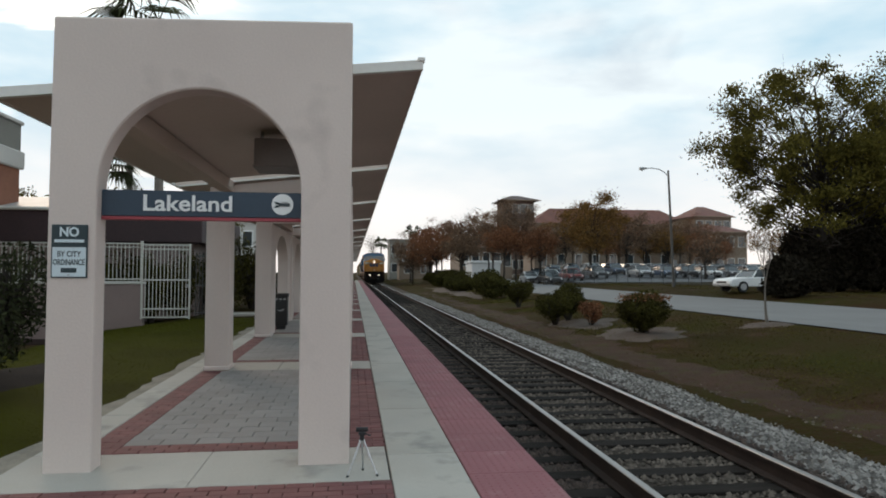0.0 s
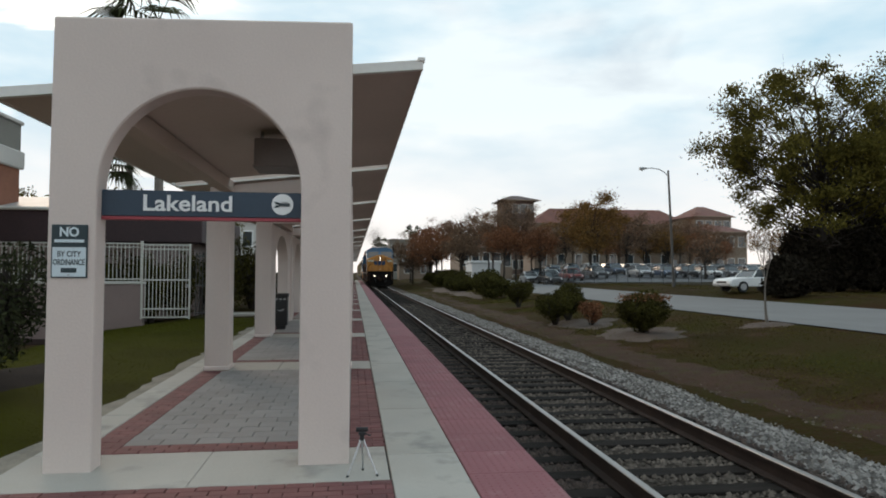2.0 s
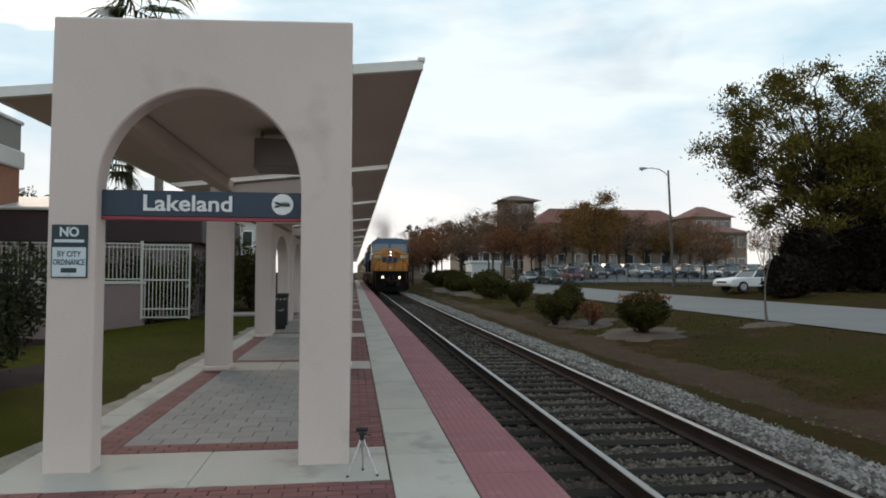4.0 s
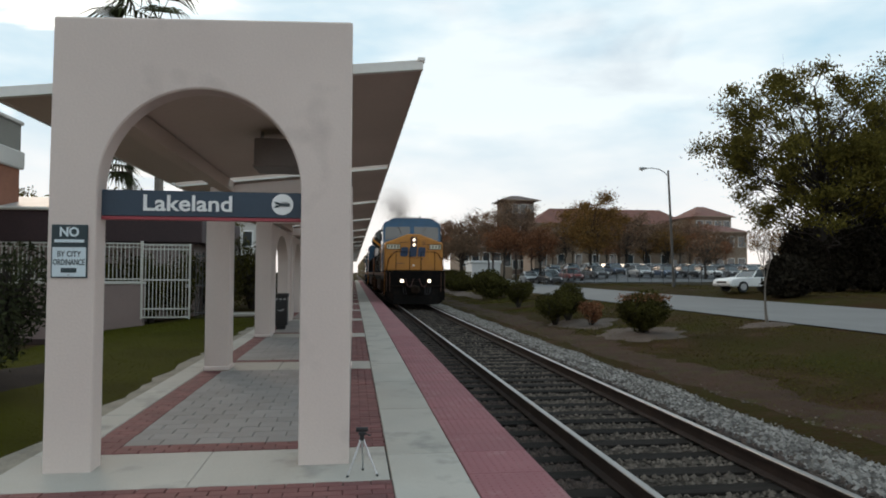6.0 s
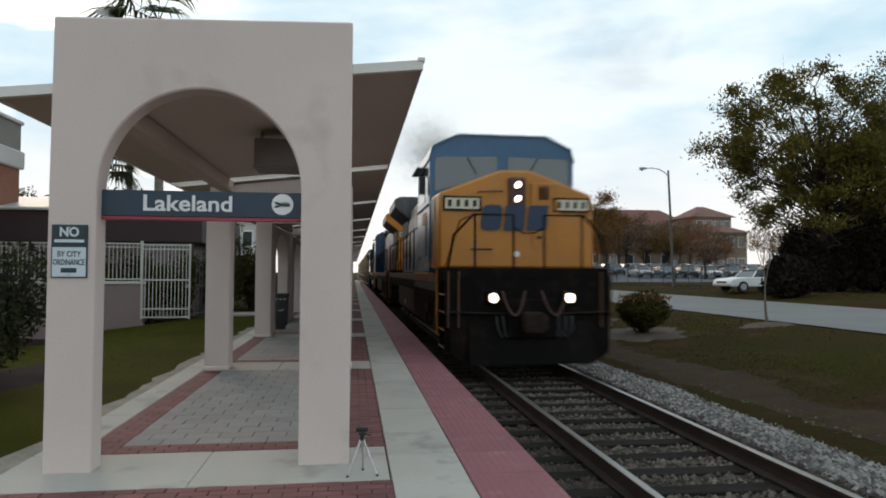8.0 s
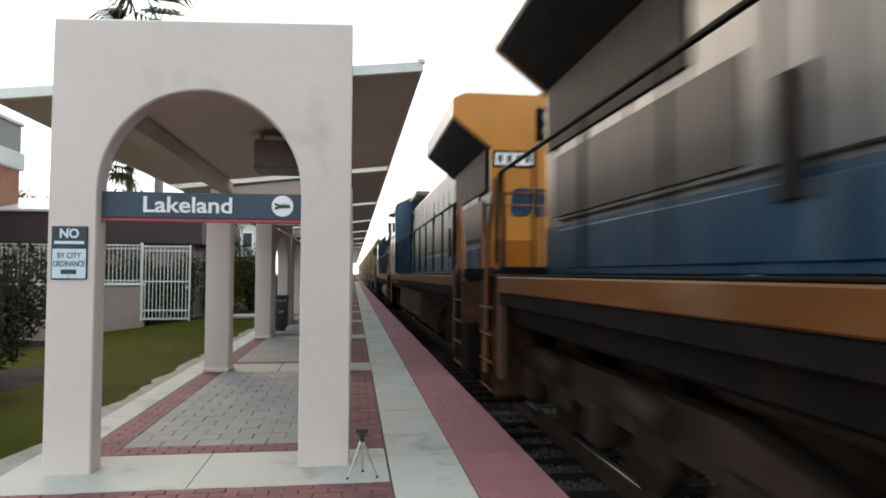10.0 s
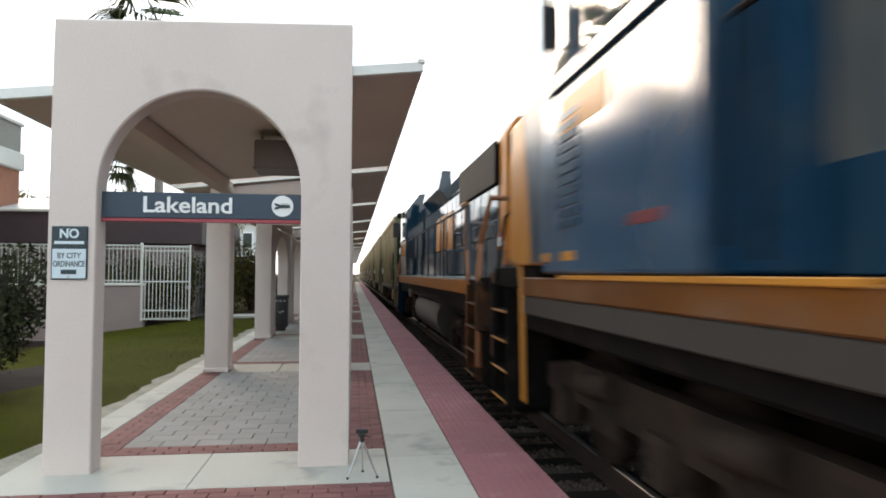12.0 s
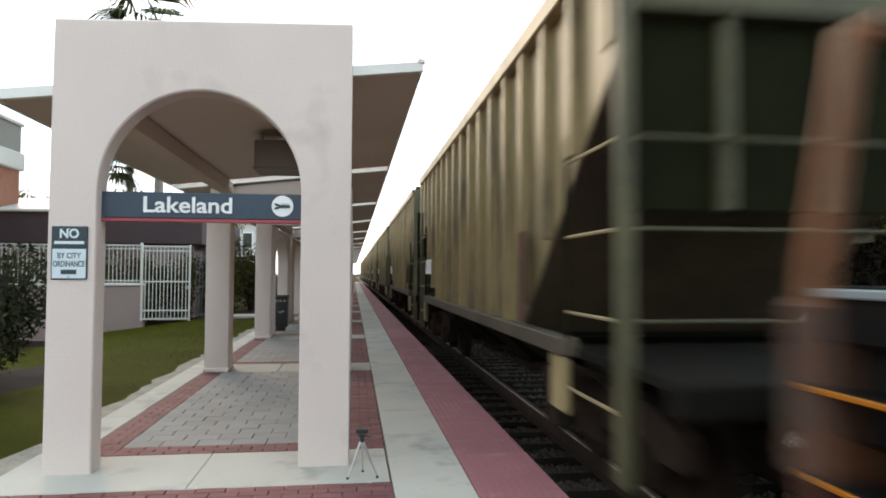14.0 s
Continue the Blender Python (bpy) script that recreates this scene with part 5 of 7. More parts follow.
    part("centre_sill", rbox(-0.2, 0.2, 0.4, e - 0.4, 0.75, 1.05, 0.02), RUST, o)
    coupler(o, 0.0, 1), coupler(o, e, -1)
    truck(o, 2.25, (-0.88, 0.88), 0.45), truck(o, e - 2.25, (-0.88, 0.88), 0.45)
    return o


engine_1 = wide_cab_loco(L1, "wide-cab diesel locomotive with orange nose, blue roof and lit lamps", True)
engine_2 = wide_cab_loco(L2, "grey and blue diesel locomotive with an orange end, running backwards", False)
engine_3 = hood_loco(L3, "dark blue hood diesel locomotive with orange sill, running backwards")
car_1 = hopper_car(LH)
CARS = [car_1] + [copy_thing(car_1, Matrix.Identity(4)) for _ in range(10)]
for car in CARS[1:4]:
    WHEELS += [(ob, ob.location.y, 0.45) for ob in car.children if ob.name.startswith("wheelset")]


def motions():
    """The whole train runs past at an even pace, and its wheels turn with it."""
    times = [0.0, 2.0, 4.0, 6.0, 7.6, 8.2, 8.8, 10.0, 11.0, 12.0, 13.0, 14.0]
    ahead = [(engine_1, 0.0, 0)]
    ahead.append((engine_2, L1 + L2, 180))
    ahead.append((engine_3, L1 + L2 + L3, 180))
    for i, c in enumerate(CARS):
        ahead.append((c, L1 + L2 + L3 + LH * i, 0))
    for ob, off, rz in ahead:
        walk(ob, [(t, pose(TRACK_X, train_nose(t) - NOSE + off, RAIL_Z, 0, 0, rz)) for t in times])
    walk(smoke, [(t, pose(TRACK_X, train_nose(t) - NOSE + 9.5, RAIL_Z + 4.5)) for t in times])
    step = 1 / 30
    spin = [i * step for i in range(int(14 / step) + 1)] + [14.0]
    for ax, y, r in WHEELS:
        sgn = -1 if ax.parent in (engine_2, engine_3) else 1
        walk(ax, [(t, pose(0, y, r, sgn * math.degrees((99.5 - train_nose(t)) / r))) for t in spin])


# ---- smoke: a drifting cloud of soot ----
def build_smoke():
    rng = random.Random(8)
    vs, fs = [], []
    for _ in range(110000):
        u = rng.random() ** 0.8
        spread = 0.4 + 1.9 * u
        x, y, z = rng.gauss(-0.3 * u, spread * 0.42), rng.gauss(8.0 * u, 0.8), 0.1 + 2.7 * u ** 0.7 + rng.gauss(0, spread * 0.40)
        if z < 0:
            continue
        s = rng.uniform(0.007, 0.012)
        d = [Vector((rng.uniform(-1, 1), rng.uniform(-1, 1), rng.uniform(-1, 1))).normalized() * s for _ in range(3)]
        k = len(vs)
        vs += [(x + w.x, y + w.y, z + w.z) for w in d]
        fs.append((k, k + 1, k + 2))
    me = bpy.data.meshes.new("smoke")
    me.from_pydata(vs, [], fs)
    me.materials.append(SOOT)
    return tagged(new("smoke", me), "thin brown-grey exhaust smoke above the leading engine", "smoke", kind="stuff")


SOOT = surf("soot", (0.13, 0.105, 0.088), (0.10, 0.08, 0.067), 1.0, bump=0)
smoke = build_smoke()


# ---- plants ----
LEAF_OAK = surf("oak_leaf", (0.135, 0.112, 0.024), (0.062, 0.053, 0.014), 0.95, fine=6, bump=0, var=0.35, island=True, spec=0.04)
# Very dark: the deep shade beneath the oaks is put into this leaf colour.
LEAF_DARK = surf("shaded_leaf", (0.026, 0.021, 0.014), (0.014, 0.0115, 0.009), 0.95, fine=6, bump=0, var=0.4, island=True, spec=0.04)
LEAF_BUSH = surf("bush_leaf", (0.07, 0.062, 0.016), (0.028, 0.026, 0.009), 0.95, fine=6, bump=0, var=0.4, island=True, spec=0.04)
LEAF_RED = surf("reddish_leaf", (0.225, 0.098, 0.048), (0.13, 0.058, 0.032), 0.95, fine=6, bump=0, var=0.4, island=True, spec=0.04)
LEAF_RUST = surf("rusty_leaf", (0.215, 0.115, 0.034), (0.115, 0.064, 0.024), 0.95, fine=6, bump=0, var=0.4, island=True, spec=0.04)
LEAF_BROWN = surf("brown_twigs", (0.2, 0.125, 0.08), (0.12, 0.077, 0.052), 0.95, fine=6, bump=0, var=0.35, island=True, spec=0.04)
LEAF_PALM = surf("palm_leaf", (0.05, 0.058, 0.022), (0.028, 0.033, 0.014), 0.95, fine=6, bump=0, var=0.3, island=True)
LEAF_SHRUB = surf("shrub_leaf", (0.05, 0.055, 0.026), (0.02, 0.023, 0.012), 0.95, fine=6, bump=0, var=0.45, island=True)
GRASS = surf("grass_blade", (0.080, 0.076, 0.012), (0.078, 0.052, 0.022), 0.95, scale=0.5, fine=4, bump=0, var=0.2, island=True, spec=0.04)
GRASS_LAWN = surf("lawn_blade", (0.072, 0.071, 0.005), (0.046, 0.046, 0.004), 0.95, scale=0.5, fine=4, bump=0, var=0.35, island=True, spec=0.04)
BARK = surf("bark", (0.055, 0.045, 0.038), (0.03, 0.025, 0.022), 0.95, scale=4, fine=30, bump=0.8, dist=0.02, stretch=(3, 3, 0.5))
BARK_PALE = surf("pale_bark", (0.20, 0.175, 0.15), (0.13, 0.11, 0.095), 0.9, scale=4, fine=30, bump=0.4, dist=0.01, stretch=(3, 3, 0.5))


def limb(vs, fs, p, q, r0, r1, seg):
    w = (q - p).normalized()
    u = w.orthogonal().normalized()
    s = w.cross(u)
    k = len(vs)
    for c, r in ((p, r0), (q, r1)):
        for i in range(seg):
            a = 2 * math.pi * i / seg
            vs.append(tuple(c + (u * math.cos(a) + s * math.sin(a)) * r))
    for i in range(seg):
        j = (i + 1) % seg
        fs.append((k + i, k + j, k + seg + j, k + seg + i))


def leaf(vs, fs, c, size, rng):
    d = Vector((rng.gauss(0, 1), rng.gauss(0, 1), rng.gauss(0, 0.7))).normalized()
    e = d.orthogonal().normalized()
    e = (Matrix.Rotation(rng.uniform(0, 6.28), 3, d) @ e) * size * rng.uniform(0.6, 1.3)
    f = d.cross(e.normalized()) * size * 0.42
    k = len(vs)
    n = d * size * 0.15
    vs += [tuple(c - e), tuple(c + f + n), tuple(c + e), tuple(c - f + n)]
    fs.append((k, k + 1, k + 2, k + 3))


def mesh_of(name, vs, fs, material, smooth=False):
    me = bpy.data.meshes.new(name)
    me.from_pydata(vs, [], fs)
    me.materials.append(material)
    if smooth:
        me.shade_smooth()
    return me


def tree(name, x, y, label, category, height, spread, trunk_r, leaf_mat, leaves, leaf_size, seed, fork=0.3, levels=4, bark=BARK, stems=1, clump=0.5, group="", lean=0.0, up=0.35, z=None, drop=0.0):
    """Tapered stems that fork into limbs and twigs, with leaves in clumps round the twigs' ends."""
    rng = random.Random(seed)
    t = thing(name, Matrix.Translation((x, y, ground_z(x, y) if z is None else z)), label, category, group)
    vs, fs, tips = [], [], []

    def grow(p, d, length, r, level):
        steps_ = 3 if level < 2 else 2
        q = p
        nodes = [p]
        for i in range(steps_):
            d = (d + Vector((rng.gauss(0, 0.13), rng.gauss(0, 0.13), rng.gauss(0, 0.08) + 0.03))).normalized()
            n = q + d * (length / steps_)
            ra, rb = r * (1 - 0.4 * i / steps_), r * (1 - 0.4 * (i + 1) / steps_)
            limb(vs, fs, q, n, ra, rb, 8 if level < 2 else (5 if level < 3 else 3))
            q = n
            nodes.append(q)
            if level >= levels - 1:
                tips.append(q)
        if level >= levels:
            return
        kids = rng.randint(3, 4) if level < levels - 1 else rng.randint(3, 5)
        base = rng.uniform(0, 6.28)
        for k in range(kids):
            a = base + 6.28 * k / kids + rng.uniform(-0.5, 0.5)
            out = Vector((math.cos(a), math.sin(a), rng.uniform(up - 0.35, up + 0.45)))
            nd = (d * 0.45 + out * rng.uniform(0.6, 1.0)).normalized()
            u = rng.uniform(0.35, 1.0) * steps_ if level else rng.uniform(0.62, 1.0) * steps_
            i0 = min(int(u), steps_ - 1)
            grow(nodes[i0].lerp(nodes[i0 + 1], u - i0), nd, length * rng.uniform(0.58, 0.8), r * 0.58, level + 1)

    for k in range(stems):
        a = 6.28 * k / stems + 0.4
        d = Vector((math.cos(a) * (0.22 if stems > 1 else 0.0) + lean, math.sin(a) * (0.22 if stems > 1 else 0.0), 1)).normalized()
        grow(Vector((math.cos(a) * trunk_r * (stems > 1), math.sin(a) * trunk_r * (stems > 1), -0.05)), d, height * fork, trunk_r, 0)
    # fit the grown shape to its height and spread
    top = max(v[2] for v in vs)
    wide = sorted(math.hypot(v[0], v[1]) for v in vs)[int(len(vs) * 0.97)]
    kz, kr = height / top, spread / max(wide, 0.1)

    def fit(v):
        w = smooth01(v[2] / (height * fork * 0.9))
        k = 1 + (kr - 1) * w
        return (v[0] * k, v[1] * k, v[2] * kz)
    vs = [fit(v) for v in vs]
    tips = [Vector(fit(p)) for p in tips]
    part("trunk", mesh_of("trunk", vs, fs, bark, True), bark, t)
    lv, lf = [], []
    for i in range(leaves):
        p = rng.choice(tips)
        leaf(lv, lf, p + Vector((rng.gauss(0, clump), rng.gauss(0, clump), rng.gauss(0, clump * 0.7) - drop)), leaf_size, rng)
    if leaves:
        part("crown", mesh_of("crown", lv, lf, leaf_mat), leaf_mat, t)
    return t


def crown_tree(name, x, y, label, height, base, spread, trunk_r, leaf_mat, leaves, leaf_size, seed, clumps=46, clump=0.75, group="", bark=BARK, shift=0.0):
    """A trunk whose limbs reach into an uneven egg of leaf clumps between base and height."""
    rng = random.Random(seed)
    t = thing(name, Matrix.Translation((x, y, ground_z(x, y))), label, "tree", group)
    vs, fs, lv, lf = [], [], [], []
    mid, half = (height + base) / 2, (height - base) / 2
    trunk = [Vector((0, 0, -0.1))]
    n = 7
    for i in range(1, n + 1):
        trunk.append(Vector((rng.gauss(0, 0.02) * i * height * 0.1 + shift * i / n, rng.gauss(0, 0.02) * i * height * 0.1, height * 0.82 * i / n)))
    for i in range(n):
        limb(vs, fs, trunk[i], trunk[i + 1], trunk_r * (1 - 0.85 * i / n), trunk_r * (1 - 0.85 * (i + 1) / n), 9)
    cs = []
    for k in range(clumps):
        d = Vector((rng.gauss(0, 1), rng.gauss(0, 1), rng.gauss(0, 0.85))).normalized()
        r = rng.uniform(0.35, 1.0) ** 0.6
        lump = 0.82 + 0.30 * noise.noise(d * 1.7 + Vector((seed, 0, 0)))
        c = Vector((d.x * spread * r * lump + shift, d.y * spread * r * lump, mid + d.z * half * r * lump))
        cs.append((c, clump * rng.uniform(0.6, 1.25)))
        u = min(max((c.z * 0.62) / (height * 0.82), 0.22), 0.95) * n
        i0 = min(int(u), n - 1)
        a = trunk[i0].lerp(trunk[i0 + 1], u - i0)
        m = a.lerp(c, 0.5) + Vector((rng.gauss(0, 0.09), rng.gauss(0, 0.09), rng.uniform(-0.10, 0.06))) * spread
        r0 = trunk_r * rng.uniform(0.10, 0.24)
        limb(vs, fs, a, m, r0, r0 * 0.6, 5), limb(vs, fs, m, c, r0 * 0.6, r0 * 0.2, 4)
        for _ in range(4):
            limb(vs, fs, m.lerp(c, rng.uniform(0.3, 1)), c + Vector((rng.gauss(0, 1), rng.gauss(0, 1), rng.gauss(0, 0.8))) * clump, r0 * 0.22, r0 * 0.08, 3)
    part("trunk", mesh_of("trunk", vs, fs, bark, True), bark, t)
    for i in range(leaves):
        c, r = rng.choice(cs)
        leaf(lv, lf, c + Vector((rng.gauss(0, r * 0.6), rng.gauss(0, r * 0.6), rng.gauss(0, r * 0.42))), leaf_size, rng)
    part("crown", mesh_of("crown", lv, lf, leaf_mat), leaf_mat, t)
    return t


def bush(name, x, y, label, width, height, leaf_mat, leaves, leaf_size, seed, flare=0.6, group="", z=None, lumps=5, category="bush", sink=0.02, low=0.5):
    """Stems from one root, leaves in lumps; flare below 1 is narrow at the foot."""
    rng = random.Random(seed)
    t = thing(name, Matrix.Translation((x, y, (ground_z(x, y) if z is None else z) - sink)), label, category, group)
    vs, fs, lv, lf = [], [], [], []
    cs = []
    for k in range(lumps):
        a = 6.28 * k / lumps + rng.uniform(-0.4, 0.4)
        r = width * 0.27 * rng.uniform(0.4, 1.1)
        cs.append((Vector((math.cos(a) * r, math.sin(a) * r, height * rng.uniform(low, 0.74))), width * rng.uniform(0.22, 0.32)))
        limb(vs, fs, Vector((math.cos(a) * 0.05, math.sin(a) * 0.05, 0)), cs[-1][0], 0.025 * height, 0.012 * height, 5)
    for i in range(leaves):
        c, r = rng.choice(cs)
        d = Vector((rng.gauss(0, 1), rng.gauss(0, 1), rng.gauss(0, 1))).normalized() * r * rng.uniform(0.55, 1.05)
        p = c + Vector((d.x, d.y, d.z * height / width * 1.1))
        u = p.z / height
        if u < 0.05 or u > 1.02:
            continue
        k = flare + (1 - flare) * smooth01(u / 0.6)
        p.x, p.y = p.x * k, p.y * k
        leaf(lv, lf, p, leaf_size, rng)
        if rng.random() < 0.06:
            limb(vs, fs, c * 0.8, p, 0.008 * height, 0.004 * height, 3)
    part("stem", mesh_of("stem", vs, fs, BARK), BARK, t)
    part("foliage", mesh_of("foliage", lv, lf, leaf_mat), leaf_mat, t)
    return t


def palm(x, y, height, crown, seed, label, z=None, fronds=26):
    rng = random.Random(seed)
    t = thing("palm_tree", Matrix.Translation((x, y, ground_z(x, y) if z is None else z)), label, "palm", "palms")
    vs, fs = [], []
    p = Vector((0, 0, -0.05))
    bend = Vector((rng.uniform(-0.3, 0.3), rng.uniform(-0.3, 0.3), 0))
    n = 12
    for i in range(n):
        q = Vector((0, 0, height * (i + 1) / n)) + bend * ((i + 1) / n) ** 2
        limb(vs, fs, p, q, 0.20 - 0.06 * i / n, 0.185 - 0.06 * i / n, 9)
        p = q
    part("trunk", mesh_of("trunk", vs, fs, BARK_PALE, True), BARK_PALE, t)
    lv, lf = [], []
    for k in range(fronds):
        a, el = 2.4 * k + rng.uniform(-0.2, 0.2), rng.uniform(-0.7, 1.15)
        d = Vector((math.cos(a) * math.cos(el), math.sin(a) * math.cos(el), math.sin(el)))
        stem_end = p + d * crown * 0.45
        limb(lv, lf, p, stem_end, 0.02, 0.012, 4)
        side = d.cross(Vector((0, 0, 1))).normalized()
        upv = side.cross(d)
        for j in range(17):
            b = (j - 8) / 8 * 1.5
            w = (d * math.cos(b) + side * math.sin(b)).normalized()
            ln = crown * 0.62 * (0.75 + 0.25 * math.cos(b)) * rng.uniform(0.85, 1.1)
            mid = stem_end + w * ln * 0.55
            tip = stem_end + w * ln + Vector((0, 0, -ln * rng.uniform(0.25, 0.55)))
            c = w.cross(upv).normalized() * 0.022 * crown
            q = len(lv)
            lv += [tuple(stem_end - c * 0.4), tuple(stem_end + c * 0.4), tuple(mid + c), tuple(mid - c), tuple(tip)]
            lf += [(q, q + 1, q + 2, q + 3), (q + 3, q + 2, q + 4)]
    part("crown", mesh_of("crown", lv, lf, LEAF_PALM), LEAF_PALM, t)
    return t


def blades(name, label, count, area, h, material, seed, keep=None, bias=1.6):
    rng = random.Random(seed)
    vs, fs = [], []
    x0, x1, y0, y1 = area
    while len(fs) < count:
        x, y = rng.uniform(x0, x1), y0 + (y1 - y0) * rng.random() ** bias
        if keep and not keep(x, y, rng):
            continue
        z = ground_z(x, y)
        a, s = rng.uniform(0, 6.28), h * rng.uniform(0.4, 1.3)
        k = len(vs)
        w = 0.005 + 0.0008 * max(0, y - 4)
        vs += [(x - w * math.cos(a), y - w * math.sin(a), z - 0.01), (x + w * math.cos(a), y + w * math.sin(a), z - 0.01), (x + rng.gauss(0, s * 1.1), y + rng.gauss(0, s * 1.1), z + s * 0.7)]
        fs.append((k, k + 1, k + 2))
    tagged(new(name, mesh_of(name, vs, fs, material)), label, "grass", kind="stuff")


def tufty(x, y, rng):
    return noise.noise((x * 0.35, y * 0.22, 3.0)) + rng.uniform(-0.35, 0.35) > -0.05


blades("grass", "short patchy winter grass on the railway bank", 48000, (5.9, 11.3, 4.0, 60), 0.042, GRASS, 21, tufty)
blades("grass", "grass verge beyond the street", 6000, (19.6, 30, 18, 60), 0.07, GRASS, 22, tufty)
lawn = new("lawn", mesh_of("lawn", [(x, y, ground_z(x, y) + 0.012) for y in (1.5, 4, 8, 12, 16, 20, 23.4) for x in (-8, -6.6, -5.3, -4, -2.62)], [(j * 5 + i, j * 5 + i + 1, j * 5 + i + 6, j * 5 + i + 5) for j in range(6) for i in range(4)], LAWN, True))
tagged(lawn, "mown green lawn beside the platform", "lawn", kind="structure")
blades("lawn_grass", "mown green grass beside the platform", 42000, (-7.5, -2.6, 3.0, 23), 0.034, GRASS_LAWN, 23, lambda x, y, r: x > -3.6 or y > 9.5 or y < 7.0, bias=1.4)


def plant_right():
    crown_tree("oak_tree", 27.75, 36.0, "large spreading oak with small dark olive leaves", 14.9, 2.4, 7.6, 0.30, LEAF_OAK, 38000, 0.12, 31, clumps=170, clump=0.68, shift=-0.5)
    crown_tree("oak_tree", 33.0, 39.5, "second oak with thin brownish foliage", 12.6, 4.0, 5.0, 0.26, LEAF_OAK, 9000, 0.12, 32, clumps=60, clump=0.9)
    tree("crape_myrtle", 11.2, 16.9, "slender bare multi-stemmed tree in a sandy ring", "tree", 3.2, 0.5, 0.05, LEAF_BROWN, 0, 0.03, 33, fork=0.5, levels=3, bark=BARK_PALE, stems=1, up=1.6)
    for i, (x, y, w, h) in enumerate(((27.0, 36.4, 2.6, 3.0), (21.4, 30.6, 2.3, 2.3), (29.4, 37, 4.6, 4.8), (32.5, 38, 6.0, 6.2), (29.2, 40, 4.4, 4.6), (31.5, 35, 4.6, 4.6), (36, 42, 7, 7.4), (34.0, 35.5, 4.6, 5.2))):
        bush("thicket", x, y, "dense thicket of evergreen shrubs beneath the oaks, deep shade put into the leaf colour", w, h, LEAF_DARK, 8000, 0.15, 40 + i, 1.0, "thicket", lumps=14, low=0.12)
    for i, (x, y, w, h, m, n, lab) in enumerate((
            (8.2, 18.1, 1.62, 1.25, LEAF_BUSH, 9000, "clipped bush with reddish tips in bare soil"),
            (7.25, 23.4, 1.5, 1.30, LEAF_BUSH, 7000, "rounded dark green bush on the bank"),
            (8.0, 24.2, 1.55, 1.42, LEAF_BUSH, 7000, "rounded dark green bush on the bank"),
            (7.95, 21.6, 0.95, 0.85, LEAF_RED, 1500, "small twiggy bush gone brown"),
            (8.35, 33.2, 1.3, 1.40, LEAF_BUSH, 5000, "upright dark green bush on the bank"),
            (9.6, 37.0, 1.3, 1.1, LEAF_BUSH, 4000, "low dark green bush on the bank"))):
        bush("bank_bush", x, y, lab, w, h, m, n, 0.046, 60 + i, 0.5, "bank bushes", lumps=8, low=0.38)
    rng = random.Random(3)
    tips, tf = [], []
    for _ in range(420):
        a, r = rng.uniform(0, 6.28), 0.78 * math.sqrt(rng.random())
        leaf(tips, tf, Vector((r * math.cos(a), r * math.sin(a), 1.12 + rng.gauss(0, 0.05) - 0.12 * r)), 0.04, rng)
    for ob in bpy.data.objects:
        if ob.name == "bank_bush":
            tagged(part("red_tips", mesh_of("red_tips", tips, tf, LEAF_RED), LEAF_RED, ob), "reddish young tips", kind="stuff")
    for i in range(13):
        y = 42 + 5.0 * i
        x = 8.9 + 0.02 * i * i + (i % 3) * 0.7
        bush("hedge_bush", x, y, "dark bush in the row along the street", 2.7, 1.38 + 0.16 * (i % 3), LEAF_BUSH, 3400, 0.11, 80 + i, 0.9, "street bushes", lumps=9, low=0.2)
    row = [(10.5, 92, 7.2, 3.2, LEAF_RED), (13.5, 84, 7.8, 3.2, LEAF_BROWN), (9.0, 106, 8.0, 3.5, LEAF_BROWN), (16.5, 78, 8.0, 3.0, LEAF_BROWN), (13.0, 98, 8.6, 3.6, LEAF_RED), (18.0, 88, 9.4, 3.4, LEAF_BROWN), (16.0, 70, 5.8, 2.4, LEAF_RED), (19.8, 80, 10.4, 3.2, LEAF_BROWN), (11.5, 99, 7.8, 3.2, LEAF_RED), (14.8, 90, 7.6, 3.2, LEAF_RED), (10.0, 80, 5.6, 2.6, LEAF_RED), (8.4, 95, 6.2, 2.8, LEAF_BROWN), (20.5, 97, 8.0, 3.2, LEAF_RED), (23.0, 90, 7.5, 3.0, LEAF_RED), (12.0, 74, 5.2, 2.4, LEAF_BROWN)]
    for i, (x, y, h, r, m) in enumerate(row):
        crown_tree("street_tree", x, y, "half-bare brown street tree with fine reddish twigs", h * 1.12, h * (0.2 if x / y < 0.125 else 0.5), r * 1.12, 0.14, m, 4600, 0.105, 100 + i, clumps=60, clump=0.75, group="street trees")
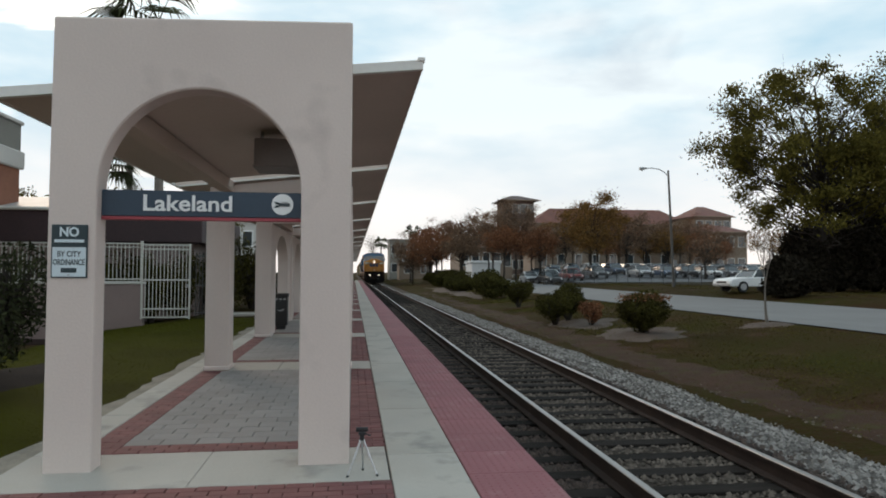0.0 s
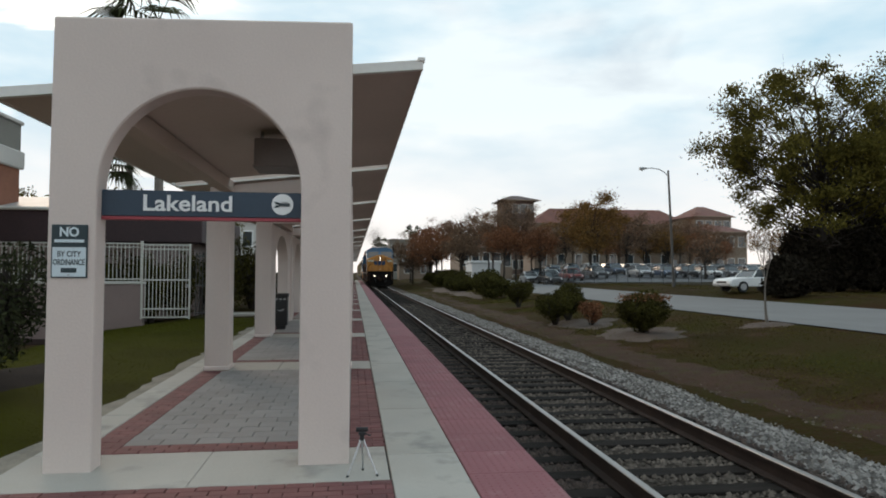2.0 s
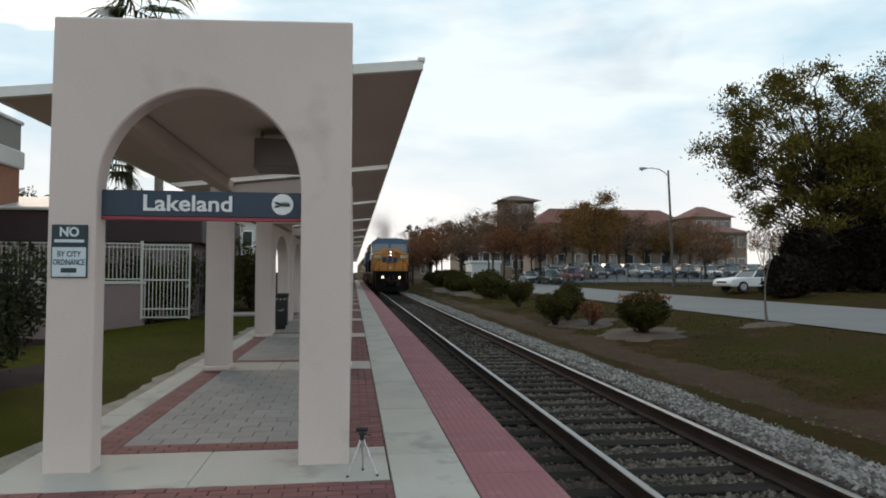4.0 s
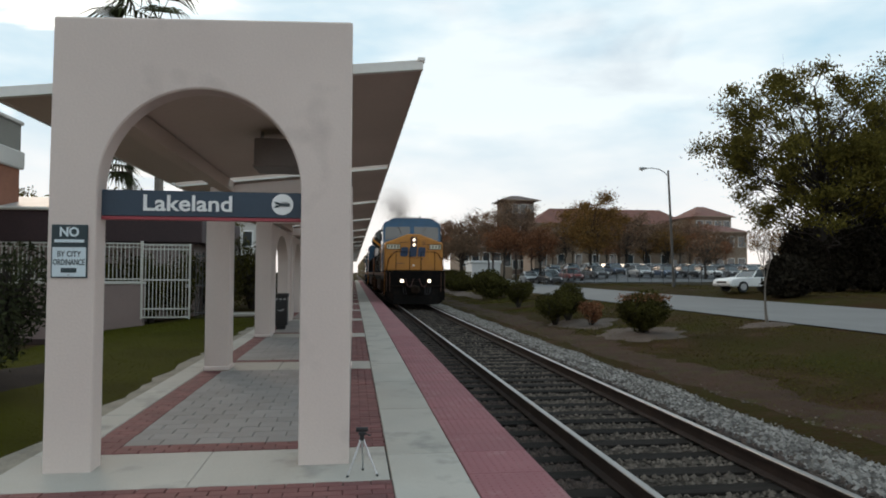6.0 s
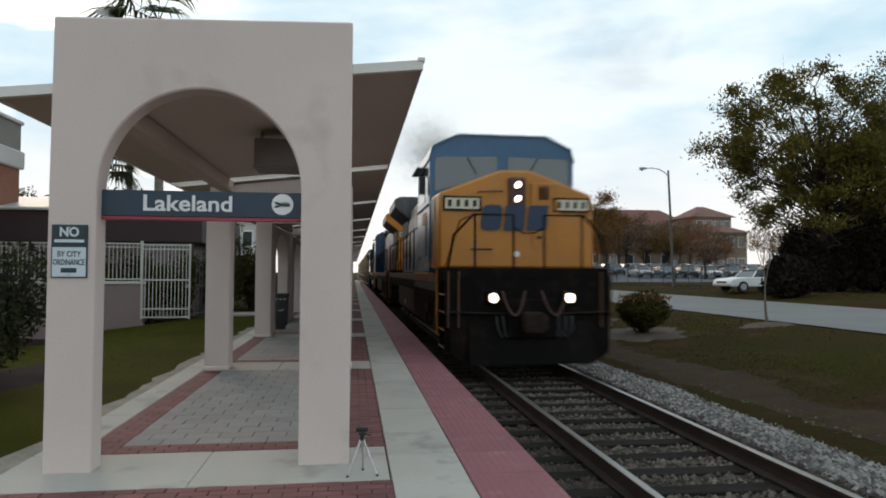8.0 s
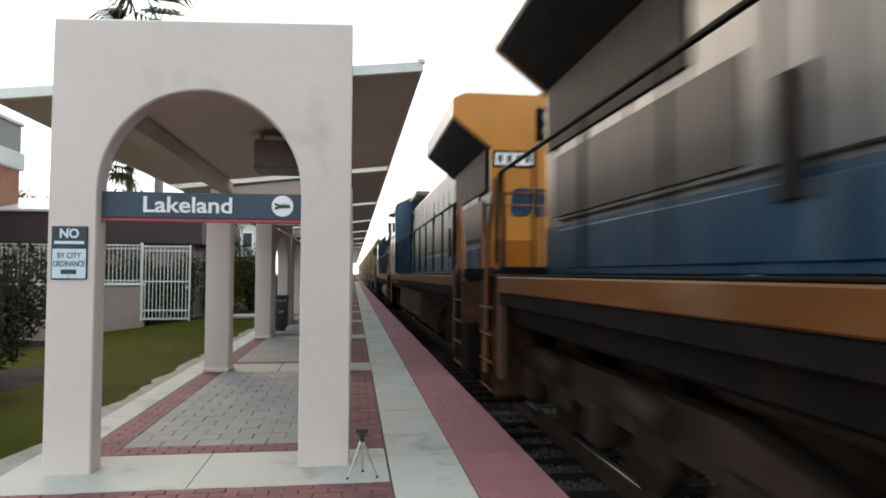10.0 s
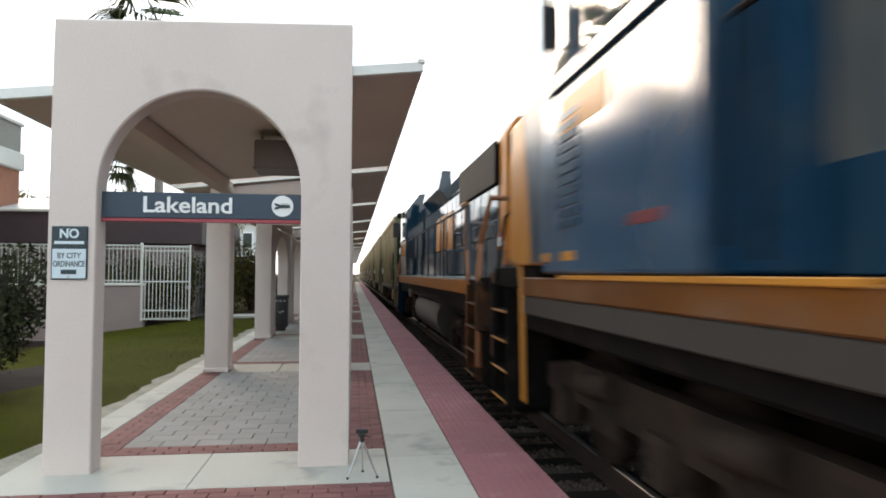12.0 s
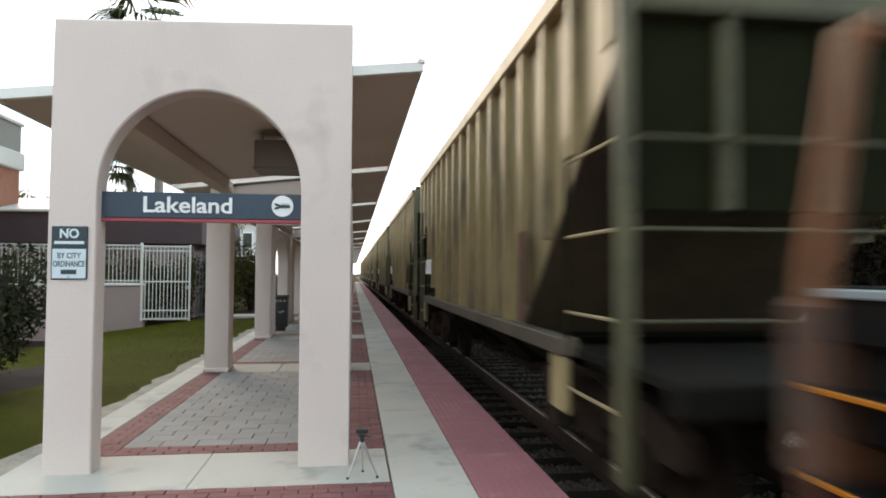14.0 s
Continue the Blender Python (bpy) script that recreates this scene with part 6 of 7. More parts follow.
    lot = [(27.9, 76, 10.8, 4.4, LEAF_RUST, 14000), (32.5, 86, 9.4, 3.4, LEAF_RUST, 5200), (24.0, 84, 8.0, 2.8, LEAF_RED, 4400), (37.5, 88, 9.0, 3.8, LEAF_BROWN, 5000), (43.0, 94, 9.2, 4.2, LEAF_BROWN, 5000), (48.5, 86, 6.0, 3.2, LEAF_RED, 4200), (53.0, 92, 6.8, 3.8, LEAF_BROWN, 4000), (39.0, 70, 5.2, 2.4, LEAF_BROWN, 1400), (58.0, 86, 7.5, 3.8, LEAF_RUST, 4200), (30.0, 92, 8.4, 3.2, LEAF_BROWN, 3800), (49.0, 100, 9.0, 4.0, LEAF_BROWN, 4200), (35.0, 96, 8.0, 3.6, LEAF_RUST, 4200), (40.5, 98, 8.4, 3.6, LEAF_RED, 4200), (45.5, 92, 7.4, 3.2, LEAF_RUST, 4200), (28.5, 100, 9.0, 3.4, LEAF_RED, 4200), (52.0, 98, 8.6, 3.6, LEAF_BROWN, 4200)] + [(31 + 4.6 * k, 114 + (k % 3) * 2.5, 9.6 + (k * 7 % 5) * 0.55, 3.9, (LEAF_BROWN, LEAF_RUST, LEAF_BROWN, LEAF_RED)[k % 4], 4600) for k in range(9)]
    for i, (x, y, h, r, m, n) in enumerate(lot):
        crown_tree("lot_tree", x, y, "half-bare tree with rusty leaves beside the car park", h, h * 0.26, r * 1.1, 0.16, m, int(n * 0.75), 0.125, 130 + i, clumps=56, clump=0.8, group="car park trees")
    palm(10.4, 118, 8.6, 1.9, 5, "tall palm behind the street trees")
    palm(13.6, 122, 8.2, 1.9, 6, "tall palm behind the street trees")
    palm(6.2, 150, 8.4, 2.2, 7, "distant palm beside the line")


def plant_left():
    palm(-7.75, 28.0, 12.1, 2.9, 1, "tall fan palm behind the platform canopy")
    palm(-10.6, 29.0, 6.8, 1.7, 2, "fan palm behind the fence")
    palm(-10.4, 33, 8.4, 1.6, 3, "fan palm behind the fence")
    palm(-6.4, 31.0, 8.6, 1.7, 4, "fan palm behind the gate")
    bush("oleander_shrub", -4.62, 8.9, "open leafy shrub with pale green leaves beside the lawn", 1.7, 1.95, LEAF_SHRUB, 4300, 0.045, 151, 0.75, lumps=9, low=0.3)
    bush("oleander_shrub", -5.5, 10.2, "open leafy shrub with pale green leaves beside the lawn", 2.0, 1.9, LEAF_SHRUB, 3600, 0.045, 152, 0.75, lumps=8, low=0.3)
    for i, (x, y, w, h) in enumerate(((-4.75, 26.4, 1.3, 2.9), (-4.3, 29.5, 2.0, 3.2), (-9.5, 27, 3.5, 3.8), (-12.5, 26.6, 2.5, 3.4), (-6.3, 34, 3.0, 3.8), (-6.3, 25.6, 1.8, 2.6), (-7.9, 25.2, 1.8, 2.7), (-5.6, 28.0, 1.8, 3.2), (-8.8, 24.9, 1.7, 2.9), (-10.1, 25.0, 1.7, 2.7), (-11.4, 24.8, 1.7, 3.0), (-7.0, 24.6, 1.3, 2.2))):
        bush("garden_shrub", x, y, "dark garden shrub behind the white fence", w, h, LEAF_BUSH, 2600, 0.07, 160 + i, 0.9, "garden shrubs", lumps=9, low=0.2)
    for i, (x, y, w, h) in enumerate(((-7.2, 44.0, 1.6, 1.5), (-3.9, 33.0, 0.9, 0.9), (-5.2, 50, 2.4, 1.6))):
        bush("low_shrub", x, y, "low dark shrub by the path", w, h, LEAF_DARK, 900, 0.06, 170 + i, 0.85, "low shrubs")
    crown_tree("garden_tree", -21.5, 45, "leafy tree behind the brick building", 8.2, 2.5, 3.2, 0.2, LEAF_OAK, 5000, 0.14, 180)
    crown_tree("garden_tree", -12.2, 38, "leafy tree behind the low building", 7.2, 2.5, 2.4, 0.2, LEAF_OAK, 4500, 0.12, 182)
    crown_tree("garden_tree", -9.6, 46, "leafy tree behind the gate", 6.6, 2.5, 2.2, 0.2, LEAF_OAK, 4000, 0.12, 183)
    crown_tree("garden_tree", -15.5, 42, "leafy tree behind the fence", 6.8, 2.0, 2.8, 0.2, LEAF_OAK, 4500, 0.14, 181)


plant_right()
plant_left()


def ground_patch(name, x, y, rx, ry, material, label, seed, lift=0.02):
    rng = random.Random(seed)
    bm = bmesh.new()
    c = bm.verts.new((x, y, ground_z(x, y) + lift + 0.02))
    rings = []
    for f in (0.5, 1.0):
        ring = []
        for i in range(22):
            a = 6.28 * i / 22
            k = f * (1 if f < 1 else rng.uniform(0.75, 1.15))
            px_, py_ = x + rx * k * math.cos(a), y + ry * k * math.sin(a)
            ring.append(bm.verts.new((px_, py_, ground_z(px_, py_) + (lift if f < 1 else -0.02))))
        rings.append(ring)
    for i in range(22):
        j = (i + 1) % 22
        bm.faces.new((c, rings[0][i], rings[0][j])), bm.faces.new((rings[0][i], rings[1][i], rings[1][j], rings[0][j]))
    tagged(part(name, bm, material), label, "soil", kind="structure")


MULCH = surf("mulch", (0.030, 0.022, 0.019), (0.014, 0.011, 0.010), 0.95, scale=2, fine=25, bump=1.0, dist=0.03)
ground_patch("bare_soil", 8.2, 18.3, 1.6, 2.2, SAND, "bare grey soil round the bushes", 1)
ground_patch("bare_soil", 8.0, 22.6, 1.4, 2.6, SAND, "bare grey soil round the bushes", 2)
ground_patch("bare_soil", 11.0, 16.6, 0.95, 0.9, SAND, "sandy ring round the slender tree", 3)
ground_patch("bare_soil", 8.6, 60.0, 1.6, 16, SAND, "grey soil along the bush row", 4)
ground_patch("mulch_bed", -5.5, 10.3, 1.7, 3.3, MULCH, "dark mulch bed under the shrubs", 5, 0.03)

DEBRIS = surf("leaf_litter", (0.056, 0.029, 0.018), (0.036, 0.020, 0.013), 0.97, scale=1.5, fine=25, bump=0.9, dist=0.03, dirt=(0.045, 0.038, 0.012), dirt_at=0.6)
rng_lit = random.Random(19)
lit_v = []
for j in range(170):
    y = 2 + 0.35 * j
    a, b = 5.92 + rng_lit.uniform(-0.08, 0.1), 7.1 + 0.5 * noise.noise((y * 0.3, 0, 0)) + rng_lit.uniform(-0.2, 0.2)
    lit_v += [(a, y, ground_z(a, y) + 0.004), ((a + b) / 2, y, ground_z((a + b) / 2, y) + 0.022), (b, y, ground_z(b, y) - 0.004)]
lit_f = [(3 * j + i, 3 * j + i + 1, 3 * j + i + 4, 3 * j + i + 3) for j in range(169) for i in (0, 1)]
tagged(new("leaf_litter", mesh_of("leaf_litter", lit_v, lit_f, DEBRIS, True)), "reddish dead leaves and bare soil along the ballast", "soil", kind="structure")


# ---- buildings and things beyond the street ----
BRICK_WALL = surf("brick_wall", (0.33, 0.14, 0.085), (0.25, 0.105, 0.065), 0.85, scale=2, fine=30, bump=0.3)
TAN_WALL = surf("tan_wall", (0.26, 0.19, 0.14), (0.21, 0.155, 0.115), 0.85, scale=0.6, fine=20, bump=0.1)
GREY_WALL = surf("grey_wall", (0.26, 0.25, 0.22), (0.21, 0.20, 0.18), 0.85, scale=0.4, fine=20, bump=0.1)
PALE_WALL = surf("pale_wall", (0.62, 0.60, 0.56), (0.55, 0.53, 0.50), 0.85, scale=0.5, fine=20, bump=0.1)
ROSE_WALL = surf("rose_stucco", (0.27, 0.205, 0.19), (0.225, 0.17, 0.158), 0.9, scale=0.7, fine=45, bump=0.3)
ROOF_TILE = surf("terracotta_roof", (0.19, 0.075, 0.055), (0.13, 0.055, 0.042), 0.85, scale=0.8, fine=6, bump=0.6, dist=0.05)
TOWER = surf("brown_wall", (0.13, 0.085, 0.066), (0.10, 0.066, 0.052), 0.85, scale=0.6, fine=20, bump=0.1)
DARK_ROOF = surf("dark_roof", (0.075, 0.045, 0.042), (0.05, 0.032, 0.030), 0.8, scale=0.8, fine=12, bump=0.2)
METAL_ROOF = surf("grey_roof", (0.42, 0.41, 0.40), (0.33, 0.32, 0.31), 0.6, scale=0.7, fine=10, bump=0.1)
MAROON = surf("maroon_paint", (0.042, 0.022, 0.024), (0.028, 0.015, 0.017), 0.7, scale=0.8, fine=12, bump=0.1)
FENCE_GREY = surf("fence_grey", (0.07, 0.07, 0.068), (0.05, 0.05, 0.048), 0.6, bump=0.05)
FENCE_WHITE = surf("fence_white", (0.56, 0.55, 0.50), (0.48, 0.47, 0.43), 0.5, bump=0.02)


def house(x0, x1, y, depth, z0, eave, ridge, wall, roof, label, windows=0, floors=1, overhang=0.6, flat=False):
    h = thing("building", Matrix.Translation(((x0 + x1) / 2, y, z0)), label, "building", "far buildings")
    w = (x1 - x0) / 2
    part("wall", rbox(-w, w, 0, depth, -1.5, eave, 0.03), wall, h)
    if flat:
        part("roof", rbox(-w - 0.2, w + 0.2, -0.2, depth + 0.2, eave, eave + 0.45, 0.05), roof, h)
    else:
        bm, o = bmesh.new(), overhang
        a = [bm.verts.new(p) for p in ((-w - o, -o, eave), (w + o, -o, eave), (w + o, depth + o, eave), (-w - o, depth + o, eave))]
        k = min(w * 0.8, depth / 2)
        b = [bm.verts.new(p) for p in ((-w + k, depth / 2 - 0.1, ridge), (w - k, depth / 2 - 0.1, ridge), (w - k, depth / 2 + 0.1, ridge), (-w + k, depth / 2 + 0.1, ridge))]
        bm.faces.new(a[::-1]), bm.faces.new(b)
        for i in range(4):
            j = (i + 1) % 4
            bm.faces.new((a[i], a[j], b[j], b[i]))
        part("roof", bm, roof, h)
        part("eaves_board", rbox(-w - o, w + o, -o - 0.05, -o + 0.02, eave - 0.18, eave + 0.04, 0.01), TAN_WALL, h)
    fh = eave / max(1, floors)
    for f in range(floors):
        for i in range(windows):
            xw = -w + 2 * w * (i + 0.5) / windows
            zz = f * fh + fh * 0.3
            win = part("window", rbox(xw - 0.75, xw + 0.75, -0.06, 0.05, zz, zz + fh * 0.5, 0.02), PALE_WALL, h)
            part("pane", rbox(xw - 0.62, xw + 0.62, -0.08, 0.0, zz + 0.12, zz + fh * 0.5 - 0.12, 0.01), GLASS, win)
    return h


def far_buildings():
    house(19.5, 29.5, 122, 12, 1.0, 5.3, 7.2, TAN_WALL, ROOF_TILE, "low tan building with a terracotta tile roof", 5, 1)
    house(34.4, 41.4, 150, 8, 1.0, 17.2, 18.7, TOWER, DARK_ROOF, "brown tower block with a flat overhanging roof", 4, 4, overhang=1.3)
    house(36.5, 70.0, 132, 9, 1.2, 10.4, 13.9, TAN_WALL, ROOF_TILE, "long building with a terracotta roof behind the car park", 9, 2)
    house(66.0, 73.5, 122, 10, 1.2, 11.4, 13.8, TAN_WALL, ROOF_TILE, "tan building with a hipped tile roof and dark windows", 4, 3)
    house(62.0, 73.0, 116, 6, 1.2, 8.0, 9.4, TAN_WALL, ROOF_TILE, "lower wing with a tile roof", 5, 2)
    house(8.2, 14.5, 152, 10, 0.2, 8.4, 9.0, GREY_WALL, GREY_WALL, "plain grey flat-roofed building by the line", 3, 2, flat=True)
    house(9.2, 16, 135, 6, 0.2, 3.4, 4.2, TAN_WALL, METAL_ROOF, "small tan shed beside the railway line", 2, 1)
    house(18.8, 23.4, 105, 6, 0.6, 2.35, 2.7, WHITE, WHITE, "bright white low building between the trees", 0, 1, flat=True)
    # around and behind, beyond the view
    house(-60, -25, -50, 12, -0.9, 8, 10.5, TAN_WALL, ROOF_TILE, "tan building behind the station", 6, 2)


far_buildings()


def left_buildings():
    b = thing("brick_building", Matrix.Translation((-17.0, 10.0, -1.3)), "brick building with a pale cornice beyond the fence", "building")
    part("wall", rbox(-8, 4.0, 0, 18, 0, 7.2, 0.02), BRICK_WALL, b)
    part("cornice", rbox(-8.1, 4.14, -0.15, 18.12, 6.75, 7.45, 0.05), PALE_WALL, b, "pale cornice band")
    part("parapet", rbox(-8, 4.02, -0.02, 18.02, 7.46, 8.5, 0.03), GREY_WALL, b, "grey parapet")
    part("parapet_cap", rbox(-8.1, 4.1, -0.1, 18.1, 8.5, 8.64, 0.03), PALE_WALL, b)
    for y in (3, 7.5, 12):
        w = part("window", rbox(3.95, 4.05, y - 0.6, y + 0.6, 3.4, 5.4, 0.02), PALE_WALL, b)
        part("pane", rbox(3.98, 4.07, y - 0.5, y + 0.5, 3.5, 5.3, 0.01), GLASS, w)
    a = thing("low_building", Matrix.Translation((-12.8, 25.8, -0.9)), "low building with a dark maroon roof edge behind the fence", "building")
    part("wall", rbox(-6, 6.8, 0.6, 8, 0, 3.46, 0.02), ROSE_WALL, a)
    part("fascia", rbox(-6.4, 7.2, 0.0, 8.4, 3.45, 4.62, 0.03), MAROON, a, "deep maroon fascia")
    bm = prism(bmesh.new(), [(-0.1, 4.62), (8.5, 4.62), (4.2, 5.5)], "x", -6.4, 2.6)
    part("roof", bm, METAL_ROOF, a, "grey metal roof")
    part("gutter", tube(bmesh.new(), (-6.4, -0.06, 4.64), (7.2, -0.06, 4.64), 0.07, 10), FENCE_WHITE, a)
    h = thing("white_house", Matrix.Translation((-10.3, 62, -0.3)), "white two-storey house with dark windows beyond the path", "house")
    part("wall", rbox(-1.9, 1.7, 0, 8, 0, 6.4, 0.03), PALE_WALL, h)
    part("porch_roof", rbox(-2.1, 1.9, -1.6, 0.1, 3.0, 3.25, 0.03), DARK_ROOF, h)
    # Flat dark panel on the wall in place of the shade inside the porch.
    part("porch", rbox(-1.8, 1.6, -0.03, 0.1, 0.6, 2.9, 0.02), DARK_ROOF, h, "dark panel standing in for the shaded porch opening")
    for x in (-1.7, 0.0, 1.5):
        part("porch_post", rbox(x - 0.1, x + 0.1, -1.5, -1.3, 0, 3.0, 0.02), WHITE, h)
    for x in (-1.0, 0.8):
        w = part("window", rbox(x - 0.5, x + 0.5, -0.05, 0.05, 4.0, 5.5, 0.02), WHITE, h)
        part("pane", rbox(x - 0.4, x + 0.4, -0.07, 0.0, 4.1, 5.4, 0.01), GLASS, w)
    part("roof", prism(bmesh.new(), [(-0.5, 6.4), (8.5, 6.4), (4.0, 8.6)], "x", -2.3, 2.1), METAL_ROOF, h)


left_buildings()


def garden_wall():
    y = 23.3
    w = thing("garden_wall", Matrix.Translation((0, y, 0)), "pinkish stucco garden wall carrying a white metal fence", "wall", kind="structure")
    part("wall_body", rbox(-13.9, -6.9, 0, 0.22, -1.2, 1.06, 0.015), ROSE_WALL, w)
    part("coping", rbox(-13.95, -6.88, -0.04, 0.26, 1.06, 1.15, 0.015), FENCE_WHITE, w)
    f = thing("white_fence", Matrix.Translation((0, y + 0.1, 1.15)), "white metal picket fence on the garden wall", "fence")
    for z in (0.06, 1.12, 1.24):
        part("rail", rbox(-13.9, -6.95, -0.02, 0.02, z, z + 0.04, 0.006), FENCE_WHITE, f)
    pm = data("picket", rbox(-0.011, 0.011, -0.011, 0.011, 0, 1.27, 0.003), FENCE_WHITE)
    for k in range(54):
        inst("picket", pm, f, -7.02 - 0.127 * k, 0, 0)
    for k in range(3):
        part("post", rbox(-7.0 - 2.4 * k - 0.04, -7.0 - 2.4 * k + 0.04, -0.04, 0.04, 0, 1.34, 0.01), FENCE_WHITE, f)
    g = thing("white_gate", Matrix.Translation((-6.18, y - 0.05, -0.10)), "tall white metal gate of vertical bars, closed", "gate")
    for x in (-0.76, 0.76):
        part("stile", rbox(x - 0.03, x + 0.03, -0.03, 0.03, 0, 2.52, 0.008), FENCE_WHITE, g)
    for z in (0.04, 0.32, 1.28, 2.30, 2.44):
        part("rail", rbox(-0.74, 0.74, -0.02, 0.02, z, z + 0.05, 0.006), FENCE_WHITE, g)
    bar = data("bar", rbox(-0.012, 0.012, -0.012, 0.012, 0.05, 2.5, 0.003), FENCE_WHITE)
    for k in range(12):
        inst("bar", bar, g, -0.65 + 0.118 * k, 0, 0)
    part("latch", rbox(0.62, 0.74, -0.05, -0.02, 1.05, 1.17, 0.01), GALV, g)
    d = thing("dark_fence", Matrix.Translation((-4.9, y + 0.5, -0.10)), "dark grey metal bar fence beside the white gate", "fence")
    for z in (0.15, 1.1, 2.1):
        part("rail", rbox(-0.46, 0.46, -0.02, 0.02, z, z + 0.04, 0.006), FENCE_GREY, d)
    dark_bar = data("bar", rbox(-0.012, 0.012, -0.012, 0.012, 0.0, 2.25, 0.003), FENCE_GREY)
    for k in range(9):
        inst("bar", dark_bar, d, -0.44 + 0.11 * k, 0, 0)
    e = thing("low_rail", Matrix.Translation((-5.6, 11.6, -0.12)), "low dark wooden rail along the mulch bed", "rail")
    part("board", rbox(-2.4, 1.15, -0.03, 0.03, 0.42, 0.52, 0.01), DARK_ROOF, e)
    for x in (-2.0, -0.4, 1.05):
        part("post", rbox(x - 0.04, x + 0.04, -0.04, 0.04, -0.35, 0.5, 0.01), DARK_ROOF, e)
    bm = box(bmesh.new(), -4.9, -2.6, 24.5, 25.9, -0.2, -0.03)
    tagged(part("garden_path", bm, CONCRETE), "pale concrete path crossing the lawn", "path", kind="structure")


garden_wall()


def litter_bin(x, y, s=1.0):
    b = thing("litter_bin", Matrix.Translation((x, y, 0)), "black metal litter bin on the platform", "bin", "litter bins")
    part("body", rbox(-0.17 * s, 0.17 * s, -0.17, 0.17, 0.10, 0.86, 0.02, 2), BLACK, b)
    part("hood", rbox(-0.185 * s, 0.185 * s, -0.185, 0.185, 0.84, 0.93, 0.02, 2), BLACK, b)
    part("base", rbox(-0.12, 0.12, -0.12, 0.12, 0, 0.11, 0.01), BLACK, b)
    for k in range(3):
        part("slot", rbox(-0.13 + 0.1 * k, -0.07 + 0.1 * k, -0.176, -0.165, 0.76, 0.81, 0.003), GALV, b)
    part("label_swoosh", prism(bmesh.new(), [(-0.08, 0.52), (-0.02, 0.46), (0.09, 0.50), (0.09, 0.55), (-0.01, 0.50)], "y", -0.178, -0.172), GALV, b, "pale plain mark")
    return b


litter_bin(-1.86, 17.9)
litter_bin(-1.45, 22.6)

CAR_PAINTS = {n: surf("car_" + n, c, tuple(v * 0.9 for v in c), 0.3, scale=1, bump=0) for n, c in (("white", (0.75, 0.75, 0.74)), ("silver", (0.42, 0.43, 0.44)), ("black", (0.02, 0.02, 0.022)), ("blue", (0.05, 0.09, 0.16)), ("red", (0.28, 0.04, 0.035)), ("grey", (0.14, 0.145, 0.15)), ("tan", (0.42, 0.37, 0.29)))}
TYRE = surf("tyre", (0.02, 0.02, 0.02), (0.014, 0.014, 0.014), 0.85, bump=0.1)


def car(colour, label, group, length=4.5, height=1.42, roadster=False):
    """A car along x, its nose at -x; stands on z = 0."""
    c = thing("car", Matrix.Identity(4), label, "car", group)
    L, H, w = length / 2, height, 0.86
    paint = CAR_PAINTS[colour]
    low = [(-L, 0.32), (-L, 0.62), (-L + 0.15, 0.74), (-L + 1.15, 0.84), (L - 1.0, 0.88), (L - 0.12, 0.80), (L, 0.62), (L, 0.32)]
    body = part("body", prism(bmesh.new(), low, "y", -w, w), paint, c, bevel=0.06)
    k = -L + 1.15
    if roadster:
        top = [(k + 0.25, 0.84), (k + 0.62, H), (k + 1.35, H), (k + 1.75, 0.86)]
    else:
        top = [(k, 0.84), (k + 0.75, H), (k + 2.0, H), (L - 0.55, 0.87)]
    cab = bmesh.new()
    lo = [cab.verts.new((x, s * w * 0.93, z)) for s in (-1, 1) for x, z in (top[0], top[3])]
    hi = [cab.verts.new((x, s * w * 0.74, z)) for s in (-1, 1) for x, z in (top[1], top[2])]
    for f in ((lo[0], lo[1], hi[1], hi[0]), (lo[2], lo[3], hi[3], hi[2]), (lo[0], lo[2], hi[2], hi[0]), (lo[1], lo[3], hi[3], hi[1]), (hi[0], hi[1], hi[3], hi[2])):
        cab.faces.new(f)
    part("glasshouse", cab, GLASS, c, "dark car windows", bevel=0.03)
    part("roof", rbox(top[1][0] - 0.04, top[2][0] + 0.06, -w * 0.74, w * 0.74, H - 0.01, H + 0.04, 0.02), BLACK if roadster else paint, c)
    for s in (-1, 1):
        for i in (1, 2):
            a, b = (top[0], top[1]) if i == 1 else (top[3], top[2])
            part("pillar", tube(bmesh.new(), (a[0], s * w * 0.93, a[1]), (b[0], s * w * 0.75, b[1]), 0.035, 6), paint, c)
        for x in (-L + 0.78, L - 0.85):
            wh = part("wheel", tube(bmesh.new(), (x, s * (w - 0.14), 0.31), (x, s * (w + 0.02), 0.31), 0.31, 20), TYRE, c)
            part("rim", tube(bmesh.new(), (x, s * (w + 0.0), 0.31), (x, s * (w + 0.03), 0.31), 0.19, 14), GALV, wh)
        part("headlight", tube(bmesh.new(), (-L + 0.04, s * 0.62, 0.60), (-L - 0.02, s * 0.62, 0.60), 0.09, 12), WHITE, c)
        part("tail_light", rbox(L - 0.06, L + 0.01, min(s * 0.5, s * 0.8), max(s * 0.5, s * 0.8), 0.6, 0.72, 0.01), SIGN_RED, c)
    part("bumper", rbox(-L - 0.06, -L + 0.06, -w * 0.95, w * 0.95, 0.36, 0.48, 0.02), GALV if roadster else BLACK, c)
    part("grille", rbox(-L - 0.02, -L + 0.05, -0.45, 0.45, 0.50, 0.62, 0.01), BLACK, c)
    return c


def at_ground(x, y, rz):
    return pose(x, y, ground_z(x, y) + 0.03, 0, 0, rz)


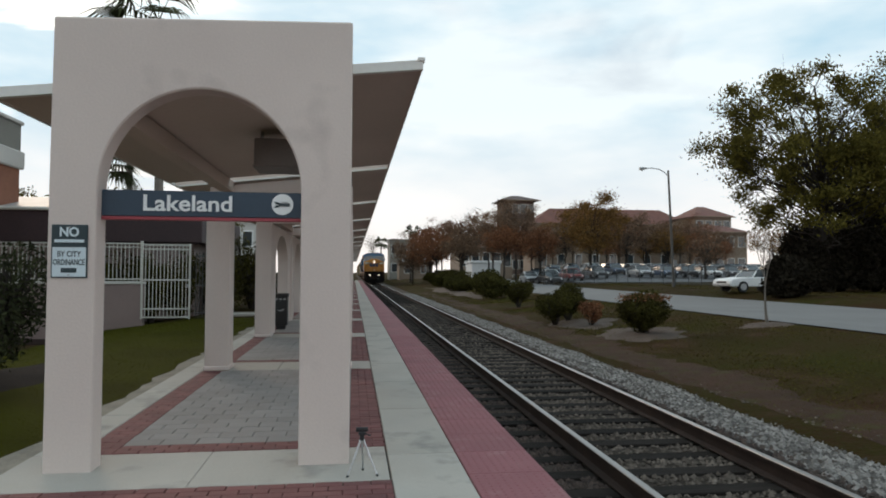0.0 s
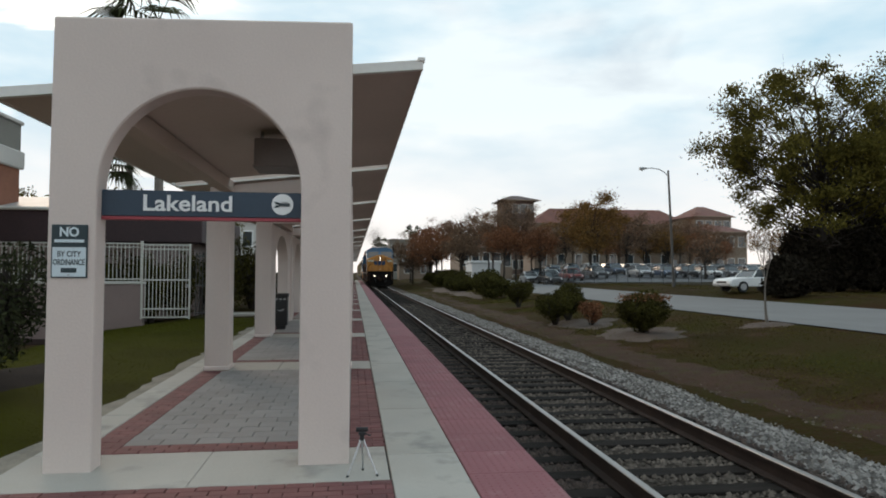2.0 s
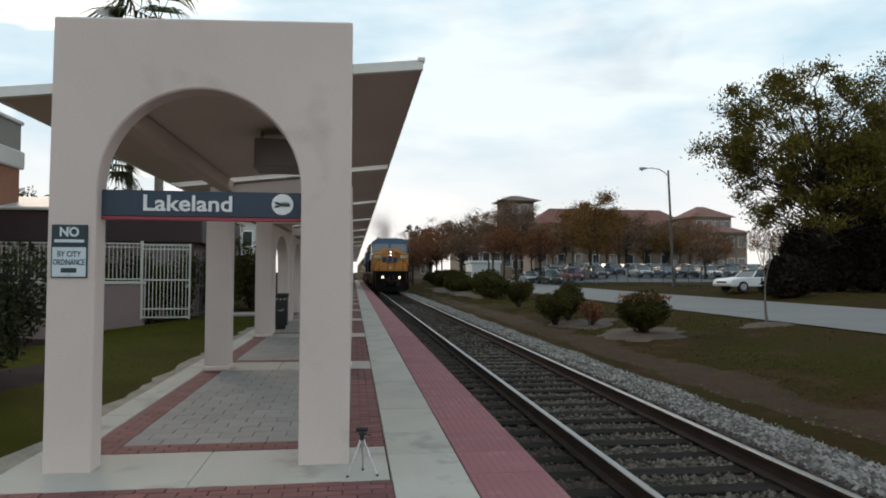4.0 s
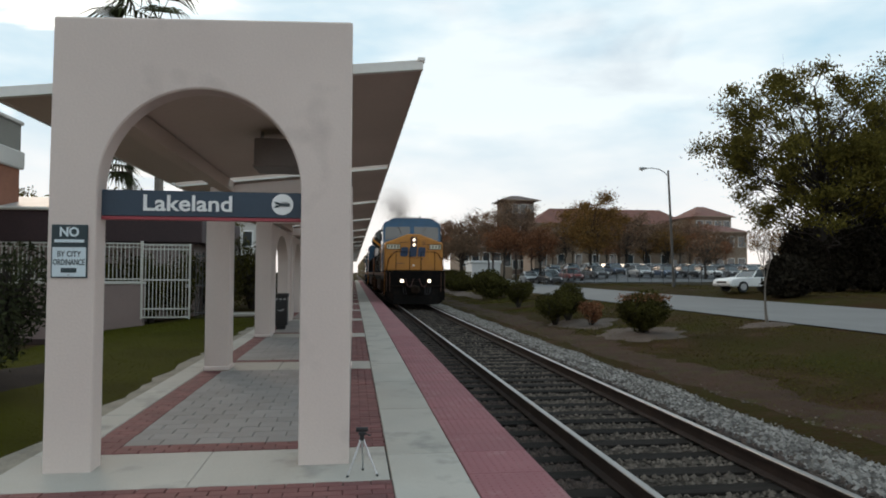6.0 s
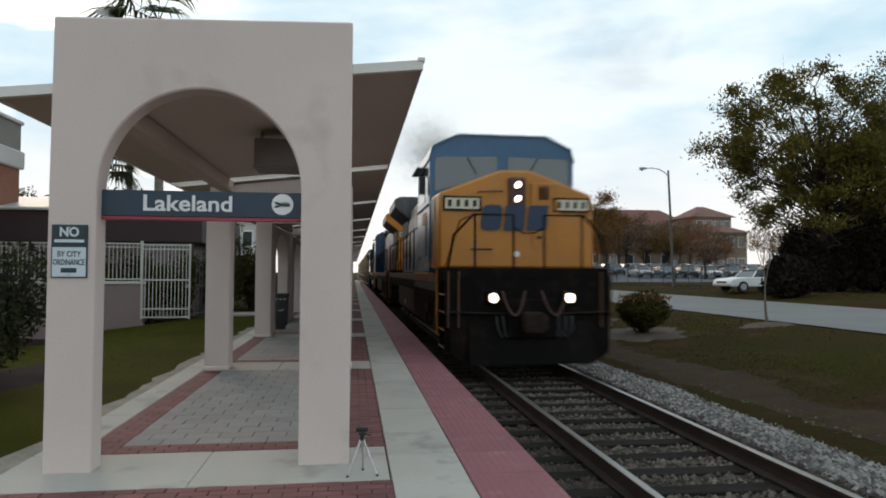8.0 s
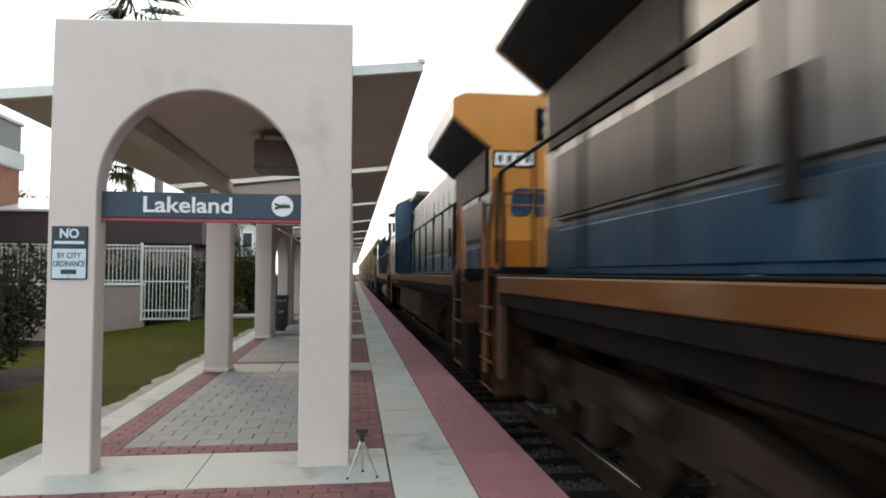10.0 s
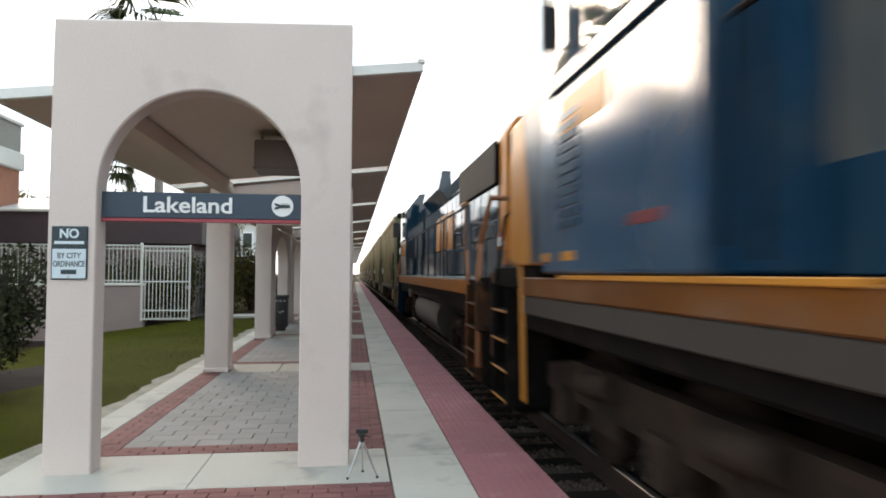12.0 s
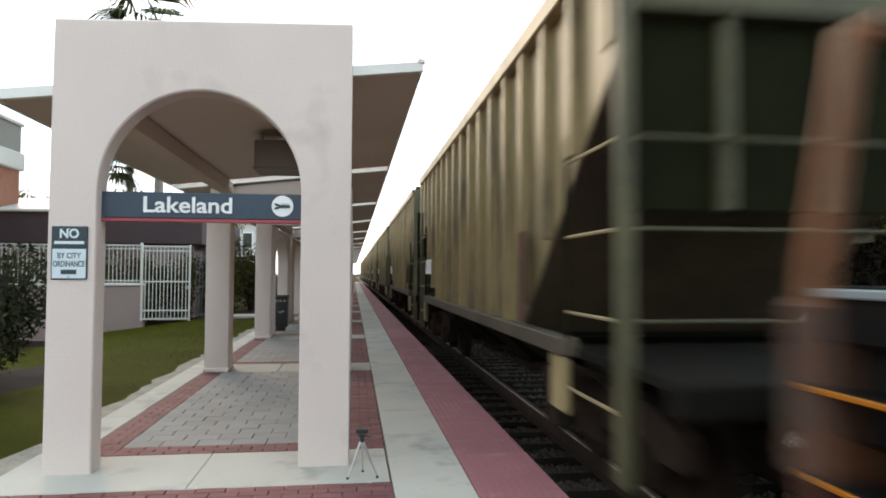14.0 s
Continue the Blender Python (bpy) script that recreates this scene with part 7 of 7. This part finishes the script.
def parked_cars():
    r = car("white", "white open-top roadster parked on the far verge", "", 4.0, 1.22, True)
    r.matrix_basis = pose(22.75, 35.6, ground_z(22.75, 35.6) + 0.01, 0, 0, 3)
    rng = random.Random(77)
    kinds = {}
    for colour in CAR_PAINTS:
        kinds[colour] = None
    n = 0
    for row_y in (74, 82, 90, 100):
        for k in range(21):
            x = row_y * 0.235 + 2 + 2.75 * k + (row_y - 74) * 0.1
            if rng.random() < 0.07 or x < 20.5:
                continue
            colour = rng.choice(["white", "white", "silver", "black", "black", "black", "blue", "blue", "red", "grey", "grey", "silver"])
            m = at_ground(x, row_y + rng.uniform(-0.3, 0.3), 90 + rng.uniform(-4, 4))
            if kinds[colour] is None:
                kinds[colour] = car(colour, colour + " car parked in the car park", "parked cars")
                kinds[colour].matrix_basis = m
            else:
                copy_thing(kinds[colour], m)
            n += 1


POLE_WOOD = surf("weathered_pole", (0.14, 0.125, 0.115), (0.09, 0.08, 0.073), 0.9, scale=3, fine=20, bump=0.4, stretch=(3, 3, 0.4))


def street_lamp():
    x, y = 25.2, 50.0
    s = thing("street_lamp", Matrix.Translation((x, y, ground_z(x, y))), "grey wooden pole with a curved street lamp arm", "street lamp")
    part("pole", tube(bmesh.new(), (0, 0, -0.1), (-0.42, 0, 9.25), 0.115, 12, 0.075), POLE_WOOD, s)
    pts = [(-0.40, 0, 8.75), (-0.75, 0, 9.10), (-1.2, 0, 9.32), (-1.8, 0, 9.40), (-2.3, 0, 9.36)]
    part("arm", path_tube(bmesh.new(), pts, 0.035, 8), GALV, s)
    hd = bmesh.new()
    tube(hd, (-2.25, 0, 9.37), (-2.8, 0, 9.32), 0.08, 12, 0.13)
    part("lamp_head", hd, GALV, s)
    part("lens", tube(bmesh.new(), (-2.6, 0, 9.26), (-2.6, 0, 9.16), 0.13, 12, 0.05), WHITE, s)
    part("small_box", rbox(-0.12, 0.12, -0.28, -0.14, 1.6, 2.1, 0.02), GALV, s)


FENCE_DARK = surf("fence_steel", (0.10, 0.10, 0.10), (0.07, 0.07, 0.07), 0.6, metal=0.2, bump=0.05)


def lot_fence():
    f = thing("chain_fence", Matrix.Identity(4), "grey chain-link fence with steel posts before the car park", "fence")
    n = 18
    p0, p1 = Vector((19.8, 68, 0)), Vector((33.5, 54, 0))
    pts = [p0.lerp(p1, i / (n - 1)) for i in range(n)]
    pts = [Vector((p.x, p.y, ground_z(p.x, p.y))) for p in pts]
    for p in pts:
        part("post", tube(bmesh.new(), p + Vector((0, 0, -0.1)), p + Vector((0, 0, 1.75)), 0.04, 8), FENCE_DARK, f)
    for h in (0.1, 1.7):
        part("rail", path_tube(bmesh.new(), [p + Vector((0, 0, h)) for p in pts], 0.024, 6), FENCE_DARK, f)
    bm = bmesh.new()
    for a, b in zip(pts, pts[1:]):
        for k in range(7):
            for s in (0, 1):
                q0, q1 = a.lerp(b, k / 7), a.lerp(b, (k + 1) / 7)
                za, zb = (0.1, 1.7) if s else (1.7, 0.1)
                tube(bm, q0 + Vector((0, 0, za)), q1 + Vector((0, 0, zb)), 0.008, 3)
    part("wire_mesh", bm, FENCE_DARK, f)


parked_cars()
street_lamp()
lot_fence()
lot_me = mesh_of("car_park", [(x, y, ground_z(x, y) + 0.02) for y in (64, 68, 73, 78, 84, 90, 100, 110) for x in (24, 26, 28, 31, 34, 38, 44, 52, 65)], [(j * 9 + i, j * 9 + i + 1, j * 9 + i + 10, j * 9 + i + 9) for j in range(7) for i in range(8)], LOT, True)
tagged(new("car_park", lot_me), "grey asphalt car park", "car park", kind="structure")


GRIT = surf("pale_grit", (0.31, 0.275, 0.225), (0.20, 0.178, 0.148), 0.96, scale=3, fine=35, bump=0.6)
rng_grit = random.Random(9)
edge_v = [(x + (rng_grit.uniform(-0.10, 0.05) if x < -2.7 else 0), 3 + 0.3 * j, ground_z(x, 3 + 0.3 * j) + (0.016 if x < -2.7 else 0.03)) for j in range(110) for x in (-2.80, -2.57)]
tagged(new("grit_strip", mesh_of("grit_strip", edge_v, [(2 * j, 2 * j + 1, 2 * j + 3, 2 * j + 2) for j in range(109)], GRIT, True)), "pale gritty strip between kerb and lawn", "soil", kind="structure")


# ---- paving pieces ----
def pave(area, w, l, gap, material, name, near, rng, stagger=True, budget=None):
    """Lays pieces w by l over an area (x0, x1, y0, y1); those nearer than y = near are single pieces, the rest one mesh."""
    x0, x1, y0, y1 = area
    me = slab_mesh(name, w - gap, l - gap, 0.05, material, 0.005)
    far_v, far_f = [], []
    rows_, j = max(1, round((y1 - y0) / l)), 0
    l2 = (y1 - y0) / rows_
    for j in range(rows_):
        y = y0 + l2 * (j + 0.5)
        x = x0 - (w / 2 if stagger and j % 2 else 0)
        while x < x1 - 0.01:
            a, b = max(x, x0), min(x + w, x1)
            x += w
            if b - a < 0.03:
                continue
            z = rng.uniform(-0.002, 0.002)
            if y < near and budget[0] > 0:
                budget[0] -= 1
                inst(name, me, platform, (a + b) / 2, y, z, s=((b - a) / w, l2 / l, 1))
            else:
                k, r, g = len(far_v), 0.004, gap / 2
                for e, zz in ((0, -0.03), (r, 0)):
                    far_v += [(a + g + e, y - l2 / 2 + g + e, zz + z), (b - g - e, y - l2 / 2 + g + e, zz + z), (b - g - e, y + l2 / 2 - g - e, zz + z), (a + g + e, y + l2 / 2 - g - e, zz + z)]
                far_f.append((k + 4, k + 5, k + 6, k + 7))
                for i in range(4):
                    n = (i + 1) % 4
                    far_f.append((k + i, k + n, k + 4 + n, k + 4 + i))
    return far_v, far_f


def merge(dst, src):
    k = len(dst[0])
    dst[0].extend(src[0])
    dst[1].extend(tuple(i + k for i in f) for f in src[1])


def build_paving():
    rng = random.Random(5)
    xl, bl, br, sr = LEFT_X, -2.23, -1.95, STRIP0
    brick_budget, paver_budget = [300], [300]
    bricks, pavers = ([], []), ([], [])
    brick_i = [(xl, sr, 4.3, 4.88), (-0.02 + 0.0, sr, 5.83, BAY0 + BAY), (br, -0.02, 5.83, 6.09), (bl, br, 5.83, BAY0 + BAY)]
    for a in brick_i:
        merge(bricks, pave(a, 0.2, 0.1, 0.005, BRICK, "brick", 9.0, rng, True, brick_budget))
    merge(bricks, pave((xl, sr, -4, 4.3), 0.2, 0.1, 0.005, BRICK, "brick", -90, rng, True, brick_budget))
    merge(pavers, pave((br, -0.02, 6.09, BAY0 + BAY), 0.3, 0.2, 0.004, PAVER, "grey_paver", 11, rng, True, paver_budget))
    for k in range(1, N_BAYS - 1):
        y0, y1 = BAY0 + BAY * k + 0.92, BAY0 + BAY * (k + 1)
        for a in ((br, -0.02, y0, y0 + 0.26), (bl, br, y0, y1), (-0.02, sr, y0, y1)):
            merge(bricks, pave(a, 0.2, 0.1, 0.005, BRICK, "brick", -90, rng, True, brick_budget))
        merge(pavers, pave((br, -0.02, y0 + 0.26, y1), 0.3, 0.2, 0.004, PAVER, "grey_paver", -90, rng, True, paver_budget))
    for nm, (v, f), m, lab in (("brick_field", bricks, BRICK_FIELD, "dark red brick paving bands"), ("paver_field", pavers, PAVER_FIELD, "grey concrete pavers")):
        ob = new(nm, mesh_of(nm, v, f, m))
        ob.parent = platform
        tagged(ob, lab, kind="stuff")
    # concrete: cross bands, kerb strip and the long strip by the tactile edge
    band = slab_mesh("concrete_slab", 1.42, 0.93, 0.06, CONCRETE, 0.008)
    for x in (-1.85, -0.43):
        inst("concrete_slab", band, platform, x, 5.352, 0.0)
    wide = slab_mesh("concrete_slab", (sr - xl) / 2 - 0.006, 0.90, 0.06, CONCRETE, 0.008)
    for k in range(1, N_BAYS):
        y = BAY0 + BAY * k + 0.46
        for i in range(2):
            inst("concrete_slab", wide, platform, xl + (sr - xl) * (0.25 + 0.5 * i), y, 0.0)
    kerb = slab_mesh("kerb_slab", bl - xl - 0.006, 1.42, 0.12, CONCRETE, 0.01)
    for k in range(N_BAYS - 1):
        y0, y1 = (BAY0 + BAY * k + 0.92, BAY0 + BAY * (k + 1)) if k else (5.82, BAY0 + BAY)
        n = 3
        for i in range(n):
            inst("kerb_slab", kerb, platform, (xl + bl) / 2, y0 + (y1 - y0) * (i + 0.5) / n, 0.0, s=(1, (y1 - y0) / n / 1.43, 1))
    strip = slab_mesh("concrete_slab", STRIP1 - STRIP0 - 0.008, 1.822, 0.06, CONCRETE, 0.007)
    for k in range(67):
        inst("concrete_slab", strip, platform, (STRIP0 + STRIP1) / 2, -3.6 + 1.83 * k + 0.915, 0.0)
    tile = slab_mesh("tactile_tile", EDGE_X - STRIP1 - 0.006, 0.606, 0.06, TACTILE, 0.006)
    for k in range(200):
        inst("tactile_tile", tile, platform, (STRIP1 + EDGE_X) / 2, -3.6 + 0.61 * k + 0.305, 0.003)
    # domes on the nearest tactile tiles
    v, f = [], []
    for i in range(200):
        for j in range(9):
            x, y = STRIP1 + 0.05 + 0.0625 * j, 3.6 + 0.061 * i
            k = len(v)
            for r, z in ((0.013, 0.003), (0.008, 0.0065)):
                v += [(x + r * math.cos(a * 1.047), y + r * math.sin(a * 1.047), z) for a in range(6)]
            f.append(tuple(k + 6 + a for a in range(6)))
            f += [(k + a, k + (a + 1) % 6, k + 6 + (a + 1) % 6, k + 6 + a) for a in range(6)]
    ob = new("tactile_domes", mesh_of("tactile_domes", v, f, TACTILE))
    ob.parent = platform
    tagged(ob, "small raised domes of the tactile edge", kind="stuff")


BRICK_FIELD = surf("brick_paver_field", (0.185, 0.066, 0.062), (0.135, 0.050, 0.048), 0.88, scale=3, fine=80, bump=0.35, dist=0.005, var=0.16, island=True)
PAVER_FIELD = surf("grey_paver_field", (0.31, 0.284, 0.27), (0.255, 0.234, 0.222), 0.93, scale=1.7, fine=80, bump=0.3, dist=0.004, var=0.06, island=True)
build_paving()

motions()
